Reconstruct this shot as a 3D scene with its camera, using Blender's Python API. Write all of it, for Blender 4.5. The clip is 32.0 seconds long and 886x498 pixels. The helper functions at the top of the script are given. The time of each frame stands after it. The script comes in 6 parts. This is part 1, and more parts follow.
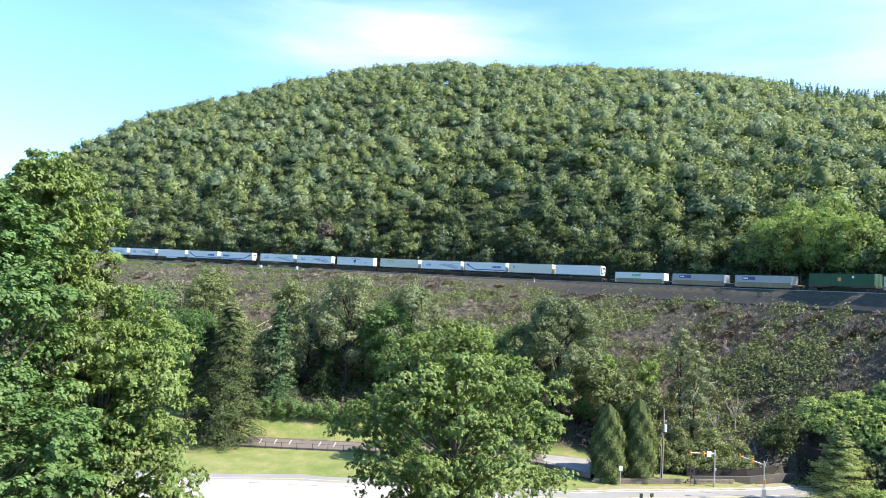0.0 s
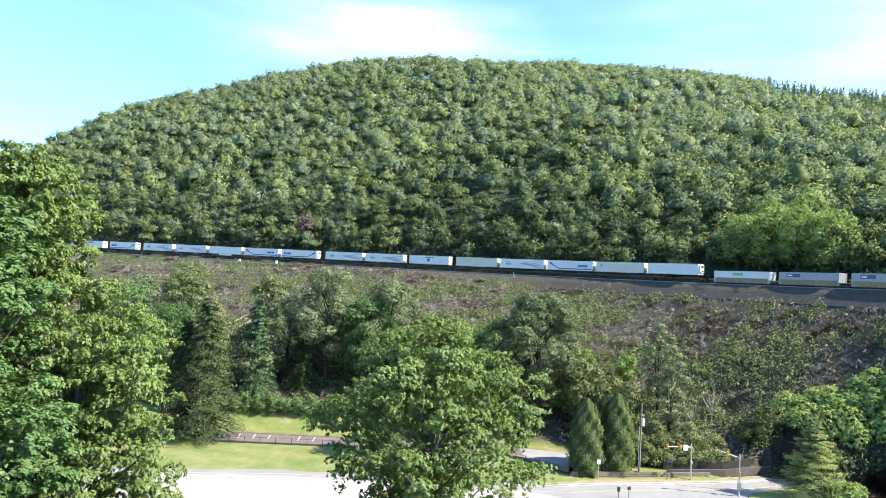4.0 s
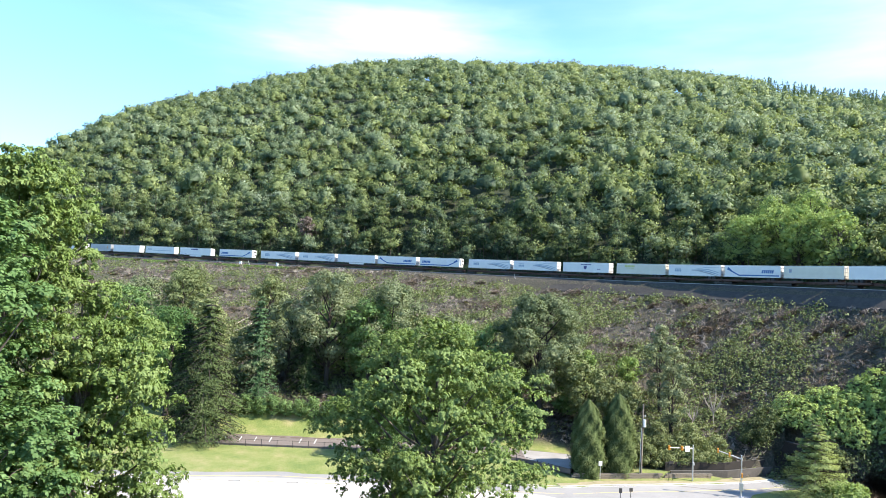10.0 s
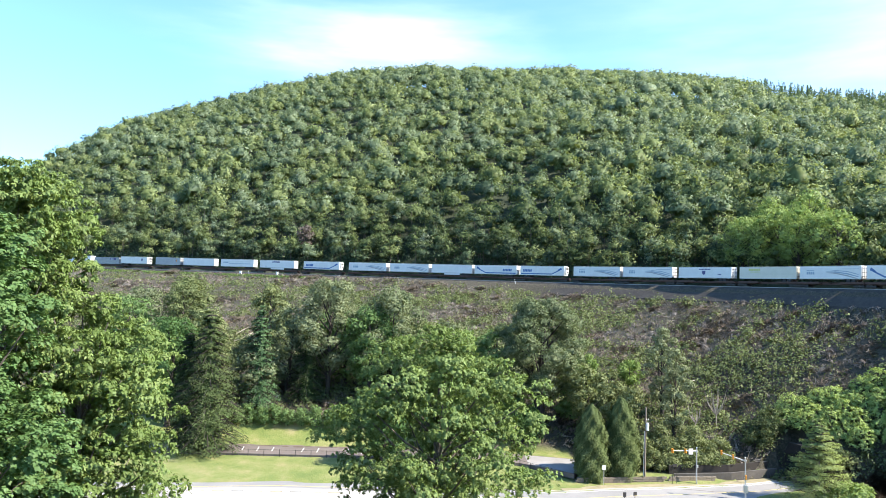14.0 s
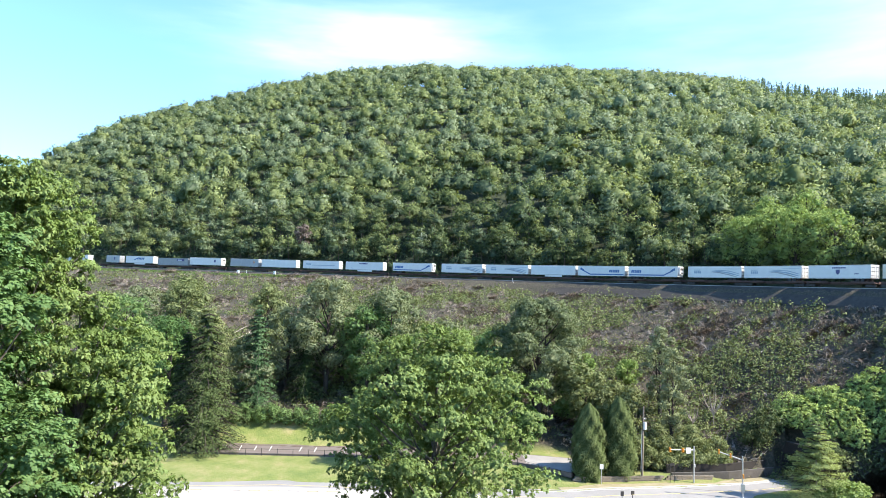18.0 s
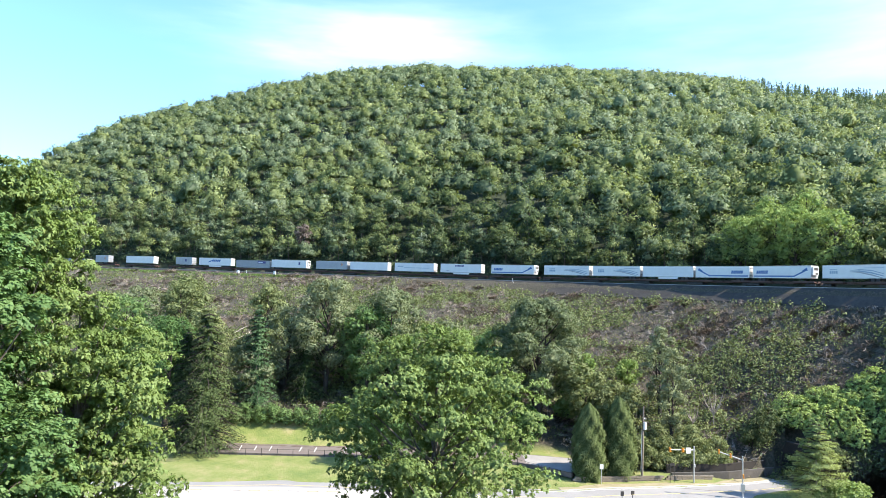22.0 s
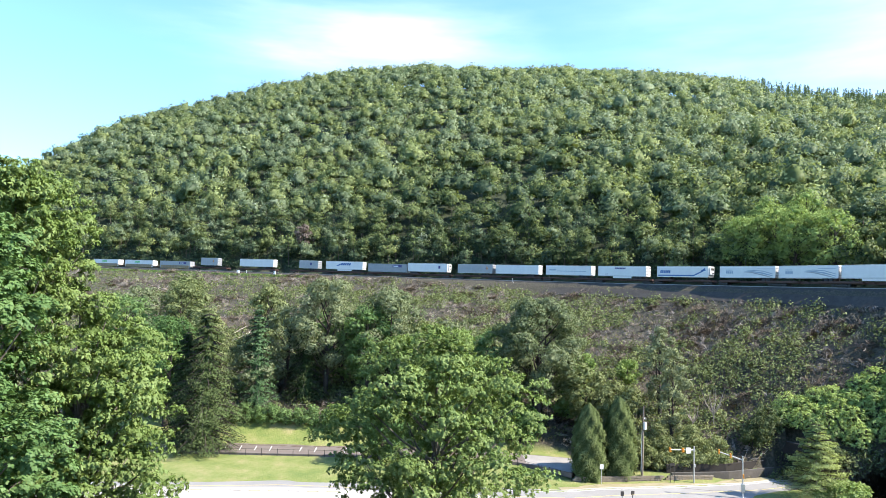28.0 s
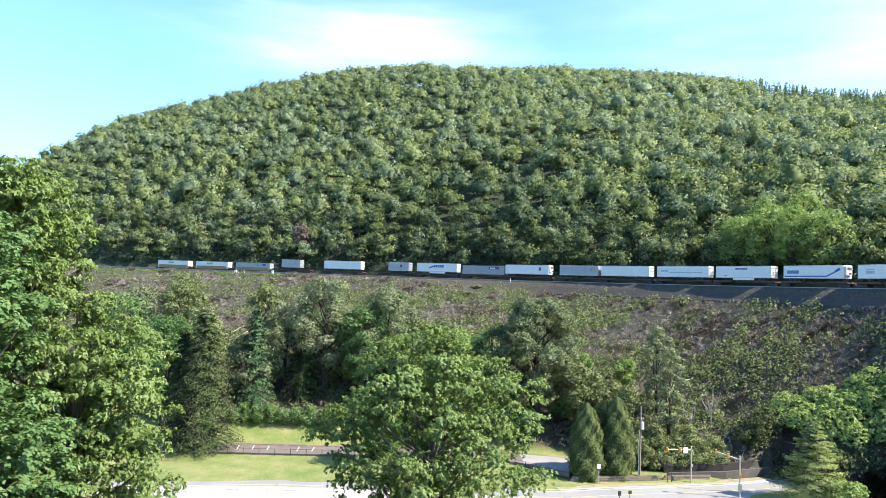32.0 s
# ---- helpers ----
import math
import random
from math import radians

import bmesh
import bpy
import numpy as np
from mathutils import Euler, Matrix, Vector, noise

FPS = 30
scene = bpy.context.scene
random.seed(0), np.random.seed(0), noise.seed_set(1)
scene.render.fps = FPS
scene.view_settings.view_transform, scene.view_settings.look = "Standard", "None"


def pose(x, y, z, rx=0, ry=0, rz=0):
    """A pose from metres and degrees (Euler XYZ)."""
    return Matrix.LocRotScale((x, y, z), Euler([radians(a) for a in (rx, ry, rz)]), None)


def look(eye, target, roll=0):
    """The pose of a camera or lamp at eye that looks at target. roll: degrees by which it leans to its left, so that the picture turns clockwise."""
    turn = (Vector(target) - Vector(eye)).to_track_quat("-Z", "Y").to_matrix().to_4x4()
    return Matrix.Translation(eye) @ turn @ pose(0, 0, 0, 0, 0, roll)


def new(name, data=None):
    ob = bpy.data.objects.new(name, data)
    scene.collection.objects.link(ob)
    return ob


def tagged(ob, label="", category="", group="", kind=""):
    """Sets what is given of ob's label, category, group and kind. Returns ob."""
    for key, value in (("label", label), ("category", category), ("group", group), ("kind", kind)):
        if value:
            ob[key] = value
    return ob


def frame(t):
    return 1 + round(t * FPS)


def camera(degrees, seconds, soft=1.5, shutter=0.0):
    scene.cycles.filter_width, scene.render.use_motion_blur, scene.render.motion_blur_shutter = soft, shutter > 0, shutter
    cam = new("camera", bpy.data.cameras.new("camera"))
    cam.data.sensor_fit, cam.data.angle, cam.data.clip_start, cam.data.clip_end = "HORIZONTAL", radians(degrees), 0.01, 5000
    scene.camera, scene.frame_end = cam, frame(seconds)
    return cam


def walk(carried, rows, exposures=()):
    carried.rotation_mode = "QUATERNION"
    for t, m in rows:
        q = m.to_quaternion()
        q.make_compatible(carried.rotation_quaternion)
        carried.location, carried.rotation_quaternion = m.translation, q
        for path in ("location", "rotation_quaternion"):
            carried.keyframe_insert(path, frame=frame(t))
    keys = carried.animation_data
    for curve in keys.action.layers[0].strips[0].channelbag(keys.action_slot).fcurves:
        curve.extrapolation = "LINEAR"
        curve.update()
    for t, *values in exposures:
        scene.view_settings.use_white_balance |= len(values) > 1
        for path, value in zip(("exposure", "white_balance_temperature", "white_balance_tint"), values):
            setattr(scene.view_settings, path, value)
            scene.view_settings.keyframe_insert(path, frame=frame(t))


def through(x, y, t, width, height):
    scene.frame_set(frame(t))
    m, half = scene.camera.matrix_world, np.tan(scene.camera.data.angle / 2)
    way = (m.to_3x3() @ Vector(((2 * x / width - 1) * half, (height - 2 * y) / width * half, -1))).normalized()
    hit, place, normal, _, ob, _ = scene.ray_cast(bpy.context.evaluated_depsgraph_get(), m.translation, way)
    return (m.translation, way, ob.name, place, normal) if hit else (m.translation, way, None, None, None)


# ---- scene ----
EYE = (0.0, 0.0, 32.0)
cam = camera(61.0, 32.0, 0.7)
# seconds, heading, pitch, roll: a handheld pan that settles
TURNS = [(0.0, -1.65, 3.62, 2.55), (0.5, -0.08, 3.66, 2.58), (1.0, 0.81, 3.62, 2.6), (1.5, 1.21, 3.53, 2.62),
         (2.0, 1.2, 3.47, 2.62), (2.5, 0.53, 3.34, 2.69), (3.0, -0.15, 3.44, 2.6), (3.5, -0.13, 3.31, 2.69),
         (5.5, -0.08, 3.27, 2.65), (6.0, -0.09, 3.27, 2.66), (9.0, -0.07, 3.23, 2.74), (9.5, -0.11, 3.28, 2.69),
         (10.0, -0.19, 3.42, 2.49), (10.5, -0.2, 3.54, 2.28), (11.0, -0.27, 3.6, 2.19), (11.5, -0.14, 3.56, 2.17),
         (12.0, -0.16, 3.56, 2.15), (12.5, -0.26, 3.6, 2.14), (13.0, -0.22, 3.65, 2.08), (13.5, -0.24, 3.73, 1.94),
         (14.0, -0.18, 3.9, 1.56), (14.5, -0.11, 3.85, 1.54), (16.5, -0.01, 3.85, 1.56), (31.5, -0.01, 3.85, 1.55),
         (32.0, 0.16, 3.83, 1.61)]


def aim(heading, pitch):
    h, p = radians(heading), radians(pitch)
    return (EYE[0] + 100 * math.sin(h) * math.cos(p), EYE[1] + 100 * math.cos(h) * math.cos(p), EYE[2] + 100 * math.sin(p))


walk(cam, [(t, look(EYE, aim(h, p), r)) for t, h, p, r in TURNS], [(0.0, 1.34, 6700, 12), (2.0, 1.42, 6700, 12), (32.0, 1.42, 6700, 12)])

# ---- light ----
SUN_BEARING, SUN_HEIGHT = 105.0, 42.0
world = bpy.data.worlds.new("sky")
scene.world = world
world.use_nodes = True
wn, wl = world.node_tree.nodes, world.node_tree.links
wn.clear()
w_out, w_bg = wn.new("ShaderNodeOutputWorld"), wn.new("ShaderNodeBackground")
w_sky = wn.new("ShaderNodeTexSky")
w_sky.sky_type, w_sky.sun_disc = "NISHITA", False
w_sky.sun_elevation, w_sky.sun_rotation = radians(SUN_HEIGHT), radians(SUN_BEARING)
w_sky.altitude, w_sky.air_density, w_sky.dust_density, w_sky.ozone_density = 300, 1.0, 0.7, 1.5
w_bg.inputs["Strength"].default_value = 0.13


def sky_math(op, a, b=None, clamp=False):
    m = wn.new("ShaderNodeMath")
    m.operation, m.use_clamp = op, clamp
    for i, v in enumerate((a, b)):
        if v is not None and not isinstance(v, (int, float)):
            wl.new(v, m.inputs[i])
        elif v is not None:
            m.inputs[i].default_value = v
    return m.outputs[0]


# thin white cloud, spread over the hill and towards the sun
w_co, w_sep, w_noise = wn.new("ShaderNodeTexCoord"), wn.new("ShaderNodeSeparateXYZ"), wn.new("ShaderNodeTexNoise")
w_noise.inputs["Scale"].default_value, w_noise.inputs["Detail"].default_value = 7.0, 6.0
w_map = wn.new("ShaderNodeMapping")
w_map.inputs["Scale"].default_value = (0.8, 0.8, 4.2)
wl.new(w_co.outputs["Generated"], w_map.inputs[0])
wl.new(w_map.outputs[0], w_noise.inputs["Vector"])
wl.new(w_co.outputs["Generated"], w_sep.inputs[0])
_far = sky_math("MAXIMUM", w_sep.outputs[1], 0.05)
_u, _v = sky_math("DIVIDE", w_sep.outputs[0], _far), sky_math("DIVIDE", w_sep.outputs[2], _far)


def veil(u, v, a, b, lo, hi):
    """A soft patch of cloud about the direction (u, v)."""
    p = sky_math("POWER", sky_math("ABSOLUTE", sky_math("DIVIDE", sky_math("SUBTRACT", _u, u), a)), 2.0)
    q = sky_math("POWER", sky_math("ABSOLUTE", sky_math("DIVIDE", sky_math("SUBTRACT", _v, v), b)), 2.0)
    k = sky_math("SUBTRACT", 1.0, sky_math("SQRT", sky_math("ADD", p, q)))
    k = sky_math("ADD", k, sky_math("MULTIPLY", sky_math("SUBTRACT", w_noise.outputs["Fac"], 0.5), 1.1))
    k = sky_math("DIVIDE", sky_math("SUBTRACT", k, lo), hi - lo, True)
    return sky_math("MULTIPLY", k, k)


_veil = sky_math("MAXIMUM", veil(-0.11, 0.35, 0.3, 0.09, -0.1, 1.2), sky_math("MULTIPLY", veil(0.95, 0.3, 0.8, 0.7, -0.3, 1.3), 0.8))
w_mix = wn.new("ShaderNodeMixRGB")
wl.new(_veil, w_mix.inputs[0])
w_tint = wn.new("ShaderNodeMixRGB")
w_tint.blend_type, w_tint.inputs[0].default_value, w_tint.inputs[2].default_value = "MULTIPLY", 1.0, (0.76, 1.08, 1.32, 1)
wl.new(w_sky.outputs[0], w_tint.inputs[1])
wl.new(w_tint.outputs[0], w_mix.inputs[1])
w_mix.inputs[2].default_value = (5.4, 6.0, 6.2, 1)
wl.new(w_mix.outputs[0], w_bg.inputs[0])
wl.new(w_bg.outputs[0], w_out.inputs[0])
sun = new("sun", bpy.data.lights.new("sun", "SUN"))
sun.data.energy, sun.data.angle, sun.data.color = 5.0, radians(0.6), (1.0, 0.94, 0.84)
_b, _e = radians(SUN_BEARING), radians(SUN_HEIGHT)
SUN_WAY = Vector((math.sin(_b) * math.cos(_e), math.cos(_b) * math.cos(_e), math.sin(_e)))
sun.matrix_world = look((0, 0, 200), Vector((0, 0, 200)) - SUN_WAY)


# ---- materials ----
def material(name, rough=0.6, metal=0.0):
    m = bpy.data.materials.new(name)
    m.use_nodes = True
    b = m.node_tree.nodes["Principled BSDF"]
    b.inputs["Roughness"].default_value, b.inputs["Metallic"].default_value = rough, metal
    return m, m.node_tree.nodes, m.node_tree.links, b


def ramp(nodes, stops):
    r = nodes.new("ShaderNodeValToRGB")
    els = r.color_ramp.elements
    while len(els) < len(stops):
        els.new(0.5)
    for e, (p, c) in zip(els, stops):
        e.position, e.color = p, (*c, 1)
    return r


def noise_node(nodes, links, scale, detail=4, rough=0.6, space="Object"):
    c, n = nodes.new("ShaderNodeTexCoord"), nodes.new("ShaderNodeTexNoise")
    n.inputs["Scale"].default_value, n.inputs["Detail"].default_value = scale, detail
    n.inputs["Roughness"].default_value = rough
    links.new(c.outputs[space], n.inputs["Vector"])
    return n


def surface(name, dark, light, scale, rough=0.7, metal=0.0, fine=6.0, bump=0.2, depth=0.02, spread=0.2):
    """Two colours mixed by a coarse and a fine noise, with a fine relief."""
    m, n, l, b = material(name, rough, metal)
    a, f = noise_node(n, l, scale), noise_node(n, l, scale * fine, 5, 0.7)
    mix = n.new("ShaderNodeMath")
    mix.operation = "MULTIPLY_ADD"
    l.new(a.outputs["Fac"], mix.inputs[0])
    mix.inputs[1].default_value = 0.6
    half = n.new("ShaderNodeMath")
    half.operation = "MULTIPLY"
    l.new(f.outputs["Fac"], half.inputs[0])
    half.inputs[1].default_value = 0.4
    l.new(half.outputs[0], mix.inputs[2])
    r = ramp(n, [(0.5 - spread, dark), (0.5 + spread, light)])
    l.new(mix.outputs[0], r.inputs[0])
    l.new(r.outputs[0], b.inputs["Base Color"])
    if bump:
        bp = n.new("ShaderNodeBump")
        bp.inputs["Strength"].default_value, bp.inputs["Distance"].default_value = bump, depth
        l.new(f.outputs["Fac"], bp.inputs["Height"])
        l.new(bp.outputs[0], b.inputs["Normal"])
    return m


def foliage(name, stops, shine=0.015, through=0.3, grain=0.0, vary=0.24):
    """Leaves: a colour per tree (tone), varied leaf by leaf, part of the light passing through."""
    m = bpy.data.materials.new(name)
    m.use_nodes = True
    n, l = m.node_tree.nodes, m.node_tree.links
    n.clear()
    out = n.new("ShaderNodeOutputMaterial")
    geo, att = n.new("ShaderNodeNewGeometry"), n.new("ShaderNodeAttribute")
    att.attribute_name = "tone"
    r = ramp(n, stops)
    add = n.new("ShaderNodeMath")
    add.operation = "MULTIPLY_ADD"
    l.new(geo.outputs["Random Per Island"], add.inputs[0])
    add.inputs[1].default_value = vary
    l.new(att.outputs["Fac"], add.inputs[2])
    if grain:
        gn = noise_node(n, l, 1.1, 4, 0.75)
        more = n.new("ShaderNodeMath")
        more.operation = "MULTIPLY_ADD"
        l.new(gn.outputs["Fac"], more.inputs[0])
        more.inputs[1].default_value = grain
        less = n.new("ShaderNodeMath")
        less.operation = "SUBTRACT"
        l.new(add.outputs[0], less.inputs[0])
        less.inputs[1].default_value = grain * 0.5
        l.new(less.outputs[0], more.inputs[2])
        l.new(more.outputs[0], r.inputs[0])
    else:
        l.new(add.outputs[0], r.inputs[0])
    d, t, g = n.new("ShaderNodeBsdfDiffuse"), n.new("ShaderNodeBsdfTranslucent"), n.new("ShaderNodeBsdfGlossy")
    g.inputs["Roughness"].default_value = 0.55
    hue = n.new("ShaderNodeMixRGB")
    hue.blend_type, hue.inputs[0].default_value, hue.inputs[2].default_value = "MULTIPLY", 0.8, (1.1, 1.1, 0.62, 1)
    l.new(r.outputs[0], hue.inputs[1])
    l.new(r.outputs[0], d.inputs[0])
    l.new(hue.outputs[0], t.inputs[0])
    a, b = n.new("ShaderNodeMixShader"), n.new("ShaderNodeMixShader")
    a.inputs[0].default_value, b.inputs[0].default_value = through, shine
    l.new(d.outputs[0], a.inputs[1])
    l.new(t.outputs[0], a.inputs[2])
    l.new(a.outputs[0], b.inputs[1])
    l.new(g.outputs[0], b.inputs[2])
    l.new(b.outputs[0], out.inputs[0])
    if grain:
        bp = n.new("ShaderNodeBump")
        bp.inputs["Strength"].default_value, bp.inputs["Distance"].default_value = 0.35, 0.6
        l.new(gn.outputs["Fac"], bp.inputs["Height"])
        l.new(bp.outputs[0], d.inputs["Normal"])
    return m


# lighter stops turn grey to paint haze into the upper wood
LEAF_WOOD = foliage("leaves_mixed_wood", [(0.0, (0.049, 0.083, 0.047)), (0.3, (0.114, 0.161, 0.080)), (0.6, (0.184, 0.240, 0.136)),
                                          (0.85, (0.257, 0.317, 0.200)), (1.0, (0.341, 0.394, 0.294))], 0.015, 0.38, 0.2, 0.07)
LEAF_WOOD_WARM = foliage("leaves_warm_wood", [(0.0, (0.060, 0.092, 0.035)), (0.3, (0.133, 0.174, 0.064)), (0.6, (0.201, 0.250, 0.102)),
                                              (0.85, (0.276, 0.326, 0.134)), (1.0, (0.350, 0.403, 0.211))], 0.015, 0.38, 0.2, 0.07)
LEAF_BROAD = foliage("leaves_broad", [(0.0, (0.058, 0.098, 0.027)), (0.5, (0.12, 0.181, 0.048)), (1.0, (0.204, 0.276, 0.095))], 0.012, 0.32)
LEAF_MAPLE = foliage("leaves_maple", [(0.0, (0.046, 0.099, 0.033)), (0.5, (0.088, 0.166, 0.052)), (1.0, (0.165, 0.260, 0.096))], 0.012, 0.34)
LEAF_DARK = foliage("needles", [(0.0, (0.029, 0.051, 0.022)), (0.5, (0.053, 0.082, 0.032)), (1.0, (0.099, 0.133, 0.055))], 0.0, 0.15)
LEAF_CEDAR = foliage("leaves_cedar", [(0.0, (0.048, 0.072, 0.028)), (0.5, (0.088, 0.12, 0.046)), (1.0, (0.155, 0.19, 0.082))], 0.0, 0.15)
LEAF_BUSH = foliage("leaves_bush", [(0.0, (0.067, 0.094, 0.038)), (0.5, (0.135, 0.17, 0.068)), (1.0, (0.228, 0.263, 0.116))])
BARK = surface("bark", (0.05, 0.04, 0.032), (0.17, 0.14, 0.11), 2.0, 0.9, bump=0.6, depth=0.03)
BARK_DARK = surface("dark_bark", (0.02, 0.016, 0.012), (0.06, 0.048, 0.038), 2.0, 0.95, bump=0.4)
DRY_GRASS = foliage("dry_grass", [(0.0, (0.08, 0.1, 0.03)), (0.4, (0.16, 0.15, 0.06)), (1.0, (0.36, 0.3, 0.18))], 0.02)
TWIGS = surface("brown_twigs", (0.11, 0.085, 0.065), (0.24, 0.195, 0.16), 1.5, 0.9, bump=0.0)
DEADWOOD = surface("dead_wood", (0.2, 0.17, 0.14), (0.42, 0.37, 0.32), 1.5, 0.9, bump=0.3)
LEAF_LOCUST = foliage("leaves_locust", [(0.0, (0.07, 0.13, 0.034)), (0.5, (0.145, 0.235, 0.064)), (1.0, (0.25, 0.34, 0.11))], through=0.4)
LEAF_SUMAC = foliage("leaves_sumac", [(0.0, (0.085, 0.15, 0.032)), (0.5, (0.2, 0.292, 0.076)), (1.0, (0.355, 0.45, 0.14))], 0.018)
LEAF_LARCH = foliage("needles_larch", [(0.0, (0.12, 0.175, 0.055)), (0.5, (0.215, 0.29, 0.105)), (1.0, (0.34, 0.41, 0.18))], 0.0, 0.4)
LEAF_PINE = foliage("needles_pine", [(0.0, (0.036, 0.08, 0.04)), (0.5, (0.08, 0.148, 0.068)), (1.0, (0.15, 0.235, 0.115))], 0.0, 0.2)
LEAF_WILLOW = foliage("leaves_willow", [(0.0, (0.056, 0.086, 0.042)), (0.5, (0.108, 0.145, 0.068)), (1.0, (0.215, 0.25, 0.138))])
IRON = surface("dark_iron", (0.03, 0.03, 0.03), (0.08, 0.075, 0.07), 2.0, 0.6, 0.6)
GALVANISED = surface("galvanised_steel", (0.42, 0.43, 0.44), (0.6, 0.61, 0.62), 2.0, 0.45, 0.7)
AMBER = surface("amber_paint", (0.62, 0.24, 0.02), (0.75, 0.33, 0.04), 3.0, 0.5)
PLATE = surface("white_plate", (0.7, 0.71, 0.7), (0.82, 0.82, 0.81), 3.0, 0.5)
LENS_RED = surface("red_lens", (0.3, 0.02, 0.02), (0.45, 0.04, 0.03), 5.0, 0.3)
LENS_DARK = surface("dark_lens", (0.02, 0.02, 0.02), (0.05, 0.05, 0.05), 5.0, 0.3)
POLE_WOOD = surface("pole_wood", (0.14, 0.115, 0.09), (0.28, 0.24, 0.2), 2.5, 0.9, bump=0.4)
STONE = surface("rough_stone", (0.1, 0.083, 0.062), (0.26, 0.218, 0.168), 0.9, 0.9, fine=8, bump=0.6, depth=0.06)
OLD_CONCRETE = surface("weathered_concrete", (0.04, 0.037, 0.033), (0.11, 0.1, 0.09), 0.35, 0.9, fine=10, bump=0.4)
DEAD_BRUSH = foliage("dead_brush", [(0.0, (0.075, 0.06, 0.052)), (0.5, (0.18, 0.148, 0.128)), (1.0, (0.35, 0.3, 0.26))], 0.0, 0.1)
DARK_STEP = surface("dark_brown_concrete", (0.014, 0.012, 0.01), (0.042, 0.036, 0.03), 0.35, 0.95, fine=10, bump=0.4)
# near-black concrete that paints in the shade at the tunnel mouth
PORTAL_SHADE = surface("shade_dark_concrete", (0.008, 0.0075, 0.007), (0.028, 0.025, 0.022), 0.35, 0.95, fine=10, bump=0.4)
LINE_YELLOW = surface("road_line_yellow", (0.6, 0.45, 0.1), (0.72, 0.56, 0.18), 1.5, 0.8)
PALE_CONCRETE = surface("pale_concrete", (0.33, 0.3, 0.275), (0.46, 0.42, 0.385), 0.12, 0.9, fine=30, bump=0.2, depth=0.01)
CREAM_PAINT = surface("cream_paint", (0.55, 0.48, 0.34), (0.7, 0.62, 0.46), 1.5, 0.8)
LINE_WHITE = surface("road_line_white", (0.66, 0.66, 0.64), (0.8, 0.8, 0.78), 1.5, 0.8)
OLD_ASPHALT = surface("old_asphalt", (0.095, 0.077, 0.066), (0.185, 0.153, 0.133), 0.25, 0.9, fine=20)
ASPHALT = surface("asphalt", (0.18, 0.173, 0.163), (0.29, 0.28, 0.265), 0.15, 0.85, fine=30, bump=0.3, depth=0.01)
CONCRETE = surface("concrete", (0.34, 0.32, 0.29), (0.52, 0.5, 0.46), 0.4, 0.85, fine=12)
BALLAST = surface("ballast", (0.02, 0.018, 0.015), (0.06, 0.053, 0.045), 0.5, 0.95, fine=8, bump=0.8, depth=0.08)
STEEL_RAIL = surface("rail_steel", (0.16, 0.12, 0.1), (0.34, 0.3, 0.27), 1.0, 0.5, 0.7, bump=0.0)
RAIL_LIT = surface("lit_rail_line", (0.26, 0.24, 0.22), (0.36, 0.34, 0.32), 1.0, 0.6, 0.0, bump=0.0)
SOIL = surface("leaf_mould", (0.06, 0.042, 0.03), (0.15, 0.105, 0.075), 1.5, 0.95)
DRY_VERGE = surface("dry_verge", (0.16, 0.15, 0.07), (0.34, 0.28, 0.18), 0.8, 0.95, fine=9, bump=0.4)
CONCRETE_PAD = surface("worn_grey_concrete", (0.2, 0.19, 0.175), (0.32, 0.305, 0.285), 0.3, 0.9, fine=14)


# ---- the line of the track ----
def heading(s):
    """Bearing of the track in radians, s metres along it."""
    c = min(max(s, -230.0), 80.0)
    a = 2.302417 + 0.004585 * c + 1.6e-5 * c * c
    return a + (max(s, 80.0) - 80.0) * 0.0022


RAIL_Z, GRADE = 38.5, -0.018131
TRACK = {}
_x, _y = 43.9975, 231.5451
TRACK[0] = (_x, _y)
for _i in range(0, 480):
    _a = heading(_i + 0.5)
    _x, _y = _x + math.sin(_a), _y + math.cos(_a)
    TRACK[_i + 1] = (_x, _y)
_x, _y = TRACK[0]
for _i in range(0, -700, -1):
    _a = heading(_i - 0.5)
    _x, _y = _x - math.sin(_a), _y - math.cos(_a)
    TRACK[_i - 1] = (_x, _y)


def on_track(s, side=0.0):
    """Place on the rails' level, s metres along, side metres towards the valley; and the bearing."""
    i = math.floor(s)
    (x0, y0), (x1, y1), a = TRACK[i], TRACK[i + 1], heading(s)
    k = s - i
    return x0 + (x1 - x0) * k + math.cos(a) * side, y0 + (y1 - y0) * k - math.sin(a) * side, RAIL_Z + GRADE * s, a


_S = np.arange(-640, 470, 4)
_TX = np.array([TRACK[int(s)][0] for s in _S])
_TY = np.array([TRACK[int(s)][1] for s in _S])


def nearest_track(x, y):
    """For arrays of places: metres along the track, and signed distance from it (positive on the hill's side)."""
    x, y = np.asarray(x, float).ravel(), np.asarray(y, float).ravel()
    s, d = np.empty_like(x), np.empty_like(x)
    for i in range(0, len(x), 4000):
        dx, dy = x[i:i + 4000, None] - _TX, y[i:i + 4000, None] - _TY
        j = np.argmin(dx * dx + dy * dy, axis=1)
        a = np.array([heading(v) for v in _S])[j]
        ex, ey = dx[np.arange(len(j)), j], dy[np.arange(len(j)), j]
        s[i:i + 4000] = _S[j] + ex * np.sin(a) + ey * np.cos(a)
        d[i:i + 4000] = -ex * np.cos(a) + ey * np.sin(a)
        far = np.hypot(ex, ey)
        d[i:i + 4000] = np.sign(d[i:i + 4000]) * np.where(far > 12, np.maximum(far - 0.1, np.abs(d[i:i + 4000])), np.abs(d[i:i + 4000]))
    return s, d


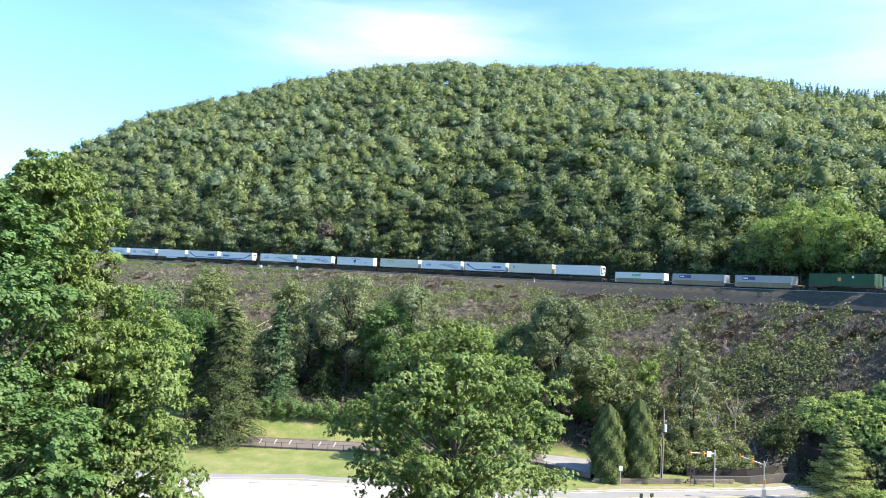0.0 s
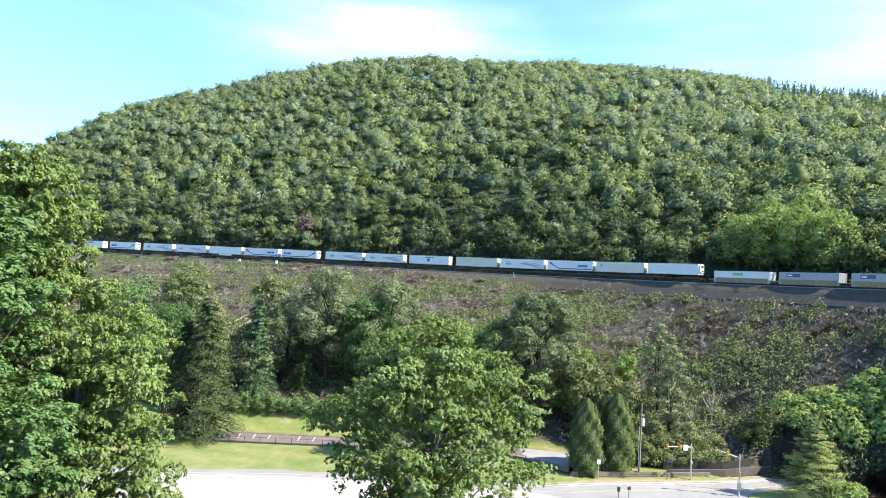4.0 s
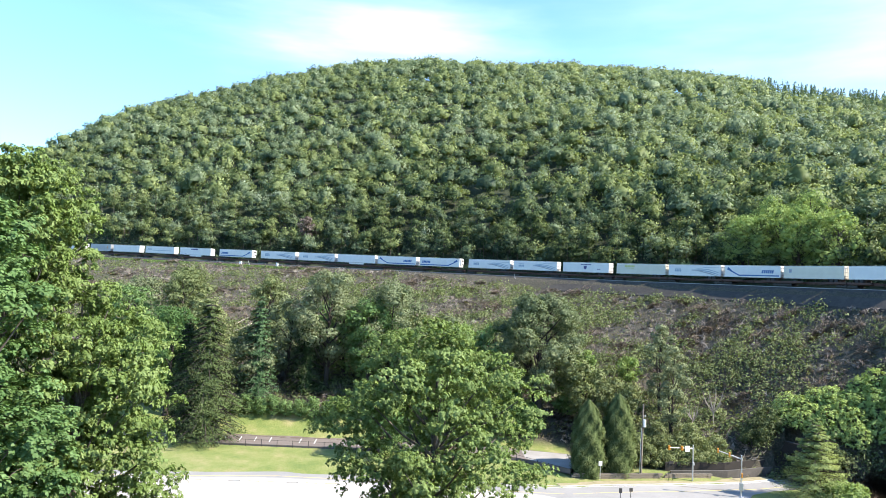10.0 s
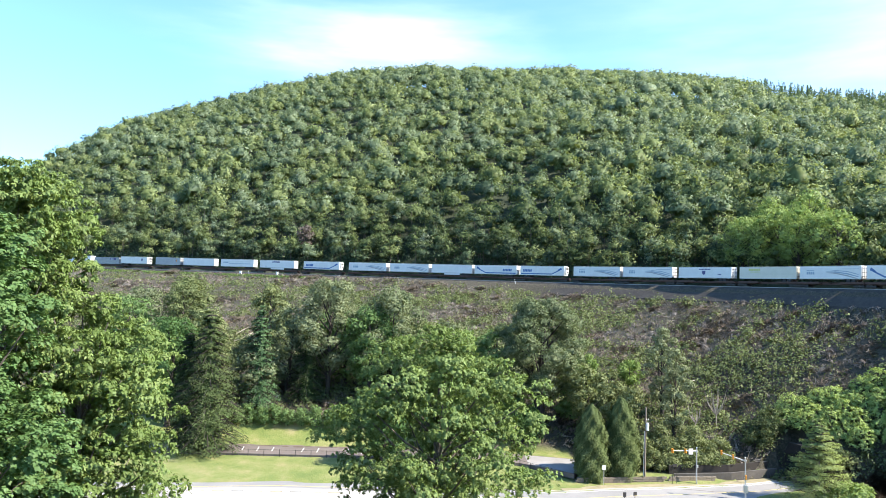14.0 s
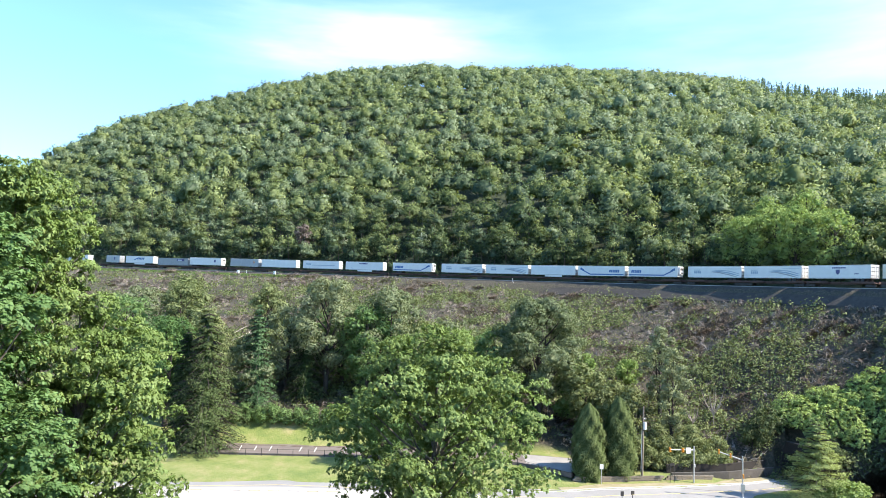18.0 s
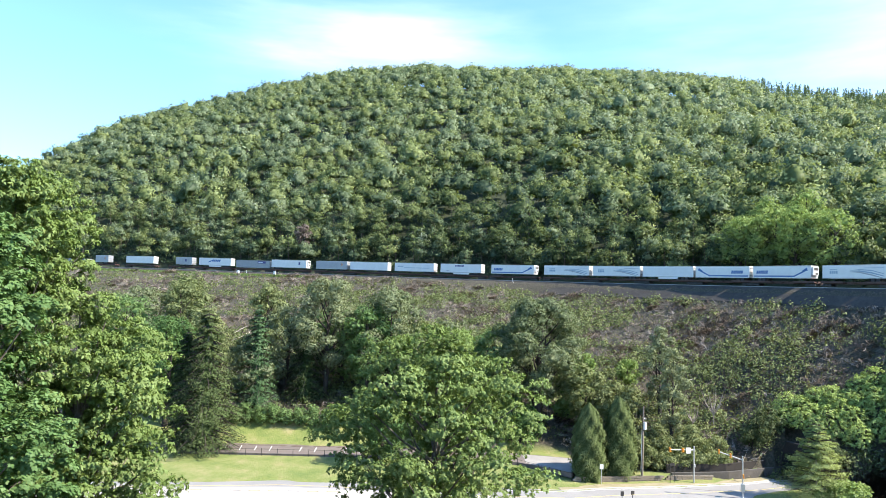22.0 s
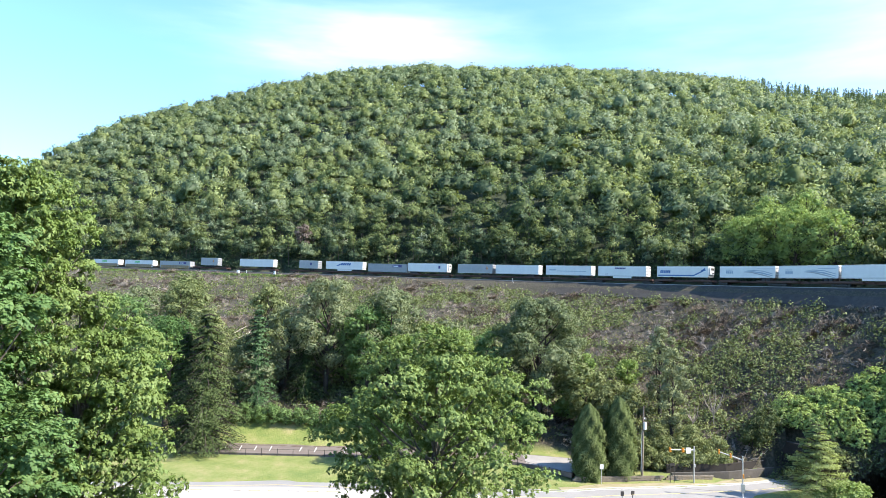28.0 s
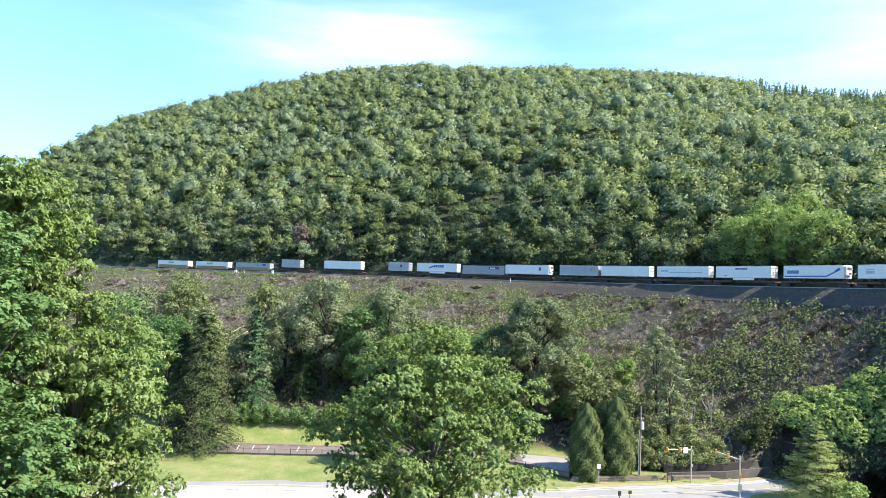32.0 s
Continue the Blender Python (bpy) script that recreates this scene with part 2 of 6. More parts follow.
# ---- the lie of the land ----
TUNNEL = (63.4, 131.3, 0.955, 0.296)  # mouth of the road tunnel and the way in
SKY_BEARING = (-60, -45, -33.8, -29.4, -25.9, -22.4, -18.6, -13.4, -8.4, -2.3, 2.9, 9.0, 14.1, 18.1, 22.4, 26.7, 30.7, 34.8, 45, 60)
SKY_RISE = (0.03, 0.06, 0.1106, 0.1486, 0.1919, 0.2256, 0.2479, 0.2795, 0.3035, 0.3185, 0.3163, 0.3134, 0.3072, 0.2965, 0.2795, 0.2585, 0.2425, 0.22, 0.19, 0.15)
_tb = np.degrees(np.arctan2(_TX, _TY))
_tr = np.hypot(_TX, _TY)
_keep = (_S > -600) & (_S < 130)
_order = np.argsort(_tb[_keep])
TRK_B, TRK_R, TRK_S = _tb[_keep][_order], _tr[_keep][_order], _S[_keep][_order]
CREST = 620.0
FLOOR = 2.5  # level of the road


def wobble(x, y, size, amp):
    """A soft uneven swell for arrays of places."""
    return amp * (np.sin(x / size + 1.3 * np.sin(y / size * 0.7 + 0.5)) * np.cos(y / size * 1.13 + 0.9 * np.sin(x / size * 0.6)))


def land(x, y):
    """Height of the ground, for arrays of places."""
    x, y = np.asarray(x, float).ravel(), np.asarray(y, float).ravel()
    r, b = np.hypot(x, y), np.degrees(np.arctan2(x, y))
    s, d = nearest_track(x, y)
    sc = np.clip(s, -640, 470)
    bed = RAIL_Z - 0.55 + GRADE * sc
    # the hill behind the track
    bc = np.clip(b, -60, 60)
    rise = np.interp(bc, SKY_BEARING, SKY_RISE)
    r0 = np.interp(bc, TRK_B, TRK_R) + 9
    z0 = RAIL_Z - 0.5 + GRADE * np.interp(bc, TRK_B, TRK_S)
    top = EYE[2] + rise * CREST - np.interp(bc, (-22, -4), (17, 19))
    u = np.clip((r - r0) / (CREST - r0), 0, 3)
    up = np.where(u < 1, 1.22 * u - 0.22 * u ** 3, 1 - 0.25 * (u - 1) ** 2)
    fade = np.clip((100 - np.abs(b)) / 40, 0, 1)
    hill = z0 + (top - z0) * np.maximum(up, -0.3) + wobble(x, y, 38, 1.3) * np.clip(u * 4, 0, 1)
    hill = hill * fade + (1 - fade) * (30 + np.minimum(r, 400) * 0.1)
    hill = np.where(d > 9, np.maximum(hill, bed + np.minimum((d - 9) * 0.25, 6)), bed)
    # the bank below it
    near = np.interp(y, (-60, 0, 10, 37, 70, 92), (34, 30, 26, 17, 7, FLOOR))
    lawn = FLOOR + np.interp(y, (119, 126, 137, 144, 153, 162, 190), (0, 0.4, 1.2, 1.4, 5.0, 6.4, 9.0)) * np.clip((27 - x) / 8, 0, 1)
    lawn = lawn + np.interp(y, (119, 127, 131), (0, 0.1, 0.7)) * np.clip((x - 19) / 8, 0, 1) * np.clip((50 - x) / 6, 0, 1)
    kerb = np.interp(x, (-90, -60, -41.7, -24.7, -16.5, 0, 19.7, 25.9, 38.8, 51.2, 58), (114.5, 117.5, 119.6, 122.4, 122.2, 120.5, 120.3, 122.3, 125.2, 128.5, 131.6))
    lawn = FLOOR - 0.03 + (lawn - FLOOR + 0.1) * np.clip((y - kerb + 0.4) / 1.6, 0, 1)
    floor = np.where(y < 92, near, lawn)
    out = np.maximum(-d - 4.2, 0)
    foot = np.interp(x, (-160, -70, -45, -20, -8, 13, 24, 35, 46, 54, 57, 64, 75, 85, 110), (170, 156, 150, 147, 146, 145, 142, 134, 132, 132, 131, 125, 118, 110, 96))
    a = np.maximum((y - foot) * 0.85, 0)
    k = a / (a + np.maximum(out - 4.0, 0) + 0.01)
    fall = np.interp(s, (-45, -5), (0.4, 0.92))
    bank = floor + (bed - 4.0 * fall - floor) * k
    bank = bank + wobble(x, y, 9, 0.6) * np.clip(out / 8 - 1, 0, 1) * np.clip(a / 6, 0, 1)
    low = np.where(out < 4.0, bed - out * fall, bank)
    along, across = (x - TUNNEL[0]) * TUNNEL[2] + (y - TUNNEL[1]) * TUNNEL[3], (y - TUNNEL[1]) * TUNNEL[2] - (x - TUNNEL[0]) * TUNNEL[3]
    low = np.where((along > -11) & (along < 2.5) & (across > -4.3) & (across < 5.3), np.minimum(low, FLOOR - 0.1), low)
    z = np.where(d > 0, hill, np.where(r > 900, 30, low))
    return np.where((r < 60) & (y < 5), near, z)


def height(x, y):
    return float(land([x], [y])[0])


# ---- mesh helpers ----
def mesh_of(name, verts, faces, mats, index=None, tone=None, smooth=False, normals=None):
    """A mesh from arrays: verts n x 3, faces m x k (k the same for all)."""
    verts, faces = np.asarray(verts, np.float32), np.asarray(faces, np.int32)
    me = bpy.data.meshes.new(name)
    k = faces.shape[1]
    me.vertices.add(len(verts))
    me.vertices.foreach_set("co", verts.ravel())
    me.loops.add(faces.size)
    me.loops.foreach_set("vertex_index", faces.ravel())
    me.polygons.add(len(faces))
    me.polygons.foreach_set("loop_start", np.arange(0, faces.size, k, dtype=np.int32))
    me.polygons.foreach_set("loop_total", np.full(len(faces), k, np.int32))
    if index is not None:
        me.polygons.foreach_set("material_index", np.asarray(index, np.int32))
    me.polygons.foreach_set("use_smooth", np.full(len(faces), smooth))
    if tone is not None:
        me.attributes.new("tone", "FLOAT", "POINT").data.foreach_set("value", np.asarray(tone, np.float32))
    for m in mats:
        me.materials.append(m)
    me.update(calc_edges=True)
    if normals is not None:
        me.normals_split_custom_set_from_vertices(np.asarray(normals, np.float32))
    return me


def part(name, bm, mat, parent=None, label="", smooth=False):
    """Links a bmesh as one mesh object, under a thing or a part where one is given."""
    me = bpy.data.meshes.new(name)
    bm.to_mesh(me)
    bm.free()
    me.materials.append(mat)
    if smooth:
        for p in me.polygons:
            p.use_smooth = True
    ob = new(name, me)
    if parent:
        ob.parent = parent
    if label:
        ob["label"] = label
    return ob


def put(name, me, parent=None, label=""):
    ob = new(name, me)
    if parent:
        ob.parent = parent
    if label:
        ob["label"] = label
    return ob


def box(bm, x0, x1, y0, y1, z0, z1, bevel=0.0):
    r = bmesh.ops.create_cube(bm, size=1.0, matrix=Matrix.LocRotScale(((x0 + x1) / 2, (y0 + y1) / 2, (z0 + z1) / 2), None, (x1 - x0, y1 - y0, z1 - z0)))
    if bevel:
        es = {e for v in r["verts"] for e in v.link_edges}
        bmesh.ops.bevel(bm, geom=list(es), offset=bevel, segments=2, affect="EDGES", profile=0.6)
    return bm


def tube(bm, a, b, ra, rb=None, n=8):
    a, b = Vector(a), Vector(b)
    m = Matrix.Translation((a + b) / 2) @ (b - a).to_track_quat("Z", "Y").to_matrix().to_4x4()
    bmesh.ops.create_cone(bm, cap_ends=True, segments=n, radius1=ra, radius2=ra if rb is None else rb, depth=(b - a).length, matrix=m)
    return bm


def rod(points, radii, n=7):
    """Arrays of a tapered tube along points (quads)."""
    P, vs, fs = [Vector(p) for p in points], [], []
    for i, p in enumerate(P):
        t = (P[min(i + 1, len(P) - 1)] - P[max(i - 1, 0)]).normalized()
        q = t.to_track_quat("Z", "Y")
        for k in range(n):
            a = 2 * math.pi * k / n
            vs.append(p + q @ Vector((math.cos(a) * radii[i], math.sin(a) * radii[i], 0)))
    for i in range(len(P) - 1):
        for k in range(n):
            fs.append((i * n + k, i * n + (k + 1) % n, (i + 1) * n + (k + 1) % n, (i + 1) * n + k))
    return np.array([tuple(v) for v in vs]), np.array(fs)


def joined(pieces):
    vs, fs, o = [], [], 0
    for v, f in pieces:
        vs.append(v)
        fs.append(f + o)
        o += len(v)
    return np.concatenate(vs), np.concatenate(fs)


TUFT = 9  # corners of one tuft
BLADE = 3  # corners of one leaf clump seen far off


def unit(v):
    return v / (np.linalg.norm(v, axis=-1, keepdims=True) + 1e-9)


def leaves(rng, centre, out, size, droop=0.0, spread=0.7, narrow=0.6, clump=False, single=False):
    """Pointed leaf blades (one quad each) at the centres, facing roughly outwards; or ragged tufts, or single pointed clumps."""
    n = len(centre)
    nor = out + rng.normal(0, spread, (n, 3))
    nor[:, 2] += 0.25
    nor = unit(nor)
    t = rng.normal(0, 1, (n, 3))
    t[:, 2] -= droop
    t -= nor * np.sum(t * nor, axis=1)[:, None]
    t = unit(t)
    w = np.cross(nor, t)
    L = (size * rng.uniform(0.65, 1.3, n))[:, None]
    W = L * narrow * rng.uniform(0.8, 1.2, n)[:, None]
    fold = nor * L * 0.12
    if single:
        v = np.stack([centre + w * W * 0.5 - t * L * 0.3, centre - w * W * 0.5 - t * L * rng.uniform(0.1, 0.4, (n, 1)), centre + t * L * 0.6 + fold * rng.uniform(-1, 2, (n, 1))], axis=1)
        turned = np.sum(np.cross(v[:, 1] - v[:, 0], v[:, 2] - v[:, 0]) * out, axis=1) < 0
        v[turned] = v[turned][:, ::-1]
        return v.reshape(-1, 3), np.arange(BLADE * n).reshape(n, 3)
    if clump:
        # a ragged tuft of three pointed sprays instead of one blade
        vs = []
        for k in range(3):
            a = 2.09 * k + rng.uniform(0, 6.283, (n, 1)) * 0.3
            u, q = t * np.cos(a) + w * np.sin(a), w * np.cos(a) - t * np.sin(a)
            c = centre + u * L * 0.12 + nor * L * rng.uniform(-0.25, 0.25, (n, 1))
            e = W * rng.uniform(0.28, 0.46, (n, 1))
            vs += [c + q * e - u * L * 0.12, c - q * e - u * L * 0.12, c + u * L * rng.uniform(0.34, 0.58, (n, 1)) + fold * rng.uniform(-1, 2, (n, 1))]
        return np.stack(vs, axis=1).reshape(-1, 3), np.arange(TUFT * n).reshape(-1, 3)
    v = np.stack([centre - t * L * 0.5, centre - w * W * 0.5 + fold, centre + t * L * 0.5, centre + w * W * 0.5 + fold], axis=1)
    return v.reshape(-1, 3), np.arange(4 * n).reshape(n, 4)


def rosettes(rng, centre, out, blades, length, narrow, droop, up=0.7):
    """Leaves that hang in a whorl round each shoot tip. Returns verts, quads and soft normals."""
    n = len(centre)
    axis = unit(out * 0.6 + rng.normal(0, 0.22, (n, 3)) + np.array([0, 0, up]))
    e1 = unit(np.cross(axis, rng.normal(0, 1, (n, 3))))
    e2 = np.cross(axis, e1)
    vs, ns = [], []
    for k in range(blades):
        a = 6.283 * k / blades + rng.normal(0, 0.25, (n, 1))
        flat = e1 * np.cos(a) + e2 * np.sin(a)
        d = unit(flat - axis * droop * rng.uniform(0.3, 1.4, (n, 1)))
        w = np.cross(axis, flat)
        L = length * rng.uniform(0.7, 1.25, (n, 1))
        b = centre + axis * L * rng.uniform(-0.5, 0.35, (n, 1))
        arch = axis * L * 0.1
        side = w * L * narrow * 0.5
        vs.append(np.stack([b, b + d * L * 0.5 - side + arch, b + d * L, b + d * L * 0.5 + side + arch], axis=1))
        ns.append(np.repeat(unit(axis * 0.75 + flat * 0.45 + out * 0.3 + rng.normal(0, 0.16, (n, 3)))[:, None, :], 4, axis=1))
    v = np.stack(vs, axis=1).reshape(-1, 3)
    return v, np.arange(len(v)).reshape(-1, 4), np.stack(ns, axis=1).reshape(-1, 3)


def swollen(dirs, lump, deep, ball, floor):
    """For directions (n, i, 3) and lump axes (n, k, 3): reach of a cushion of k balls, its normal, and the ball's number."""
    dot = np.einsum("nij,nkj->nik", dirs, lump)
    room = ball * ball - deep * deep * (1 - dot * dot)
    r = np.where((room > 0) & (dot > 0), deep * dot + np.sqrt(np.maximum(room, 0)), floor)
    j = np.argmax(r, axis=2)
    reach = np.max(r, axis=2)
    near = np.take_along_axis(lump, j[:, :, None], axis=1)
    nor = np.where((reach > floor)[:, :, None], (reach[:, :, None] * dirs - deep * near) / ball, dirs)
    return reach, unit(nor), j


def sphere_dirs(rng, n):
    d = rng.normal(0, 1, (n, 3))
    return d / np.linalg.norm(d, axis=1)[:, None]


# ---- ground ----
def ground_material():
    m, n, l, b = material("ground", 0.95)
    att = n.new("ShaderNodeAttribute")
    att.attribute_name = "tone"
    a, f = noise_node(n, l, 0.25, 6, 0.65), noise_node(n, l, 2.5, 6, 0.75)
    lawn = ramp(n, [(0.36, (0.1, 0.145, 0.03)), (0.5, (0.165, 0.195, 0.05)), (0.58, (0.22, 0.215, 0.08)), (0.68, (0.3, 0.25, 0.13))])
    soil = ramp(n, [(0.3, (0.018, 0.019, 0.009)), (0.46, (0.036, 0.035, 0.019)), (0.56, (0.062, 0.052, 0.036)), (0.74, (0.14, 0.112, 0.085))])
    fine = noise_node(n, l, 5.0, 5, 0.7)
    both = n.new("ShaderNodeMixRGB")
    both.inputs[0].default_value = 0.35
    l.new(a.outputs["Fac"], both.inputs[1])
    l.new(fine.outputs["Fac"], both.inputs[2])
    l.new(both.outputs[0], lawn.inputs[0])
    l.new(f.outputs["Fac"], soil.inputs[0])
    mix = n.new("ShaderNodeMixRGB")
    l.new(att.outputs["Fac"], mix.inputs[0])
    l.new(lawn.outputs[0], mix.inputs[1])
    l.new(soil.outputs[0], mix.inputs[2])
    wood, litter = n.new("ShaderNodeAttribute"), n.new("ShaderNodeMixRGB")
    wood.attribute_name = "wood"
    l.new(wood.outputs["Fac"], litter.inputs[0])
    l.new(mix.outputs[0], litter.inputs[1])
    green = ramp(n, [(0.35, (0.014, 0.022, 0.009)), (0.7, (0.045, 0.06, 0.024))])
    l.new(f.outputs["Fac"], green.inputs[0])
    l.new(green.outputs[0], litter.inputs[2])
    l.new(litter.outputs[0], b.inputs["Base Color"])
    bp = n.new("ShaderNodeBump")
    bp.inputs["Strength"].default_value, bp.inputs["Distance"].default_value = 0.9, 0.2
    l.new(f.outputs["Fac"], bp.inputs["Height"])
    l.new(bp.outputs[0], b.inputs["Normal"])
    return m


def build_ground():
    bear = np.radians(np.concatenate([np.arange(-180, -45, 5), np.arange(-45, 45, 0.4), np.arange(45, 180, 5)]))
    rad = np.concatenate([[0.02, 2, 4, 7, 11, 16, 24, 32, 42, 54, 66, 78, 88], np.arange(96, 310, 2.0), np.arange(312, 700, 8), np.geomspace(710, 4300, 14)])
    R, B = np.meshgrid(rad, bear, indexing="ij")
    x, y = (R * np.sin(B)).ravel(), (R * np.cos(B)).ravel() - 1.5
    z = land(x, y)
    nb = len(bear)
    i, j = np.meshgrid(np.arange(len(rad) - 1), np.arange(nb), indexing="ij")
    k = (j + 1) % nb
    f = np.stack([i * nb + j, (i + 1) * nb + j, (i + 1) * nb + k, i * nb + k], axis=-1).reshape(-1, 4)
    d = nearest_track(x, y)[1]
    foot = np.interp(x, (-45, -20, 13, 24, 35, 57, 62, 66), (152, 150, 146, 143, 133, 131, 122, 60))
    mown = (y > 84) & (y < foot)
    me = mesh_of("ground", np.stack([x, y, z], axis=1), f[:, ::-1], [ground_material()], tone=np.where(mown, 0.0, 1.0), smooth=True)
    # dark floor colour reaches close behind the track, painting shade there
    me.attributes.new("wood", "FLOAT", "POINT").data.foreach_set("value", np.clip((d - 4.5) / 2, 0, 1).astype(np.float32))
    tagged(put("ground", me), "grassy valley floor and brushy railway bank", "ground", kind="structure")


build_ground()


def strip(name, s0, s1, step, profile, mat, label, category):
    """A band along the track: profile is a list of (side, height above rail)."""
    ss = np.arange(s0, s1 + 0.1, step)
    v = []
    for s in ss:
        for side, h in profile:
            x, y, z, a = on_track(s, side)
            v.append((x, y, z + h))
    n = len(profile)
    f = [(i * n + k, i * n + k + 1, (i + 1) * n + k + 1, (i + 1) * n + k) for i in range(len(ss) - 1) for k in range(n - 1)]
    return tagged(put(name, mesh_of(name, v, f, [mat])), label, category, kind="structure")


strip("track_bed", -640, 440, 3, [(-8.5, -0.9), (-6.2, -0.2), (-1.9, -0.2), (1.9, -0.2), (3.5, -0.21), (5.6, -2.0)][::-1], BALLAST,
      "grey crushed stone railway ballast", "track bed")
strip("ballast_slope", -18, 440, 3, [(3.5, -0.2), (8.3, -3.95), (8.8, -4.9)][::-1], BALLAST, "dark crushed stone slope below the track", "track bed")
# the rail nearest the valley takes a paler colour as a painted bright line
for _name, _off in (("rail", -0.72), ("rail", 0.72), ("rail", -5.22), ("rail", -3.78)):
    strip(_name, -640, 440, 3, [(_off + 0.04, -0.2), (_off + 0.04, 0.0), (_off - 0.04, 0.0), (_off - 0.04, -0.2)], RAIL_LIT if _off == 0.72 else STEEL_RAIL, "worn steel rail on wooden ties", "rail")


def slab(name, outline, z, thick, mat, label, category, parent=None):
    """A flat slab with an outline of (x, y) places; z is its top."""
    bm = bmesh.new()
    f = bm.faces.new([bm.verts.new((x, y, z)) for x, y in outline])
    bmesh.ops.recalc_face_normals(bm, faces=[f])
    if f.normal.z < 0:
        f.normal_flip()
    r = bmesh.ops.extrude_face_region(bm, geom=[f])
    bmesh.ops.translate(bm, verts=[v for v in r["geom"] if isinstance(v, bmesh.types.BMVert)], vec=(0, 0, -thick))
    bmesh.ops.recalc_face_normals(bm, faces=bm.faces)
    ob = part(name, bm, mat, parent)
    return tagged(ob, label, category, kind="structure") if label else ob


# the road along the valley, its kerbs and lines
FAR_KERB = [(-90, 114.5), (-60, 117.5), (-41.7, 119.6), (-24.7, 122.4), (-16.5, 122.2), (0, 120.5), (19.7, 120.3), (25.9, 122.3), (38.8, 125.2), (51.2, 128.5), (58.0, 131.6)]
NEAR_EDGE = [(75, 130.0), (61.5, 126.2), (54.5, 123.6), (50.0, 120.6), (46.0, 114), (45, 97), (-90, 94)]
slab("road", FAR_KERB + [(76, 137.0)] + NEAR_EDGE, FLOOR + 0.03, 0.3, ASPHALT, "sun-bleached pale asphalt road and forecourt", "road")
for (_a, _b) in zip(FAR_KERB[4:-1], FAR_KERB[5:]):
    _d = Vector((_b[0] - _a[0], _b[1] - _a[1])).normalized()
    _n = Vector((-_d.y, _d.x)) * 0.18
    slab("kerb", [_a, _b, (_b[0] + _n.x, _b[1] + _n.y), (_a[0] + _n.x, _a[1] + _n.y)], FLOOR + 0.17, 0.3, CONCRETE, "pale concrete kerb along the road", "kerb")


def line_along(points, shift, width, mat, label):
    for a, b in zip(points[:-1], points[1:]):
        d = Vector((b[0] - a[0], b[1] - a[1])).normalized()
        n = Vector((-d.y, d.x))
        p, q = Vector(a) + n * shift, Vector(b) + n * shift
        slab("road_line", [tuple(p), tuple(q), tuple(q + n * width), tuple(p + n * width)], FLOOR + 0.038, 0.006, mat, label, "road marking")


for _a, _b in zip(FAR_KERB[6:-1], FAR_KERB[7:]):
    _d = Vector((_b[0] - _a[0], _b[1] - _a[1])).normalized()
    _n = Vector((-_d.y, _d.x))
    _p, _q = [Vector(c) + _n * 0.18 for c in (_a, _b)]
    slab("shoulder", [tuple(_p), tuple(_q), tuple(_q + _n * 1.7), tuple(_p + _n * 2.1)], FLOOR + 0.19, 0.25, DRY_VERGE, "strip of dry trodden grass behind the kerb", "verge")
line_along(FAR_KERB[5:], -4.2, 0.14, LINE_YELLOW, "faded yellow centre line on the road")
line_along(FAR_KERB[5:], -0.6, 0.14, LINE_WHITE, "white edge line on the road")
slab("forecourt", [(-90, 111.5), (-60, 114.0), (-41.7, 116.0), (-24.7, 118.2), (-10, 117.6), (4, 116.5), (16, 115.0), (24, 110.0), (28, 97.5), (-90, 95)], FLOOR + 0.036, 0.05, PALE_CONCRETE, "pale sunlit concrete forecourt", "forecourt")
line_along(FAR_KERB[:6], -3.0, 0.14, LINE_YELLOW, "faded yellow line on the forecourt")
slab("crack_seal", [(39.5, 124.6), (44.5, 123.2), (46.5, 123.4), (46.5, 123.15), (44.5, 122.95), (39.5, 124.3)], FLOOR + 0.036, 0.004, OLD_ASPHALT, "dark sealed crack in the road", "road marking")
slab("traffic_island", [(46.2, 114), (50.2, 120.4), (54.7, 123.3), (61.6, 125.9), (63, 121), (58, 112)], FLOOR + 0.16, 0.3, bpy.data.materials["ground"], "small mown grass corner by the road", "verge")

# the upper car park lane behind the lawn
LANE = [(-64, 134.1), (-45, 135.2), (-20, 135.5), (0, 135.2), (14, 133.6), (17.6, 130.6), (22.2, 126.4), (26.0, 134), (24, 138.3), (10, 142.6), (-20, 144.0), (-64, 143.4)]
slab("car_park_lane", LANE, FLOOR + 1.52, 0.8, OLD_ASPHALT, "worn brown-grey asphalt lane with parking lines", "car park")
slab("concrete_pad", [(15.5, 133.2), (17.8, 130.8), (22.1, 126.8), (25.8, 134), (23.8, 138.1), (15.5, 140.4)], FLOOR + 1.535, 0.1, CONCRETE_PAD, "worn grey concrete pad at the end of the lane", "car park")
for _i in (0, 1, 2, 3, 5, 6, 7, 8, 10, 11, 13, 14):
    _x = -52 + _i * 2.7
    slab("parking_line", [(_x, 137.8), (_x + 0.12, 137.8), (_x * 1.03 + 0.62, 141.6), (_x * 1.03 + 0.5, 141.6)], FLOOR + 1.53, 0.008, LINE_WHITE, "white painted parking line", "road marking")


_rng = np.random.default_rng(8)
for _i in range(26):
    _x = -52 + _i * 2.1 + _rng.uniform(-0.5, 0.5)
    _w, _h = _rng.uniform(0.7, 1.5), _rng.uniform(0.25, 0.8)
    slab("leaf_litter", [(_x + _w * math.cos(a) * _rng.uniform(0.7, 1.1), 143.2 - _h + _h * math.sin(a) * _rng.uniform(0.6, 1.0)) for a in np.linspace(0, 6.28, 10)[:-1]],
         FLOOR + 1.545, 0.02, SOIL, "brown leaf litter along the edge of the lane", "leaf litter")


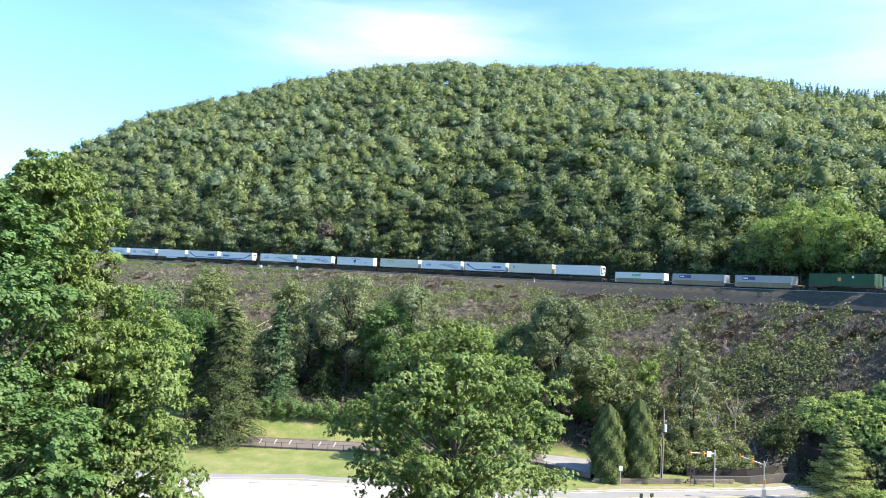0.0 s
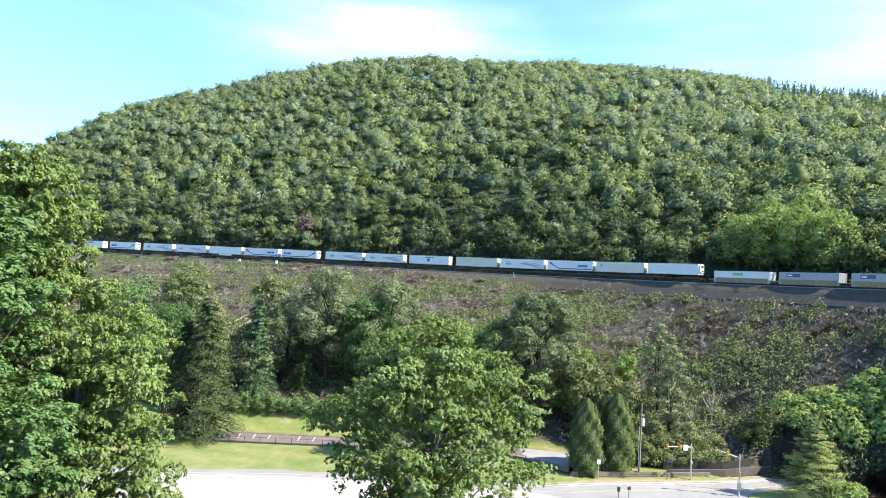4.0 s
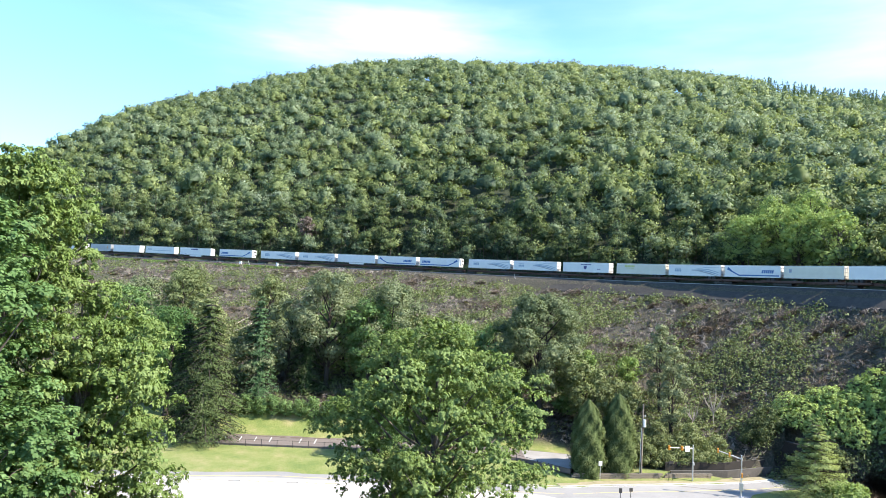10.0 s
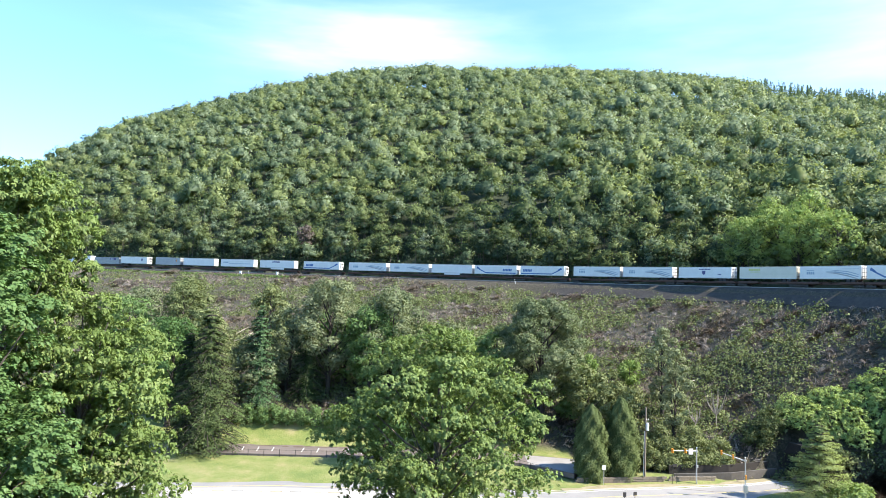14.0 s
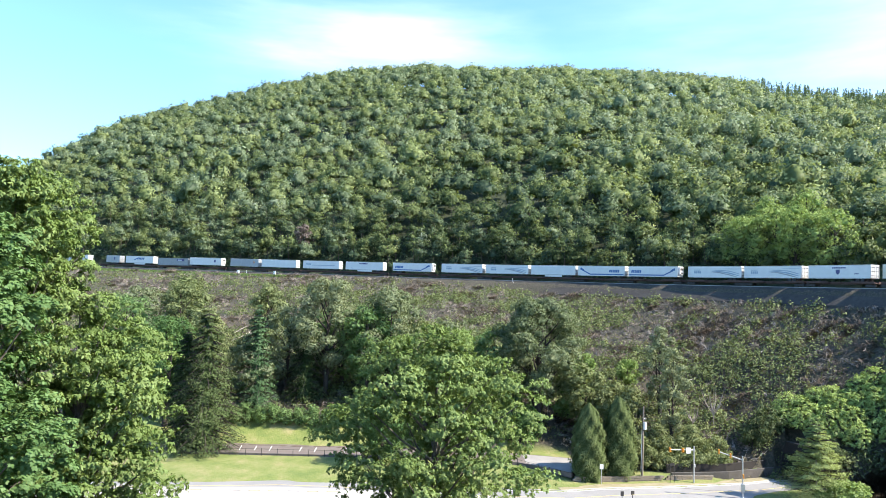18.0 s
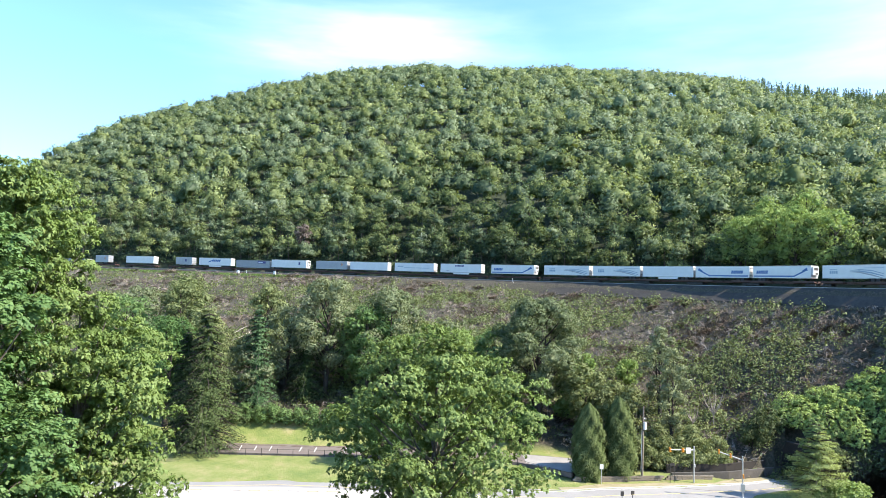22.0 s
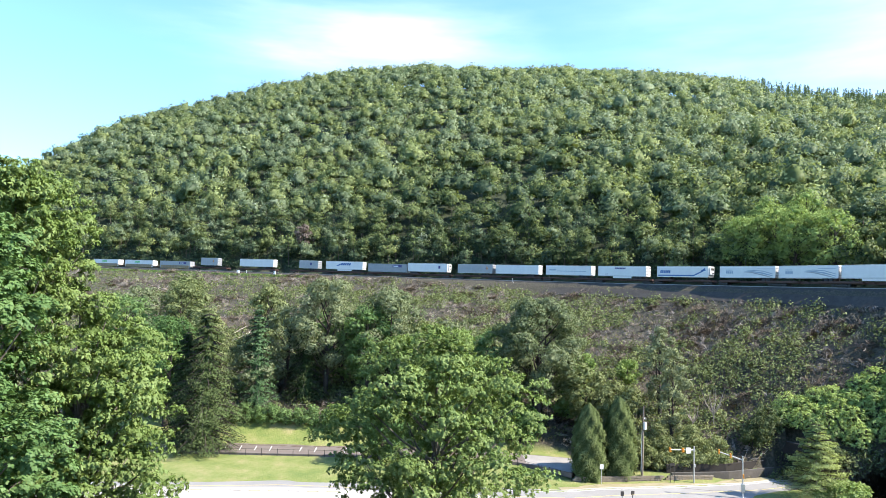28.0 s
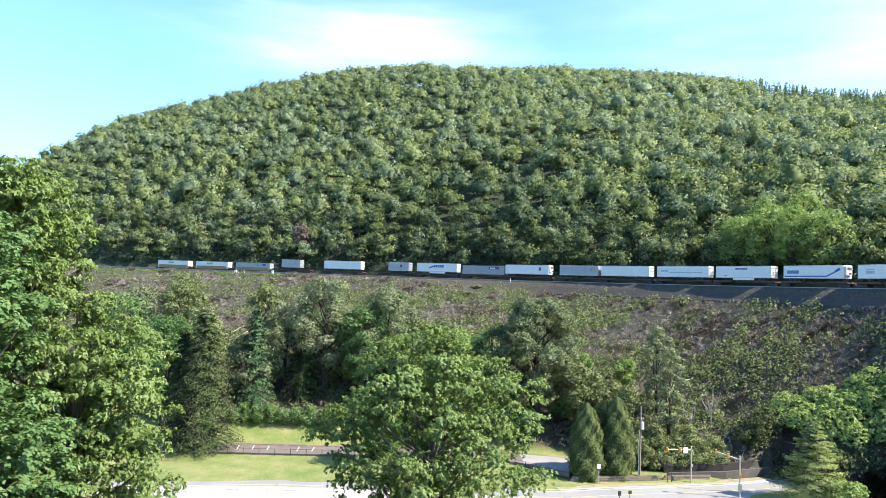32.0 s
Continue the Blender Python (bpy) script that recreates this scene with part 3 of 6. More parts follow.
# ---- the wooded hill ----
def ico(level):
    bm = bmesh.new()
    bmesh.ops.create_icosphere(bm, subdivisions=level, radius=1.0)
    v = np.array([tuple(p.co) for p in bm.verts])
    f = np.array([[q.index for q in p.verts] for p in bm.faces])
    bm.free()
    return v, f


ICO_V, ICO_F = ico(1)
ICO_FINE = ico(2)


def put_stuff(name, me, label, category):
    return tagged(put(name, me), label, category, kind="stuff")


def crowns(rng, base, wide, tall, tone, count, leaf, fine=None, lean=0.0, up=0.8, lumps=16, lift=0.25, core=1.0):
    """Round-topped crowns seen far off: cushions of several swelling balls, covered in small leaf clumps.
    fine: the sphere (verts, faces) that the solid inside of the cushion is made from; without it only the clumps come."""
    n = len(base)
    lump = sphere_dirs(rng, n * lumps).reshape(n, lumps, 3)
    lump[:, :, 2] = np.abs(lump[:, :, 2]) * 1.15 - 0.15
    lump = unit(lump)
    shade = rng.normal(0, 0.11, (n, lumps))
    scale = np.stack([wide * rng.uniform(0.85, 1.2, n), wide, tall], axis=1)[:, None, :]
    deep, ball, floor = 0.64, 0.33, 0.55
    dirs = sphere_dirs(rng, n * count).reshape(n, count, 3)
    dirs[:, :, 2] = np.where(rng.random((n, count)) < up, np.abs(dirs[:, :, 2]), dirs[:, :, 2])
    # lean gathers clumps on the -y side, which faces the camera
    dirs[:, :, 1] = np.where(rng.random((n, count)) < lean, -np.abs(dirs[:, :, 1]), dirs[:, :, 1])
    reach, nor, j = swollen(dirs, lump, deep, ball, floor)
    c = base[:, None, :] + dirs * (reach * (0.86 + 0.36 * rng.random((n, count)) ** 1.6))[:, :, None] * scale
    o = unit(unit(nor / scale) * 0.6 + unit(dirs / scale) * 0.6)
    v, f = leaves(rng, c.reshape(-1, 3), o.reshape(-1, 3), np.repeat(leaf * 0.67 * wide ** 0.8, count), -0.5, 0.6, 0.66, single=True)
    # tone rises with reach, painting light on swells and shade in creases
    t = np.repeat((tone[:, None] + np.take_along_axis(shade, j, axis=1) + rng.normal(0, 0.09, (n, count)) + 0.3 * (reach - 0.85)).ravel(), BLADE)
    soft = np.repeat(unit(o.reshape(-1, 3) + rng.normal(0, 0.15, (n * count, 3)) + np.array([0, 0, lift])), BLADE, axis=0)
    if fine is None:
        return v, f, t, soft
    iv, ifc = fine
    ifc = ifc[np.all(iv[ifc][:, :, 2] > -0.5, axis=1)]
    m = len(iv)
    a = rng.uniform(0, 6.283, n)
    turn = np.stack([np.stack([np.cos(a), -np.sin(a), 0 * a], 1), np.stack([np.sin(a), np.cos(a), 0 * a], 1), np.tile([0.0, 0.0, 1.0], (n, 1))], 1)
    dirs = np.einsum("nab,mb->nma", turn, iv)
    reach, nor, j = swollen(dirs, lump, deep, ball, floor)
    bv = base[:, None, :] + dirs * (core * reach * rng.uniform(0.6, 0.86, (n, m)))[:, :, None] * scale
    bn = unit(unit(nor / scale) * 0.6 + unit(dirs / scale) * 0.6 + rng.normal(0, 0.12, (n, m, 3)) + np.array([0, 0, lift * 0.6]))
    bf = (ifc[None] + (np.arange(n) * m)[:, None, None]).reshape(-1, 3)
    # the inside is darkened to paint depth between the clumps
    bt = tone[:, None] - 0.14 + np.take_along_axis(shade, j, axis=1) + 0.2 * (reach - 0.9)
    # the solid cushions first, then the clumps
    return (np.concatenate([bv.reshape(-1, 3), v]), np.concatenate([bf, f + n * m]), np.concatenate([bt.ravel(), t]),
            np.concatenate([bn.reshape(-1, 3), soft]), n * len(ifc))


def build_hill_wood():
    rng = np.random.default_rng(11)
    pts = []
    r = 178.0
    while r < 624:
        gap = 4.5 + r * 0.0025
        nb = int(radians(75) * r / gap)
        b = np.radians(np.linspace(-38, 37, nb)) + rng.normal(0, 0.42 * gap / r, nb)
        rr = r + rng.normal(0, gap * 0.48, nb)
        pts.append(np.stack([rr * np.sin(b), rr * np.cos(b)], axis=1))
        r += gap * 0.86
    p = np.concatenate(pts)
    s, d = nearest_track(p[:, 0], p[:, 1])
    # dark gaps between the trees low on the hill
    p = p[(d > 12) & ((d > 95) | (d < 34) | (rng.random(len(p)) > 0.28 * np.exp(-((p[:, 0] - 20) / 45) ** 2)))]
    s, d = nearest_track(p[:, 0], p[:, 1])
    n = len(p)
    far = np.hypot(p[:, 0], p[:, 1])
    z = land(p[:, 0], p[:, 1])
    wide = np.clip(rng.lognormal(1.24, 0.28, n), 2.1, 6.6) * np.interp(far, (260, 520), (1.16, 1.0))
    tall = wide * (0.85 + rng.random(n) * np.interp(d, (60, 200), (0.65, 0.45)))
    # the canopy closes and flattens higher up
    shut = tall * np.interp(far, (280, 480), (0.0, 0.04))
    tall = tall - shut
    low = d < 34
    stem = np.interp(d, (80, 230), (5.5, 11.0)) + rng.uniform(-1, 1, n) * np.interp(d, (80, 230), (3.0, 1.1))
    stem = stem * np.where((far > 470) & (p[:, 0] > 0.42 * p[:, 1]), 0.35, 1.0)
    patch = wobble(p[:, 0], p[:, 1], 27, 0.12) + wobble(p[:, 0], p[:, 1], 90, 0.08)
    # tone paints haze on the heights, shade low and central, light at both sides
    hollow_shade = np.exp(-((p[:, 0] - 16) / 26) ** 2) * np.clip((88 - z) / 25, 0, 1)
    tone = np.clip(rng.normal(0.3, 0.075, n) + patch + np.where(rng.random(n) < np.where(d < 100, 0.24, 0.1), 0.17, 0) - 0.05 * (d < 100) + np.clip((z - 50) / 360, 0, 0.24) + np.clip(p[:, 0] / 400, 0, 0.2) - 0.06 * (d < 60) * (p[:, 0] > -25) + 0.1 * (d < 120) * (p[:, 0] < -25) - 0.26 * hollow_shade, 0.02, 0.56)
    base = np.stack([p[:, 0], p[:, 1], z + stem + tall * 0.36 + shut * 1.36], axis=1)
    warm = (rng.random(n) < np.where(d < 90, 0.6, 0.42)).astype(int)
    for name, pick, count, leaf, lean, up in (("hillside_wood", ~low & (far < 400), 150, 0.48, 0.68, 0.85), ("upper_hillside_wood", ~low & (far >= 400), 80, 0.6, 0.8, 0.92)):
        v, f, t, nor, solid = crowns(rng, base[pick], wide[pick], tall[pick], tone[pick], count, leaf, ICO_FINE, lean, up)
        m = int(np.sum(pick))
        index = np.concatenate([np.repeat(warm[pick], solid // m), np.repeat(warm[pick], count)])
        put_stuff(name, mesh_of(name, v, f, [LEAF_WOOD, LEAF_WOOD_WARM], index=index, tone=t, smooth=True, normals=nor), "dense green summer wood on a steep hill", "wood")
    # open-branched trees at the foot, in separate boughs with dark gaps between
    k = 6
    pl, m = p[low], int(np.sum(low))
    tree = np.clip(rng.normal(13.5, 3.0, m), 7, 20) * np.where(d[low] < 24, 0.8, 1.0)
    a = rng.uniform(0, 6.283, (m, k))
    u = 0.35 * (np.arange(k)[None] + 0.5) / k + 0.65 * rng.random((m, k))
    out = rng.uniform(0.6, 4.4, (m, k)) * (1.1 - u * 0.65)
    c = np.stack([pl[:, :1] + np.cos(a) * out, pl[:, 1:] + np.sin(a) * out, z[low][:, None] + tree[:, None] * (0.22 + 0.72 * u)], axis=2).reshape(-1, 3)
    w = (rng.uniform(1.5, 3.5, (m, k)) * (1.15 - 0.35 * u)).ravel()
    # upper boughs lightened, lower ones darkened to paint in the fall of light
    tn = (tone[low][:, None] + rng.normal(-0.06, 0.08, (m, k)) + 0.28 * (u - 0.5) + 0.3 * (rng.random((m, 1)) < 0.14)).ravel()
    count = 90
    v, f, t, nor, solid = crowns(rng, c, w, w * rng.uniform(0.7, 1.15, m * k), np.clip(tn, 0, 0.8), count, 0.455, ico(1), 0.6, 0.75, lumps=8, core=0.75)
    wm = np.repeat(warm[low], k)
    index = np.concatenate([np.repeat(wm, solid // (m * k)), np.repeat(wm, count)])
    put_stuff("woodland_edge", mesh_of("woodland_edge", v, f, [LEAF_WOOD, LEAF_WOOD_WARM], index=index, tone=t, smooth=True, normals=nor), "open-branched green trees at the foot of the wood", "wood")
    stems = [rod([(x, y, h - 0.3), (x + rng.normal(0, 0.3), y + rng.normal(0, 0.3), h + H * 0.8)], [0.14, 0.05], 4) for (x, y), h, H in zip(pl, z[low], tree)]
    v, f = joined(stems)
    put_stuff("woodland_stems", mesh_of("woodland_stems", v, f, [BARK]), "slender grey stems at the foot of the wood", "wood")
    # lower trees under the crest
    top = far > 535
    m = int(np.sum(top))
    low_base = base[top] - np.array([0, 0, 6.0]) + rng.normal(0, 2.0, (m, 3)) * np.array([1, 1, 0])
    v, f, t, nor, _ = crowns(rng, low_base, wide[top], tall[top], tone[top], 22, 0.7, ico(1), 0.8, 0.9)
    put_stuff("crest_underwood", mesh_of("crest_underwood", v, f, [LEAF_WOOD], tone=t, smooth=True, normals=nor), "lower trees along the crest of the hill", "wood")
    # undergrowth along the foot of the wood
    n = 2600
    ss = rng.uniform(-430, 105, n)
    q = np.array([on_track(a, -9.5 - 20 * rng.random() ** 1.5)[:2] for a in ss])
    wide = rng.uniform(1.0, 2.3, n)
    base = np.stack([q[:, 0], q[:, 1], land(q[:, 0], q[:, 1]) + wide * 0.5], axis=1)
    # tone near its darkest, to paint the deep shade under the wood
    v, f, t, nor = crowns(rng, base, wide, wide * rng.uniform(0.8, 1.5, n), rng.normal(-0.02, 0.05, n), 28, 0.75)
    put_stuff("undergrowth", mesh_of("undergrowth", v, f, [LEAF_WOOD], tone=t, smooth=True, normals=nor), "dark undergrowth at the foot of the wood", "bushes")
    # pointed conifers on the shoulder of the hill
    n, k = 420, 130
    b = np.radians(21.5 + 15.5 * rng.random(n) ** 0.7)
    rr = np.interp(np.degrees(b), (22, 25, 27, 29, 37), (572, 580, 550, 522, 520)) + 8 - 110 * rng.random(n) ** 1.4
    cx, cy = rr * np.sin(b), rr * np.cos(b)
    cz, h = land(cx, cy), rng.uniform(12, 17, n)
    u = rng.random((n, k))
    a = rng.uniform(0, 6.283, (n, k))
    w = (1 - u) ** 0.9 * 3.6 * rng.uniform(0.5, 1.1, (n, k)) + 0.1
    c = np.stack([cx[:, None] + np.cos(a) * w, cy[:, None] + np.sin(a) * w, cz[:, None] + 5.5 + u * h[:, None]], axis=2).reshape(-1, 3)
    o = np.stack([np.cos(a), np.sin(a), np.full_like(a, 0.5)], axis=2).reshape(-1, 3)
    v, f = leaves(rng, c, o, (0.7 + 0.9 * (1 - u)).ravel(), 0.6, 0.3, 0.8, single=True)
    put_stuff("ridge_conifers", mesh_of("ridge_conifers", v, f, [LEAF_WOOD], tone=np.repeat(np.repeat(rng.normal(0.24, 0.06, n), k) + rng.normal(0, 0.05, n * k), BLADE), smooth=True, normals=np.repeat(unit(o), BLADE, axis=0)), "pointed dark conifers on the ridge", "wood")


build_hill_wood()


# ---- broadleaf and conifer trees ----
def broadleaf(place, tall, wide, seed, mat, leaf, count, name="tree", label="", lobes=26, tone=0.45, droop=0.0, bottom=0.22, squash=1.0, near=None, stems=1, flat=2.4, fill=0.45):
    """A tree: trunk, limbs, and a crown of leaf blades on many uneven lobes. near: leaves in a whorl and their width, for trees close to the eye."""
    rng = np.random.default_rng(seed)
    count = count if near else int(count * 1.8)
    leaf = leaf if near else leaf * 0.9
    x, y = place
    z = height(x, y) - 0.1
    root = new(name)
    root.location = (x, y, z)
    radius = (tall * 0.018 + 0.05) * min(1.0, wide / tall * 2.8)
    lean = rng.normal(0, 0.02, 2) * tall
    # trees farther off get darker bark, painting in shade under their crowns
    bark = BARK if near else BARK_DARK
    spine = [(0, 0, 0), (lean[0] * 0.3, lean[1] * 0.3, tall * 0.25), (lean[0], lean[1], tall * 0.55), (lean[0] * 1.2, lean[1] * 1.2, tall * 0.86)]
    v, f = rod(spine, [radius * 1.5, radius, radius * 0.6, radius * 0.12])
    put("trunk", mesh_of("trunk", v, f, [bark], smooth=True), root, "rough grey-brown trunk")
    for i in range(1, stems):
        a = i * 2.4
        w = wide * 0.35
        v, f = rod([(0.2 * math.cos(a), 0.2 * math.sin(a), 0), (0.5 * w * math.cos(a), 0.5 * w * math.sin(a), tall * 0.35), (w * math.cos(a), w * math.sin(a), tall * 0.8)],
                   [radius, radius * 0.7, radius * 0.1])
        put("trunk", mesh_of("trunk", v, f, [bark], smooth=True), root, "slender side trunk")
    # lobes of the crown, on a rounded outline
    mid, half = tall * (bottom + 1) / 2, tall * (1 - bottom) / 2
    cs, rs = [], []
    for i in range(lobes):
        h = (i + 0.5) / lobes * 2 - 1
        ring = math.sqrt(max(0.0, 1 - abs(h) ** flat)) * (1.0 if near else 0.82 + 0.18 * (h < 0.3))
        a = i * 2.399963 + rng.uniform(-0.5, 0.5)
        k = 0.92 * rng.random() ** 0.45 if near else rng.uniform(0.4, 0.95)
        cs.append((math.cos(a) * ring * wide * k, math.sin(a) * ring * wide * k * squash, mid + h * half * 0.88))
        rs.append(rng.uniform(0.24, 0.42) * wide * (26 / lobes) ** 0.4 * (1.25 if near else 1.0))
    cs, rs = np.array(cs), np.array(rs)
    limbs = []
    for c in cs:
        if rng.random() < 0.8:
            t0 = min(0.8, max(0.18, c[2] / tall - 0.22))
            st = Vector((lean[0] * t0, lean[1] * t0, tall * t0))
            en = Vector(c)
            md = st.lerp(en, 0.5) + Vector((0, 0, -0.04 * tall * rng.random()))
            thin = 0.6 if near else 1.0
            limbs.append(rod([st, md, en], [radius * 0.5 * thin, radius * 0.3 * thin, radius * 0.07], 5))
    if near:
        for v, f in limbs:
            put("limb", mesh_of("limb", v, f, [bark], smooth=True), root)
    else:
        v, f = joined(limbs)
        put("branchwork", mesh_of("branchwork", v, f, [bark], smooth=True), root, "bare brown limbs inside the crown")["kind"] = "stuff"
    tag = "leafy crown"
    if near:
        # each limb carries sprays, and each spray whorls of hanging leaves
        m = 11
        d = sphere_dirs(rng, lobes * m)
        d[:, 2] = np.where(rng.random(len(d)) < 0.6, np.abs(d[:, 2]), d[:, 2])
        cs = np.repeat(cs, m, axis=0) + d * np.repeat(rs, m)[:, None] * rng.uniform(0.55, 1.15, (lobes * m, 1))
        rs = np.repeat(rs, m) * rng.uniform(0.24, 0.48, lobes * m)
        cs[:, :2] *= np.minimum(1, 0.93 * wide / (np.hypot(cs[:, 0], cs[:, 1]) + 1e-6))[:, None]
        blades, narrow = near
        tips = count // blades
        pick = rng.choice(len(rs), tips, p=rs ** 2 / np.sum(rs ** 2))
        e = sphere_dirs(rng, tips)
        e[:, 2] = np.where(rng.random(tips) < 0.72, np.abs(e[:, 2]), e[:, 2])
        c = cs[pick] + e * (rs[pick] * rng.uniform(0.55, 1.1, tips))[:, None] * np.array([1, 1, 0.6])
        # some shoots stand inside the crown, about the limbs
        inner = rng.choice(tips, int(tips * 0.2))
        shrink = rng.uniform(0.35, 0.85, (len(inner), 1))
        c = np.concatenate([c, c[inner] * np.concatenate([shrink, shrink, np.ones((len(inner), 1))], axis=1)])
        e, pick = np.concatenate([e, e[inner]]), np.concatenate([pick, pick[inner]])
        keep = c[:, 2] > 0.25
        c, o = c[keep], unit((e * 0.7 + d[pick] * 0.8)[keep])
        v, f, soft = rosettes(rng, c, o, blades, leaf, narrow, droop)
        t = tone + rng.normal(0, 0.14, len(rs))[pick][keep] + rng.normal(0, 0.07, len(c))
        put("crown", mesh_of("crown", v, f, [mat], tone=np.repeat(t, 4 * blades), smooth=True, normals=soft), root, tag)
        return tagged(root, label, "tree")
    lump = sphere_dirs(rng, lobes * 8).reshape(lobes, 8, 3)
    lump[:, :, 2] = np.where(rng.random((lobes, 8)) < 0.7, np.abs(lump[:, :, 2]), lump[:, :, 2])
    flatten = np.array([1, 1, 0.82])
    reach, nor, _ = swollen(np.tile(ICO_V[None], (lobes, 1, 1)), lump, 0.56, 0.44, 0.6)
    p = cs[:, None, :] + ICO_V[None] * (rs[:, None] * reach * fill * rng.uniform(0.85, 1.1, reach.shape))[:, :, None] * flatten
    fs = (ICO_F[None] + (np.arange(lobes) * len(ICO_V))[:, None, None]).reshape(-1, 3)
    shade = rng.normal(0, 0.06, lobes)
    # inner tone lowered to paint in the shade inside the crown
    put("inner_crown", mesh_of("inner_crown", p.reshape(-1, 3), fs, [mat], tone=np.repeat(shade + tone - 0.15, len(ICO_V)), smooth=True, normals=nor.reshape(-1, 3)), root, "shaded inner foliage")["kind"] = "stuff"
    per = np.maximum(8, (count * rs ** 2 / np.sum(rs ** 2)).astype(int))
    pick = np.repeat(np.arange(lobes), per)
    count = len(pick)
    d = sphere_dirs(rng, count)
    d[:, 2] = np.where(rng.random(count) < 0.55, np.abs(d[:, 2]), d[:, 2])
    reach, nor, j = swollen(d[:, None, :], lump[pick], 0.56, 0.44, 0.6)
    reach, nor, j = reach[:, 0], nor[:, 0], j[:, 0]
    c = cs[pick] + d * (rs[pick] * reach * 1.12 * rng.uniform(0.84, 1.1, count))[:, None] * flatten
    keep = c[:, 2] > 0.25
    c, o, pick, j = c[keep], nor[keep], pick[keep], j[keep]
    count = len(c)
    v, f = leaves(rng, c, o, np.full(count, leaf), droop, 0.45, 0.75, single=True)
    soft = np.repeat(unit(o + rng.normal(0, 0.42, o.shape) + np.array([0, 0, 0.35])), BLADE, axis=0)
    t = tone + shade[pick] + rng.normal(0, 0.06, (lobes, 8))[pick, j] + rng.normal(0, 0.1, count)
    put("crown", mesh_of("crown", v, f, [mat], tone=np.repeat(t, BLADE), smooth=True, normals=soft), root, tag)
    return tagged(root, label, "tree")


def conifer(place, tall, wide, seed, count, name="spruce_tree", label="", leaf=0.3, tone=0.45, bottom=0.06, mat=None, hang=(0.15, 0.4), taper=0.62, core=0.3):
    """A spruce: trunk, drooping boughs in whorls and sprays of needles along them."""
    rng = np.random.default_rng(seed)
    x, y = place
    z = height(x, y) - 0.1
    root = new(name)
    root.location = (x, y, z)
    radius = tall * 0.014 + 0.04
    v, f = rod([(0, 0, 0), (0, 0, tall * 0.5), (0, 0, tall)], [radius * 1.4, radius * 0.8, 0.02])
    put("trunk", mesh_of("trunk", v, f, [BARK_DARK], smooth=True), root, "straight brown trunk")
    boughs, cs, ds, js = [], [], [], []
    levels = max(8, int(tall * 1.5))
    per = max(20, count // (levels * 9))
    for i in range(levels):
        h = bottom + (1 - bottom) * (i + rng.uniform(0, 0.8)) / levels
        reach = wide * (1 - h) ** taper * rng.uniform(0.75, 1.12) + 0.15
        for k in range(9):
            a = k * 0.698 + i * 0.7 + rng.uniform(-0.3, 0.3)
            rr = reach * rng.uniform(0.7, 1.1)
            tip = np.array([math.cos(a) * rr, math.sin(a) * rr, h * tall - rr * rng.uniform(*hang)])
            root_p = np.array([0, 0, h * tall])
            boughs.append(rod([root_p, (root_p + tip) / 2 + (0, 0, 0.08 * rr), tip], [radius * 0.3, radius * 0.2, 0.01], 4))
            u = rng.random(per) ** 0.55
            p = root_p + (tip - root_p) * u[:, None]
            side = np.array([-math.sin(a), math.cos(a), 0])
            fan = rng.normal(0, 0.16 * rr + 0.05, per) * (1 - 0.5 * u)
            p = p + side * fan[:, None]
            p[:, 2] -= np.abs(fan) * 0.25 + rng.random(per) * 0.12 * rr
            cs.append(p)
            ds.append(np.tile([math.cos(a) * 0.6, math.sin(a) * 0.6, 0.6], (per, 1)))
            js.append(np.full(per, rng.normal(0, 0.1)))
    v, f = joined(boughs)
    put("branchwork", mesh_of("branchwork", v, f, [BARK_DARK]), root, "drooping brown boughs")["kind"] = "stuff"
    p = np.array([(math.cos(k) * wide * core * (1 - h) ** taper * rng.uniform(0.7, 1.1), math.sin(k) * wide * core * (1 - h) ** taper * rng.uniform(0.7, 1.1), tall * (bottom + (1 - bottom) * h) - 0.3)
                  for h in np.linspace(0.02, 0.97, 14) for k in np.linspace(0, 6.283, 13)[:-1]])
    q = np.array([(i * 12 + k, i * 12 + (k + 1) % 12, (i + 1) * 12 + (k + 1) % 12, (i + 1) * 12 + k) for i in range(13) for k in range(12)])
    # darker tone on the inner cone paints in shade between the boughs
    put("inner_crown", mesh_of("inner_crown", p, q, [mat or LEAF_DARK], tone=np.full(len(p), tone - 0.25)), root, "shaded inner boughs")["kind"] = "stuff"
    c, d, j = np.concatenate(cs), np.concatenate(ds), np.concatenate(js)
    v, f = leaves(rng, c, d, np.full(len(c), leaf), 0.8, 0.5, 0.4)
    soft = np.repeat(unit(d + rng.normal(0, 0.3, d.shape)), 4, axis=0)
    put("crown", mesh_of("crown", v, f, [mat or LEAF_DARK], tone=np.repeat(tone + j + rng.normal(0, 0.07, len(c)), 4), smooth=True, normals=soft), root, "dark needle sprays")
    return tagged(root, label, "tree")


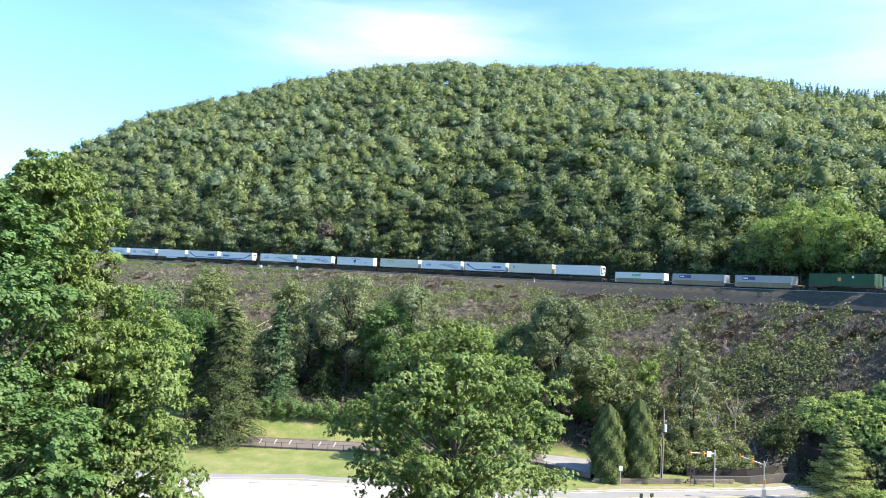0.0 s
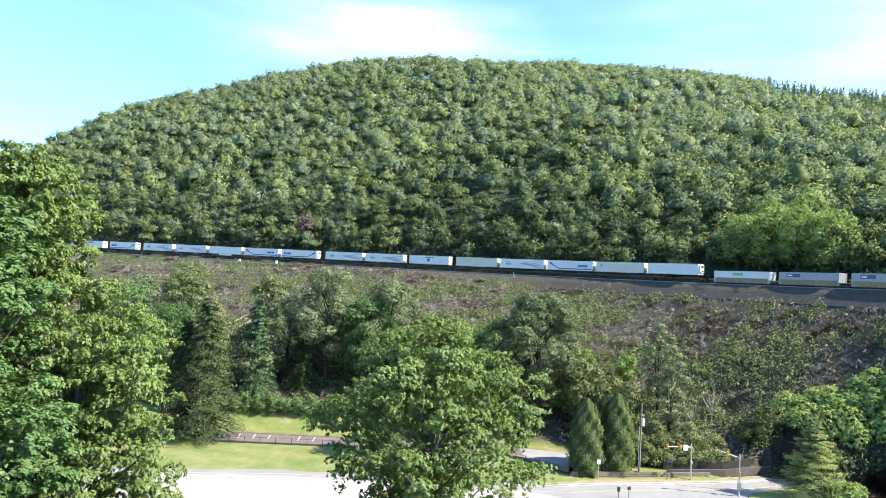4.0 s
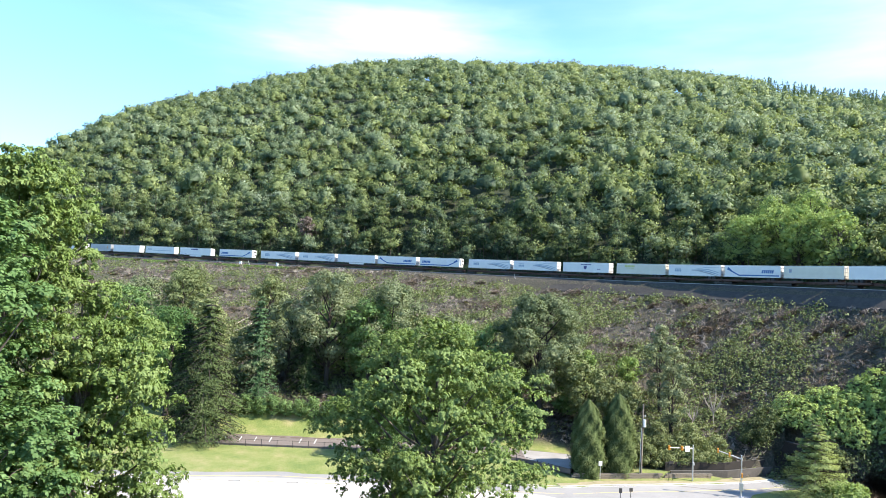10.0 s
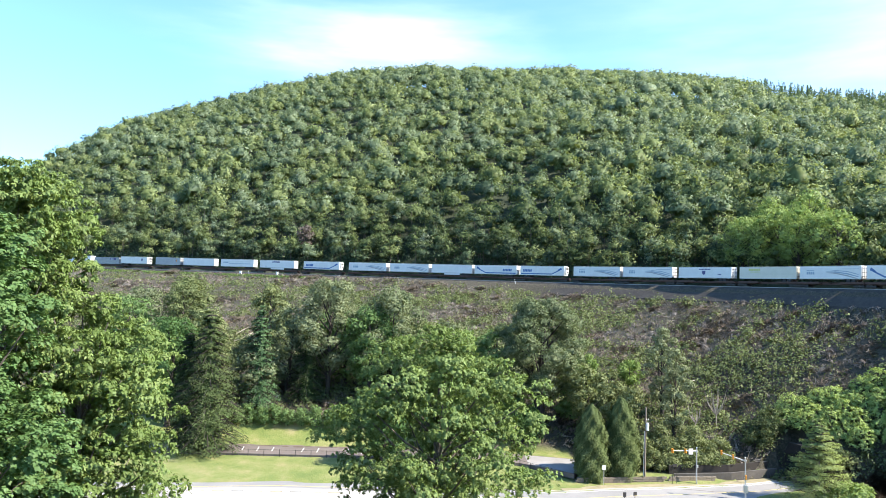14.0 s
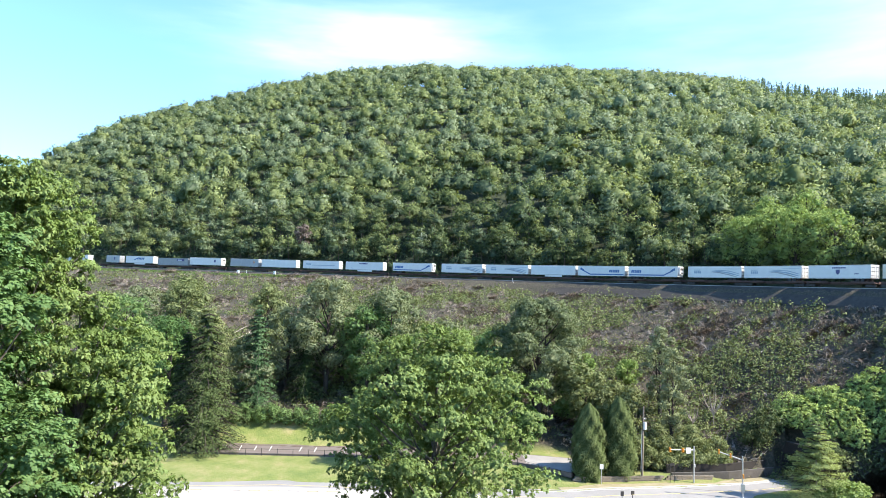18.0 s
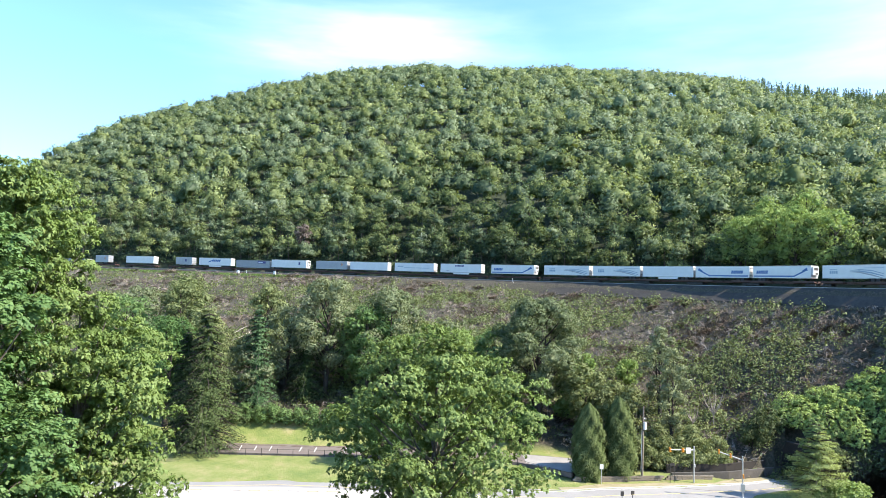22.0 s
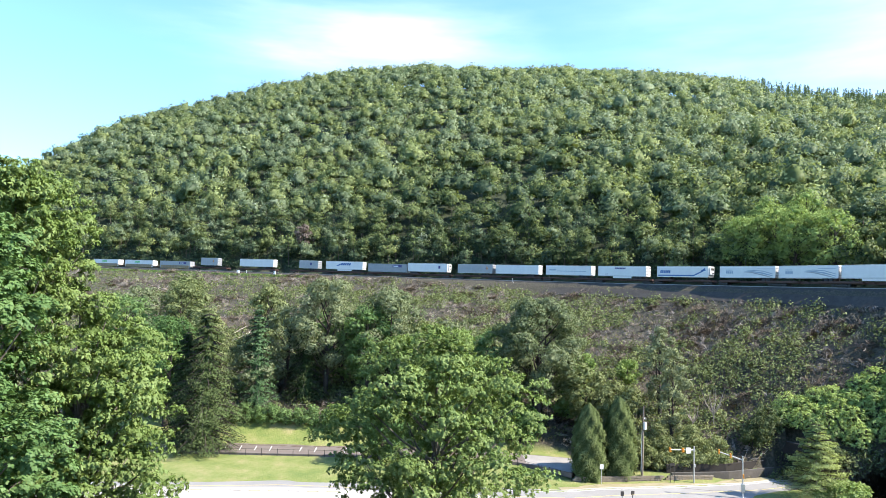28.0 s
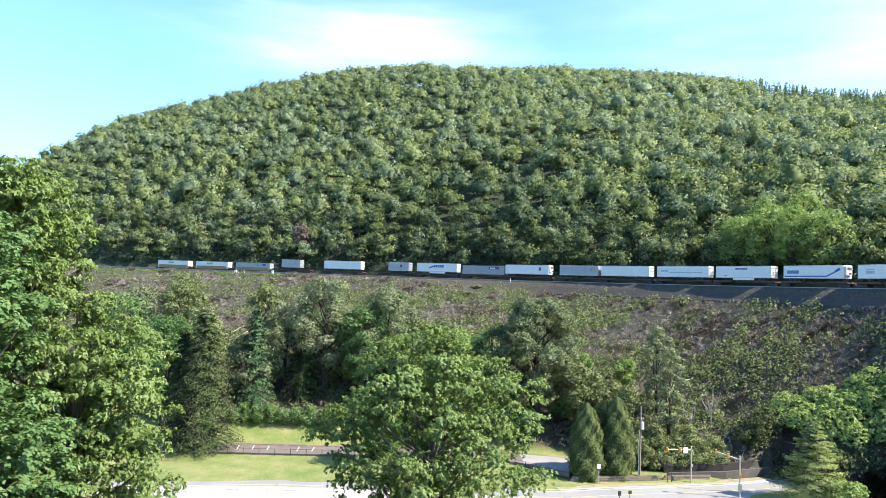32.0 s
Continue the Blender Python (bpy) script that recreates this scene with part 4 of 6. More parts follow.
def sumac(place, tall, wide, seed):
    """A sumac: forked stems under a spreading dome of leaf whorls."""
    rng = np.random.default_rng(seed)
    root = new("sumac_bush")
    root.location = (*place, height(*place) - 0.1)
    for i in range(5):
        a, w = i * 1.26 + rng.uniform(-0.3, 0.3), wide * rng.uniform(0.3, 0.65)
        v, f = rod([(0, 0, 0), (0.4 * w * math.cos(a), 0.4 * w * math.sin(a), tall * 0.45), (w * math.cos(a), w * math.sin(a), tall * 0.8)], [0.09, 0.06, 0.02], 5)
        put("stem", mesh_of("stem", v, f, [BARK], smooth=True), root)
    n = 200
    d = sphere_dirs(rng, n)
    d[:, 2] = np.abs(d[:, 2])
    c = d * np.array([wide, wide, tall * 0.95]) * rng.uniform(0.82, 1.04, (n, 1))
    low = rng.random(n) < 0.2
    c[low] *= rng.uniform(0.5, 0.8, (int(np.sum(low)), 1))
    v, f, nor = rosettes(rng, c, d, 7, 0.42, 0.45, 0.6, 0.9)
    # inner whorls darkened to paint the shade under the dome
    t = 0.95 + rng.normal(0, 0.16, n) - 0.4 * low
    put("crown", mesh_of("crown", v, f, [LEAF_SUMAC], tone=np.repeat(t, 28), smooth=True, normals=nor), root, "whorls of long compound leaves")
    tagged(root, "large-leaved sumac bush over the tunnel", "bush", "sumac bushes over the tunnel")


# the tall trees close to the eye
broadleaf((-19.4, 29.5), 16.6, 5.3, 21, LEAF_MAPLE, 0.17, 104000, "maple_tree", "tall maple with dense deep green leaves", lobes=84, tone=0.56, droop=0.45, bottom=-0.2, near=(6, 0.8))
broadleaf((-20.1, 36.0), 20.3, 3.2, 22, LEAF_BROAD, 0.2, 38000, "cherry_tree", "tall tree with light green drooping leaves", lobes=34, tone=0.64, droop=1.0, bottom=0.66, near=(9, 0.5))
broadleaf((-17.9, 37.0), 15.6, 5.4, 24, LEAF_BROAD, 0.2, 72000, "cherry_tree", "leafy green tree with drooping leaves beside a maple", lobes=64, tone=0.6, droop=1.0, bottom=-0.2, near=(9, 0.5))
broadleaf((-16.9, 35.5), 12.0, 3.8, 25, LEAF_BROAD, 0.2, 48000, "cherry_tree", "lower bushy tree with drooping green leaves", lobes=44, tone=0.62, droop=1.0, bottom=0.0, near=(9, 0.5))
broadleaf((-0.3, 40.0), 13.9, 6.3, 23, LEAF_BROAD, 0.162, 146000, "oak_tree", "round broadleaf tree in full summer leaf", lobes=96, tone=0.64, droop=0.85, bottom=-0.18, near=(8, 0.6), flat=2.85)

# trees at the foot of the bank and on it
# added unseen behind the oak to cast the shadow on the lawn
broadleaf((-9.5, 131.5), 9.5, 4.2, 54, LEAF_MAPLE, 0.4, 4000, "maple_tree", "small dark green tree on the lawn", tone=0.3, bottom=0.15)
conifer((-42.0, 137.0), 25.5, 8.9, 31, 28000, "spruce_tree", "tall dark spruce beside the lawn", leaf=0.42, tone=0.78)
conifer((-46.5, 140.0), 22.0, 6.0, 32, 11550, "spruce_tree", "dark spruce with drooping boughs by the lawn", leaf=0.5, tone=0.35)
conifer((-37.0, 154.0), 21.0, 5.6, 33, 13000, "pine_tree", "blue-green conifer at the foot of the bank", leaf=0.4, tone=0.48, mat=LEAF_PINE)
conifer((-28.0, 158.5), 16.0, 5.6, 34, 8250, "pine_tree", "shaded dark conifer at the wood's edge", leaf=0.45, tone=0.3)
broadleaf((-41.0, 180.0), 18.0, 5.4, 35, LEAF_BUSH, 0.47, 4680, "birch_tree", "slim light green tree on the bank", tone=0.6, stems=2)
broadleaf((-62.0, 181.0), 18.5, 5.6, 36, LEAF_BUSH, 0.47, 4680, "ash_tree", "leafy green tree on the railway bank", tone=0.45)
broadleaf((-69.0, 205.0), 15.5, 7.5, 37, LEAF_BUSH, 0.47, 5148, "ash_tree", "broad green tree below the railway", tone=0.5)
broadleaf((-53.5, 149.0), 21.5, 6.8, 38, LEAF_MAPLE, 0.47, 6084, "maple_tree", "dark green tree beside the spruces", tone=0.3)
broadleaf((-24.0, 160.0), 25.0, 7.2, 39, LEAF_WILLOW, 0.47, 7956, "poplar_tree", "tall green tree at the foot of the bank", tone=0.78, lobes=34)
broadleaf((-15.0, 158.0), 19.5, 6.9, 40, LEAF_MAPLE, 0.47, 6552, "maple_tree", "shaded green tree at the wood's edge", tone=0.6)
broadleaf((-10.6, 160.0), 22.3, 8.6, 41, LEAF_WILLOW, 0.45, 8892, "willow_tree", "spreading grey-green willow below the railway", tone=0.62, lobes=36, stems=3)
broadleaf((4.6, 146.5), 15.5, 7.0, 42, LEAF_MAPLE, 0.47, 5616, "maple_tree", "green tree behind the car park lane", tone=0.3)
broadleaf((19.3, 149.0), 25.0, 9.2, 43, LEAF_WILLOW, 0.4, 22000, "willow_tree", "tall multi-stemmed willow with upright shoots", tone=0.54, lobes=56, stems=4, bottom=0.2, fill=0.62)
broadleaf((28.0, 147.0), 13.0, 5.0, 44, LEAF_BUSH, 0.45, 4212, "ash_tree", "young green tree on the bank", tone=0.5)
broadleaf((34.0, 146.0), 9.0, 4.6, 45, LEAF_BUSH, 0.40, 3276, "ash_tree", "low bushy tree behind the hedge conifers", tone=0.6)
broadleaf((30.8, 163.0), 8.0, 2.9, 46, LEAF_LOCUST, 0.38, 2059, "locust_tree", "young bright yellow-green tree on the bank", tone=0.6, lobes=14)
broadleaf((39.5, 159.5), 6.4, 2.6, 47, LEAF_LOCUST, 0.38, 1684, "locust_tree", "young bright yellow-green tree on the bank", tone=0.6, lobes=12)
broadleaf((43.2, 148.5), 18.5, 3.6, 48, LEAF_WILLOW, 0.36, 3931, "birch_tree", "slender open tree on the brushy bank", tone=0.8, lobes=26, stems=2, bottom=0.15)
broadleaf((43.0, 140.0), 18.0, 3.4, 49, LEAF_WILLOW, 0.36, 3556, "birch_tree", "slender thin-leaved tree on the brushy bank", tone=0.8, lobes=24, stems=2, bottom=0.1)
broadleaf((29.5, 178.5), 5.6, 3.6, 50, LEAF_BUSH, 0.38, 1872, "hazel_bush", "low green bush on the bank", tone=0.5, lobes=14, bottom=0.0)
_rng = np.random.default_rng(61)
for _i in range(8):
    for _j in range(8):
        _x, _y = 63.6 + _i * 2.6 + 1.3 * (_j % 2) + _rng.uniform(-0.6, 0.6), 123.6 + _j * 2.5 + _rng.uniform(-0.6, 0.6)
        if height(_x, _y) > 8.6 and _y < 142 - 0.45 * (_x - 64):
            sumac((_x, _y), _rng.uniform(3.0, 4.2), _rng.uniform(2.1, 2.7), 60 + _i * 8 + _j)
conifer((58.9, 118.5), 12.9, 7.0, 52, 24000, "larch_tree", "small feathery light green larch by the road", leaf=0.26, tone=0.86, mat=LEAF_LARCH, hang=(-0.2, 0.1), taper=0.8, core=0.1)
broadleaf((61.6, 115.6), 3.4, 3.2, 53, LEAF_LOCUST, 0.34, 3276, "hazel_bush", "bright green bush beside the larch", tone=0.65, lobes=14, bottom=0.0)
for _i, (_x, _y, _h, _w) in enumerate(((-58, 158, 17, 6), (-50, 160, 18, 6), (-33, 163, 18, 6), (-21, 164, 17, 6), (-4, 158, 16, 6.5), (3, 160, 15, 6), (11, 156, 15, 6), (-47, 152, 14, 5), (-38, 156, 14, 5),
                                           (26, 152, 11, 4.5), (12, 150, 12, 5), (-6, 151, 13, 5.5), (-24, 172, 14, 6), (0, 172, 12, 6), (-80, 200, 14, 7), (-75, 180, 16, 7))):
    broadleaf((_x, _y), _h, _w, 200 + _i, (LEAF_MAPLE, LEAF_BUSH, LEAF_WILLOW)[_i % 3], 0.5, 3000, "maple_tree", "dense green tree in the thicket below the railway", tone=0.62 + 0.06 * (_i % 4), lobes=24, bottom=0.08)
for _i, (_b, _g) in enumerate(((21.6, 15), (22.8, 14), (24.0, 17), (25.2, 14), (26.5, 16), (27.7, 15), (23.2, 24), (25.8, 25))):
    _r = float(np.interp(_b, TRK_B, TRK_R)) + _g * 1.25
    broadleaf((_r * math.sin(radians(_b)), _r * math.cos(radians(_b))), 15.5 + (_i * 5 % 4), 7.0, 70 + _i, LEAF_LOCUST, 0.5, 2600, "locust_tree",
              "yellow-green locust tree at the foot of the wood", tone=0.8 + 0.1 * (_i % 3), lobes=30, bottom=0.1)

broadleaf((-58.4, 312.5), 13.5, 4.6, 91, DEAD_BRUSH, 0.6, 2200, "dead_tree", "withered brown tree at the edge of the wood", tone=0.3, lobes=20, bottom=0.15)


def hedge_conifer(place, tall, wide, seed, label):
    """A dense columnar cedar, wide at the foot and pointed at the top."""
    rng = np.random.default_rng(seed)
    root = new("cedar_tree")
    root.location = (*place, height(*place) - 0.1)
    v, f = rod([(0, 0, 0), (0, 0, tall * 0.8)], [0.22, 0.05])
    put("trunk", mesh_of("trunk", v, f, [BARK], smooth=True), root)
    def girth(a, u):
        lump = 0.88 + 0.09 * np.sin(a * 5 + u * 17) + 0.08 * np.sin(a * 9 - u * 31)
        return lump, wide * (1 - u ** 3.6) ** 0.75 * (0.84 + 0.16 * np.minimum(u / 0.2, 1)) * lump

    gu, ga = np.meshgrid(np.linspace(0, 1, 15), np.linspace(0, 6.283, 17)[:-1], indexing="ij")
    _, gw = girth(ga, gu)
    p = np.stack([np.cos(ga) * gw * 0.86, np.sin(ga) * gw * 0.86, gu * tall * 0.97], axis=2).reshape(-1, 3)
    q = np.array([(i * 16 + k, i * 16 + (k + 1) % 16, (i + 1) * 16 + (k + 1) % 16, (i + 1) * 16 + k) for i in range(14) for k in range(16)])
    # low tone paints the cedar's inside as shaded
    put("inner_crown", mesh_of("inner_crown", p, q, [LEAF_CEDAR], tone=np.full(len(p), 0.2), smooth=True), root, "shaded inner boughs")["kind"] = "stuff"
    n = 16000
    u = rng.random(n) ** 0.85
    a = rng.uniform(0, 6.283, n)
    lump, w = girth(a, u)
    w = w * rng.uniform(0.86, 1.04, n)
    c = np.stack([np.cos(a) * w, np.sin(a) * w, u * tall], axis=1)
    o = np.stack([np.cos(a), np.sin(a), np.full(n, 0.45)], axis=1)
    v, f = leaves(rng, c, o, np.full(n, 0.3), -1.4, 0.4, 0.55, single=True)
    soft = np.repeat(unit(o + rng.normal(0, 0.2, o.shape)), BLADE, axis=0)
    # tone follows the lumps: light painted on swells, shade in creases
    put("crown", mesh_of("crown", v, f, [LEAF_CEDAR], tone=np.repeat(0.5 + 1.6 * (lump - 0.88) + rng.normal(0, 0.06, n), BLADE), smooth=True, normals=soft), root, "dense scale-leaved crown")
    return tagged(root, label, "tree")


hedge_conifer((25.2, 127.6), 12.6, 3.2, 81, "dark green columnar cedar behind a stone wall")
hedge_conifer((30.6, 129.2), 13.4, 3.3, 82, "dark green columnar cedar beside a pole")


# ---- brush, dead branches and weeds on the bank ----
def bank_places(rng, n, keep):
    got = []
    while sum(len(g) for g in got) < n:
        b, r = np.radians(rng.uniform(-34, 36, 6000)), rng.uniform(113, 400, 6000)
        x, y = r * np.sin(b), r * np.cos(b)
        s, d = nearest_track(x, y)
        foot = np.interp(x, (-160, -70, -45, -20, -8, 13, 24, 35, 46, 54, 57, 64, 75, 85, 110), (170, 156, 150, 147, 146, 145, 142, 134, 132, 132, 131, 125, 118, 110, 96))
        ok = (d < np.where(s < -60, -5.6, -8.6)) & (y > foot + 2.5) & (rng.random(6000) < keep(x, y, s, d))
        got.append(np.stack([x[ok], y[ok]], axis=1))
    p = np.concatenate(got)[:n]
    return p, land(p[:, 0], p[:, 1])


def cover(x, y, s, d):
    """How green the bank is: patchy, barer close under the track."""
    k = 0.55 + wobble(x, y, 4.2, 1.3) + wobble(x, y, 11, 0.9)
    return np.clip(k, 0.05, 1) * np.maximum(np.clip((-d - 7) / 14, 0.3, 1), np.where(s > -30, 0.75, 0.0)) * np.clip((s + 130) / 60, 0.4, 1)


def bare(x, y, s, d):
    return np.clip(0.5 - wobble(x, y, 4.2, 1.2) - wobble(x, y, 11, 0.9), 0.03, 1) * np.clip(1.3 + d / 90, 0.2, 1)


def build_bank_growth():
    rng = np.random.default_rng(5)
    # leafy brush
    n, k = 12000, 15
    p, z = bank_places(rng, n, cover)
    w = rng.uniform(0.5, 1.45, n) * np.where(rng.random(n) < 0.18, 1.6, 1.0)
    dirs = sphere_dirs(rng, n * k).reshape(n, k, 3)
    dirs[:, :, 2] = np.abs(dirs[:, :, 2])
    c = np.stack([p[:, 0], p[:, 1], z + 0.2 * w], axis=1)[:, None, :] + dirs * (w[:, None] * rng.uniform(0.55, 1.05, (n, k)))[:, :, None] * np.array([1, 1, 1.4])
    v, f = leaves(rng, c.reshape(-1, 3), dirs.reshape(-1, 3), np.repeat(0.32 + 0.12 * w, k), 0, 0.5, 0.7, single=True)
    t = np.repeat(np.repeat(np.clip(rng.normal(0.45, 0.2, n), 0, 1.0), k) + rng.normal(0, 0.06, n * k), BLADE)
    nor = np.repeat(unit(dirs.reshape(-1, 3) + rng.normal(0, 0.12, (n * k, 3)) + np.array([0, 0, 0.6])), BLADE, axis=0)
    put_stuff("bank_brush", mesh_of("bank_brush", v, f, [LEAF_BUSH], tone=t, smooth=True, normals=nor), "patchy green brush and weeds on the bank", "bushes")
    # heaps of cut brush, their twigs combed down the slope
    n, k = 240, 230
    p, z = bank_places(rng, n, lambda x, y, s, d: bare(x, y, s, d) * np.clip((s + 90) / 60, 0.6, 1))
    w = rng.uniform(1.2, 3.4, n)
    dirs = sphere_dirs(rng, n * k).reshape(n, k, 3)
    dirs[:, :, 2] = np.abs(dirs[:, :, 2])
    c = dirs * w[:, None, None] * np.array([1.5, 1.0, 0.55]) * rng.uniform(0.6, 1.05, (n, k, 1))
    c[:, :, :2] += p[:, None, :]
    c[:, :, 2] += land(c[:, :, 0], c[:, :, 1]).reshape(n, k)
    lie = np.stack([np.full((n, k), 0.75), np.full((n, k), 0.45), np.full((n, k), 0.5)], axis=2) + rng.normal(0, 0.4, (n, 1, 3)) * 0.7 + rng.normal(0, 0.38, (n, k, 3))
    lie, L = unit(lie).reshape(-1, 3), rng.uniform(0.5, 1.5, (n * k, 1))
    side = unit(np.cross(lie, dirs.reshape(-1, 3))) * rng.uniform(0.025, 0.06, (n * k, 1))
    c = c.reshape(-1, 3)
    v = np.stack([c + side - lie * L * 0.5, c - side - lie * L * 0.5, c + lie * L * 0.5], axis=1).reshape(-1, 3)
    t = np.repeat(np.repeat(rng.uniform(0.15, 0.55, n), k) + rng.normal(0, 0.15, n * k), BLADE)
    nor = np.repeat(unit(dirs.reshape(-1, 3) + np.array([0, 0, 0.3])), BLADE, axis=0)
    put_stuff("brush_piles", mesh_of("brush_piles", v, np.arange(len(v)).reshape(-1, 3), [DEAD_BRUSH], tone=t, smooth=True, normals=nor), "heaps of grey-brown cut brush on the bank", "brushwood")
    # a strip of fresh grass along the shoulder of the track
    n = 9000
    q = np.array([on_track(a, b)[:3] for a, b in zip(rng.uniform(-250, -105, n), 5.6 + np.abs(rng.normal(0, 1.1, n)))])
    q[:, 2] = land(q[:, 0], q[:, 1]) + 0.18
    o = unit(rng.normal(0, 0.5, (n, 3)) + np.array([0, -0.4, 0.6]))
    v, f = leaves(rng, q, o, np.full(n, 0.5), -1.5, 0.4, 0.5, single=True)
    put_stuff("shoulder_grass", mesh_of("shoulder_grass", v, f, [LEAF_LOCUST], tone=np.repeat(rng.normal(0.25, 0.18, n), BLADE), smooth=True, normals=np.repeat(o, BLADE, axis=0)), "green grass along the shoulder of the track", "grass")
    # weeds and dry grass, standing blades
    n, k = 9000, 4
    p, z = bank_places(rng, n, lambda x, y, s, d: np.full(len(x), 0.7))
    c = np.stack([p[:, 0], p[:, 1], z + 0.3], axis=1)[:, None, :] + rng.normal(0, 0.28, (n, k, 3)) * np.array([1, 1, 0.4])
    o = rng.normal(0, 1, (n * k, 3)) * np.array([1, 1, 0.1])
    v, f = leaves(rng, c.reshape(-1, 3), o, np.full(n * k, 0.75), 3.0, 0.15, 0.2)
    put_stuff("dry_grass", mesh_of("dry_grass", v, f, [DRY_GRASS], tone=np.repeat(np.repeat(rng.random(n) ** 1.5 * 0.7, k), 4)), "dry grass and weed stalks on the bank", "grass")
    # cut branches lying in heaps down the slope
    n = 850
    p, z = bank_places(rng, n, bare)
    sticks = []
    for (x, y), h in zip(p, z):
        lie = rng.normal(0.6, 0.5)
        for _ in range(rng.integers(5, 11)):
            a = lie + rng.normal(0, 0.45)
            L = rng.uniform(0.7, 2.4)
            q = np.array([x, y, h + 0.15]) + rng.normal(0, 0.5, 3) * np.array([1, 1, 0.35])
            e = q + np.array([math.cos(a) * L, math.sin(a) * L, 0.0])
            e[2] = q[2] + rng.normal(0.15, 0.45) + L * 0.28 * math.sin(a)
            m = (q + e) / 2 + rng.normal(0, 0.12, 3)
            r = rng.uniform(0.02, 0.055)
            sticks.append(rod([q, m, e], [r, r * 0.8, r * 0.3], 3))
    v, f = joined(sticks)
    put_stuff("brushwood", mesh_of("brushwood", v, f, [DEADWOOD]), "grey cut branches lying in heaps on the bank", "brushwood")
    # young leafy saplings
    n = 650
    p, z = bank_places(rng, n, lambda x, y, s, d: cover(x, y, s, d) * np.clip((-d - 12) / 30, 0, 1))
    wide = rng.uniform(0.5, 1.4, n)
    tall = wide * rng.uniform(1.0, 2.2, n)
    v, f, t, nor = crowns(rng, np.stack([p[:, 0], p[:, 1], z + tall * 0.6], axis=1), wide, tall, np.clip(rng.normal(0.32, 0.16, n), 0, 0.9), 46, 0.45)
    put_stuff("saplings", mesh_of("saplings", v, f, [LEAF_BUSH], tone=t, smooth=True, normals=nor), "young leafy saplings scattered over the bank", "saplings")
    # brown dead brush
    n, k = 1700, 13
    p, z = bank_places(rng, n, bare)
    w = rng.uniform(0.5, 1.4, n)
    dirs = sphere_dirs(rng, n * k).reshape(n, k, 3)
    dirs[:, :, 2] = np.abs(dirs[:, :, 2])
    c = np.stack([p[:, 0], p[:, 1], z + 0.2 * w], axis=1)[:, None, :] + dirs * (w[:, None] * rng.uniform(0.3, 1.1, (n, k)))[:, :, None]
    v, f = leaves(rng, c.reshape(-1, 3), dirs.reshape(-1, 3), np.full(n * k, 1.0), 0, 1.2, 0.22, clump=True)
    t = np.repeat(np.repeat(np.clip(rng.normal(0.4, 0.22, n), 0, 0.9), k), TUFT)
    put_stuff("dead_brush", mesh_of("dead_brush", v, f, [DEAD_BRUSH], tone=t), "tangled brown dead brush on the bank", "brushwood")
    # bare twiggy shrubs
    n = 620
    p, z = bank_places(rng, n, bare)
    twigs = []
    for (x, y), h in zip(p, z):
        for _ in range(14):
            a, L = rng.uniform(0, 6.283), rng.uniform(0.5, 1.5)
            tip = (x + math.cos(a) * L * 0.6, y + math.sin(a) * L * 0.6, h + L)
            twigs.append(rod([(x, y, h), tip], [0.028, 0.01], 3))
    v, f = joined(twigs)
    put_stuff("bare_shrubs", mesh_of("bare_shrubs", v, f, [TWIGS]), "leafless grey-brown shrubs on the bank", "shrubs")


build_bank_growth()


def fallen_log(x, y, length, turn, rise, radius):
    root = new("fallen_log")
    root.location = (x, y, height(x, y) + radius + 0.1)
    a = radians(turn)
    e = Vector((math.cos(a) * length, math.sin(a) * length, rise))
    v, f = rod([(0, 0, 0), e * 0.5 + Vector((0, 0, 0.05)), e], [radius, radius * 0.85, radius * 0.55], 8)
    put("stem", mesh_of("stem", v, f, [PALE_WOOD], smooth=True), root)
    for k in (0.4, 0.6, 0.8):
        v, f = rod([e * k, e * k + Vector((0.3, -0.6, 0.9))], [radius * 0.35, 0.01], 5)
        put("branch_stub", mesh_of("branch_stub", v, f, [PALE_WOOD]), root)
    tagged(root, "pale barkless log lying on the bank", "log", "logs on the bank")


PALE_WOOD = surface("pale_wood", (0.36, 0.31, 0.25), (0.58, 0.52, 0.44), 1.2, 0.85)
for _r in ((-52.0, 196.0, 9.0, 58, 3.6, 0.16), (-50.5, 190.0, 7.0, 75, 2.6, 0.14), (-54.0, 192.0, 8.0, 40, 2.6, 0.13), (-56.0, 201.0, 6.0, 60, 2.4, 0.12), (-72.0, 214.0, 7.0, 40, 2.2, 0.12), (46.0, 168.0, 8.0, 5, 0.4, 0.13),
           (57.5, 176.0, 4.0, 50, 1.6, 0.07), (58.5, 175.0, 4.0, 70, 1.8, 0.07), (66.5, 158.0, 7.0, 35, 3.0, 0.12), (33.0, 160.0, 7.0, 105, 4.5, 0.09), (73.0, 150.0, 8.0, 25, 2.4, 0.12), (52.0, 160.0, 6.0, 15, 0.8, 0.12)):
    fallen_log(*_r)


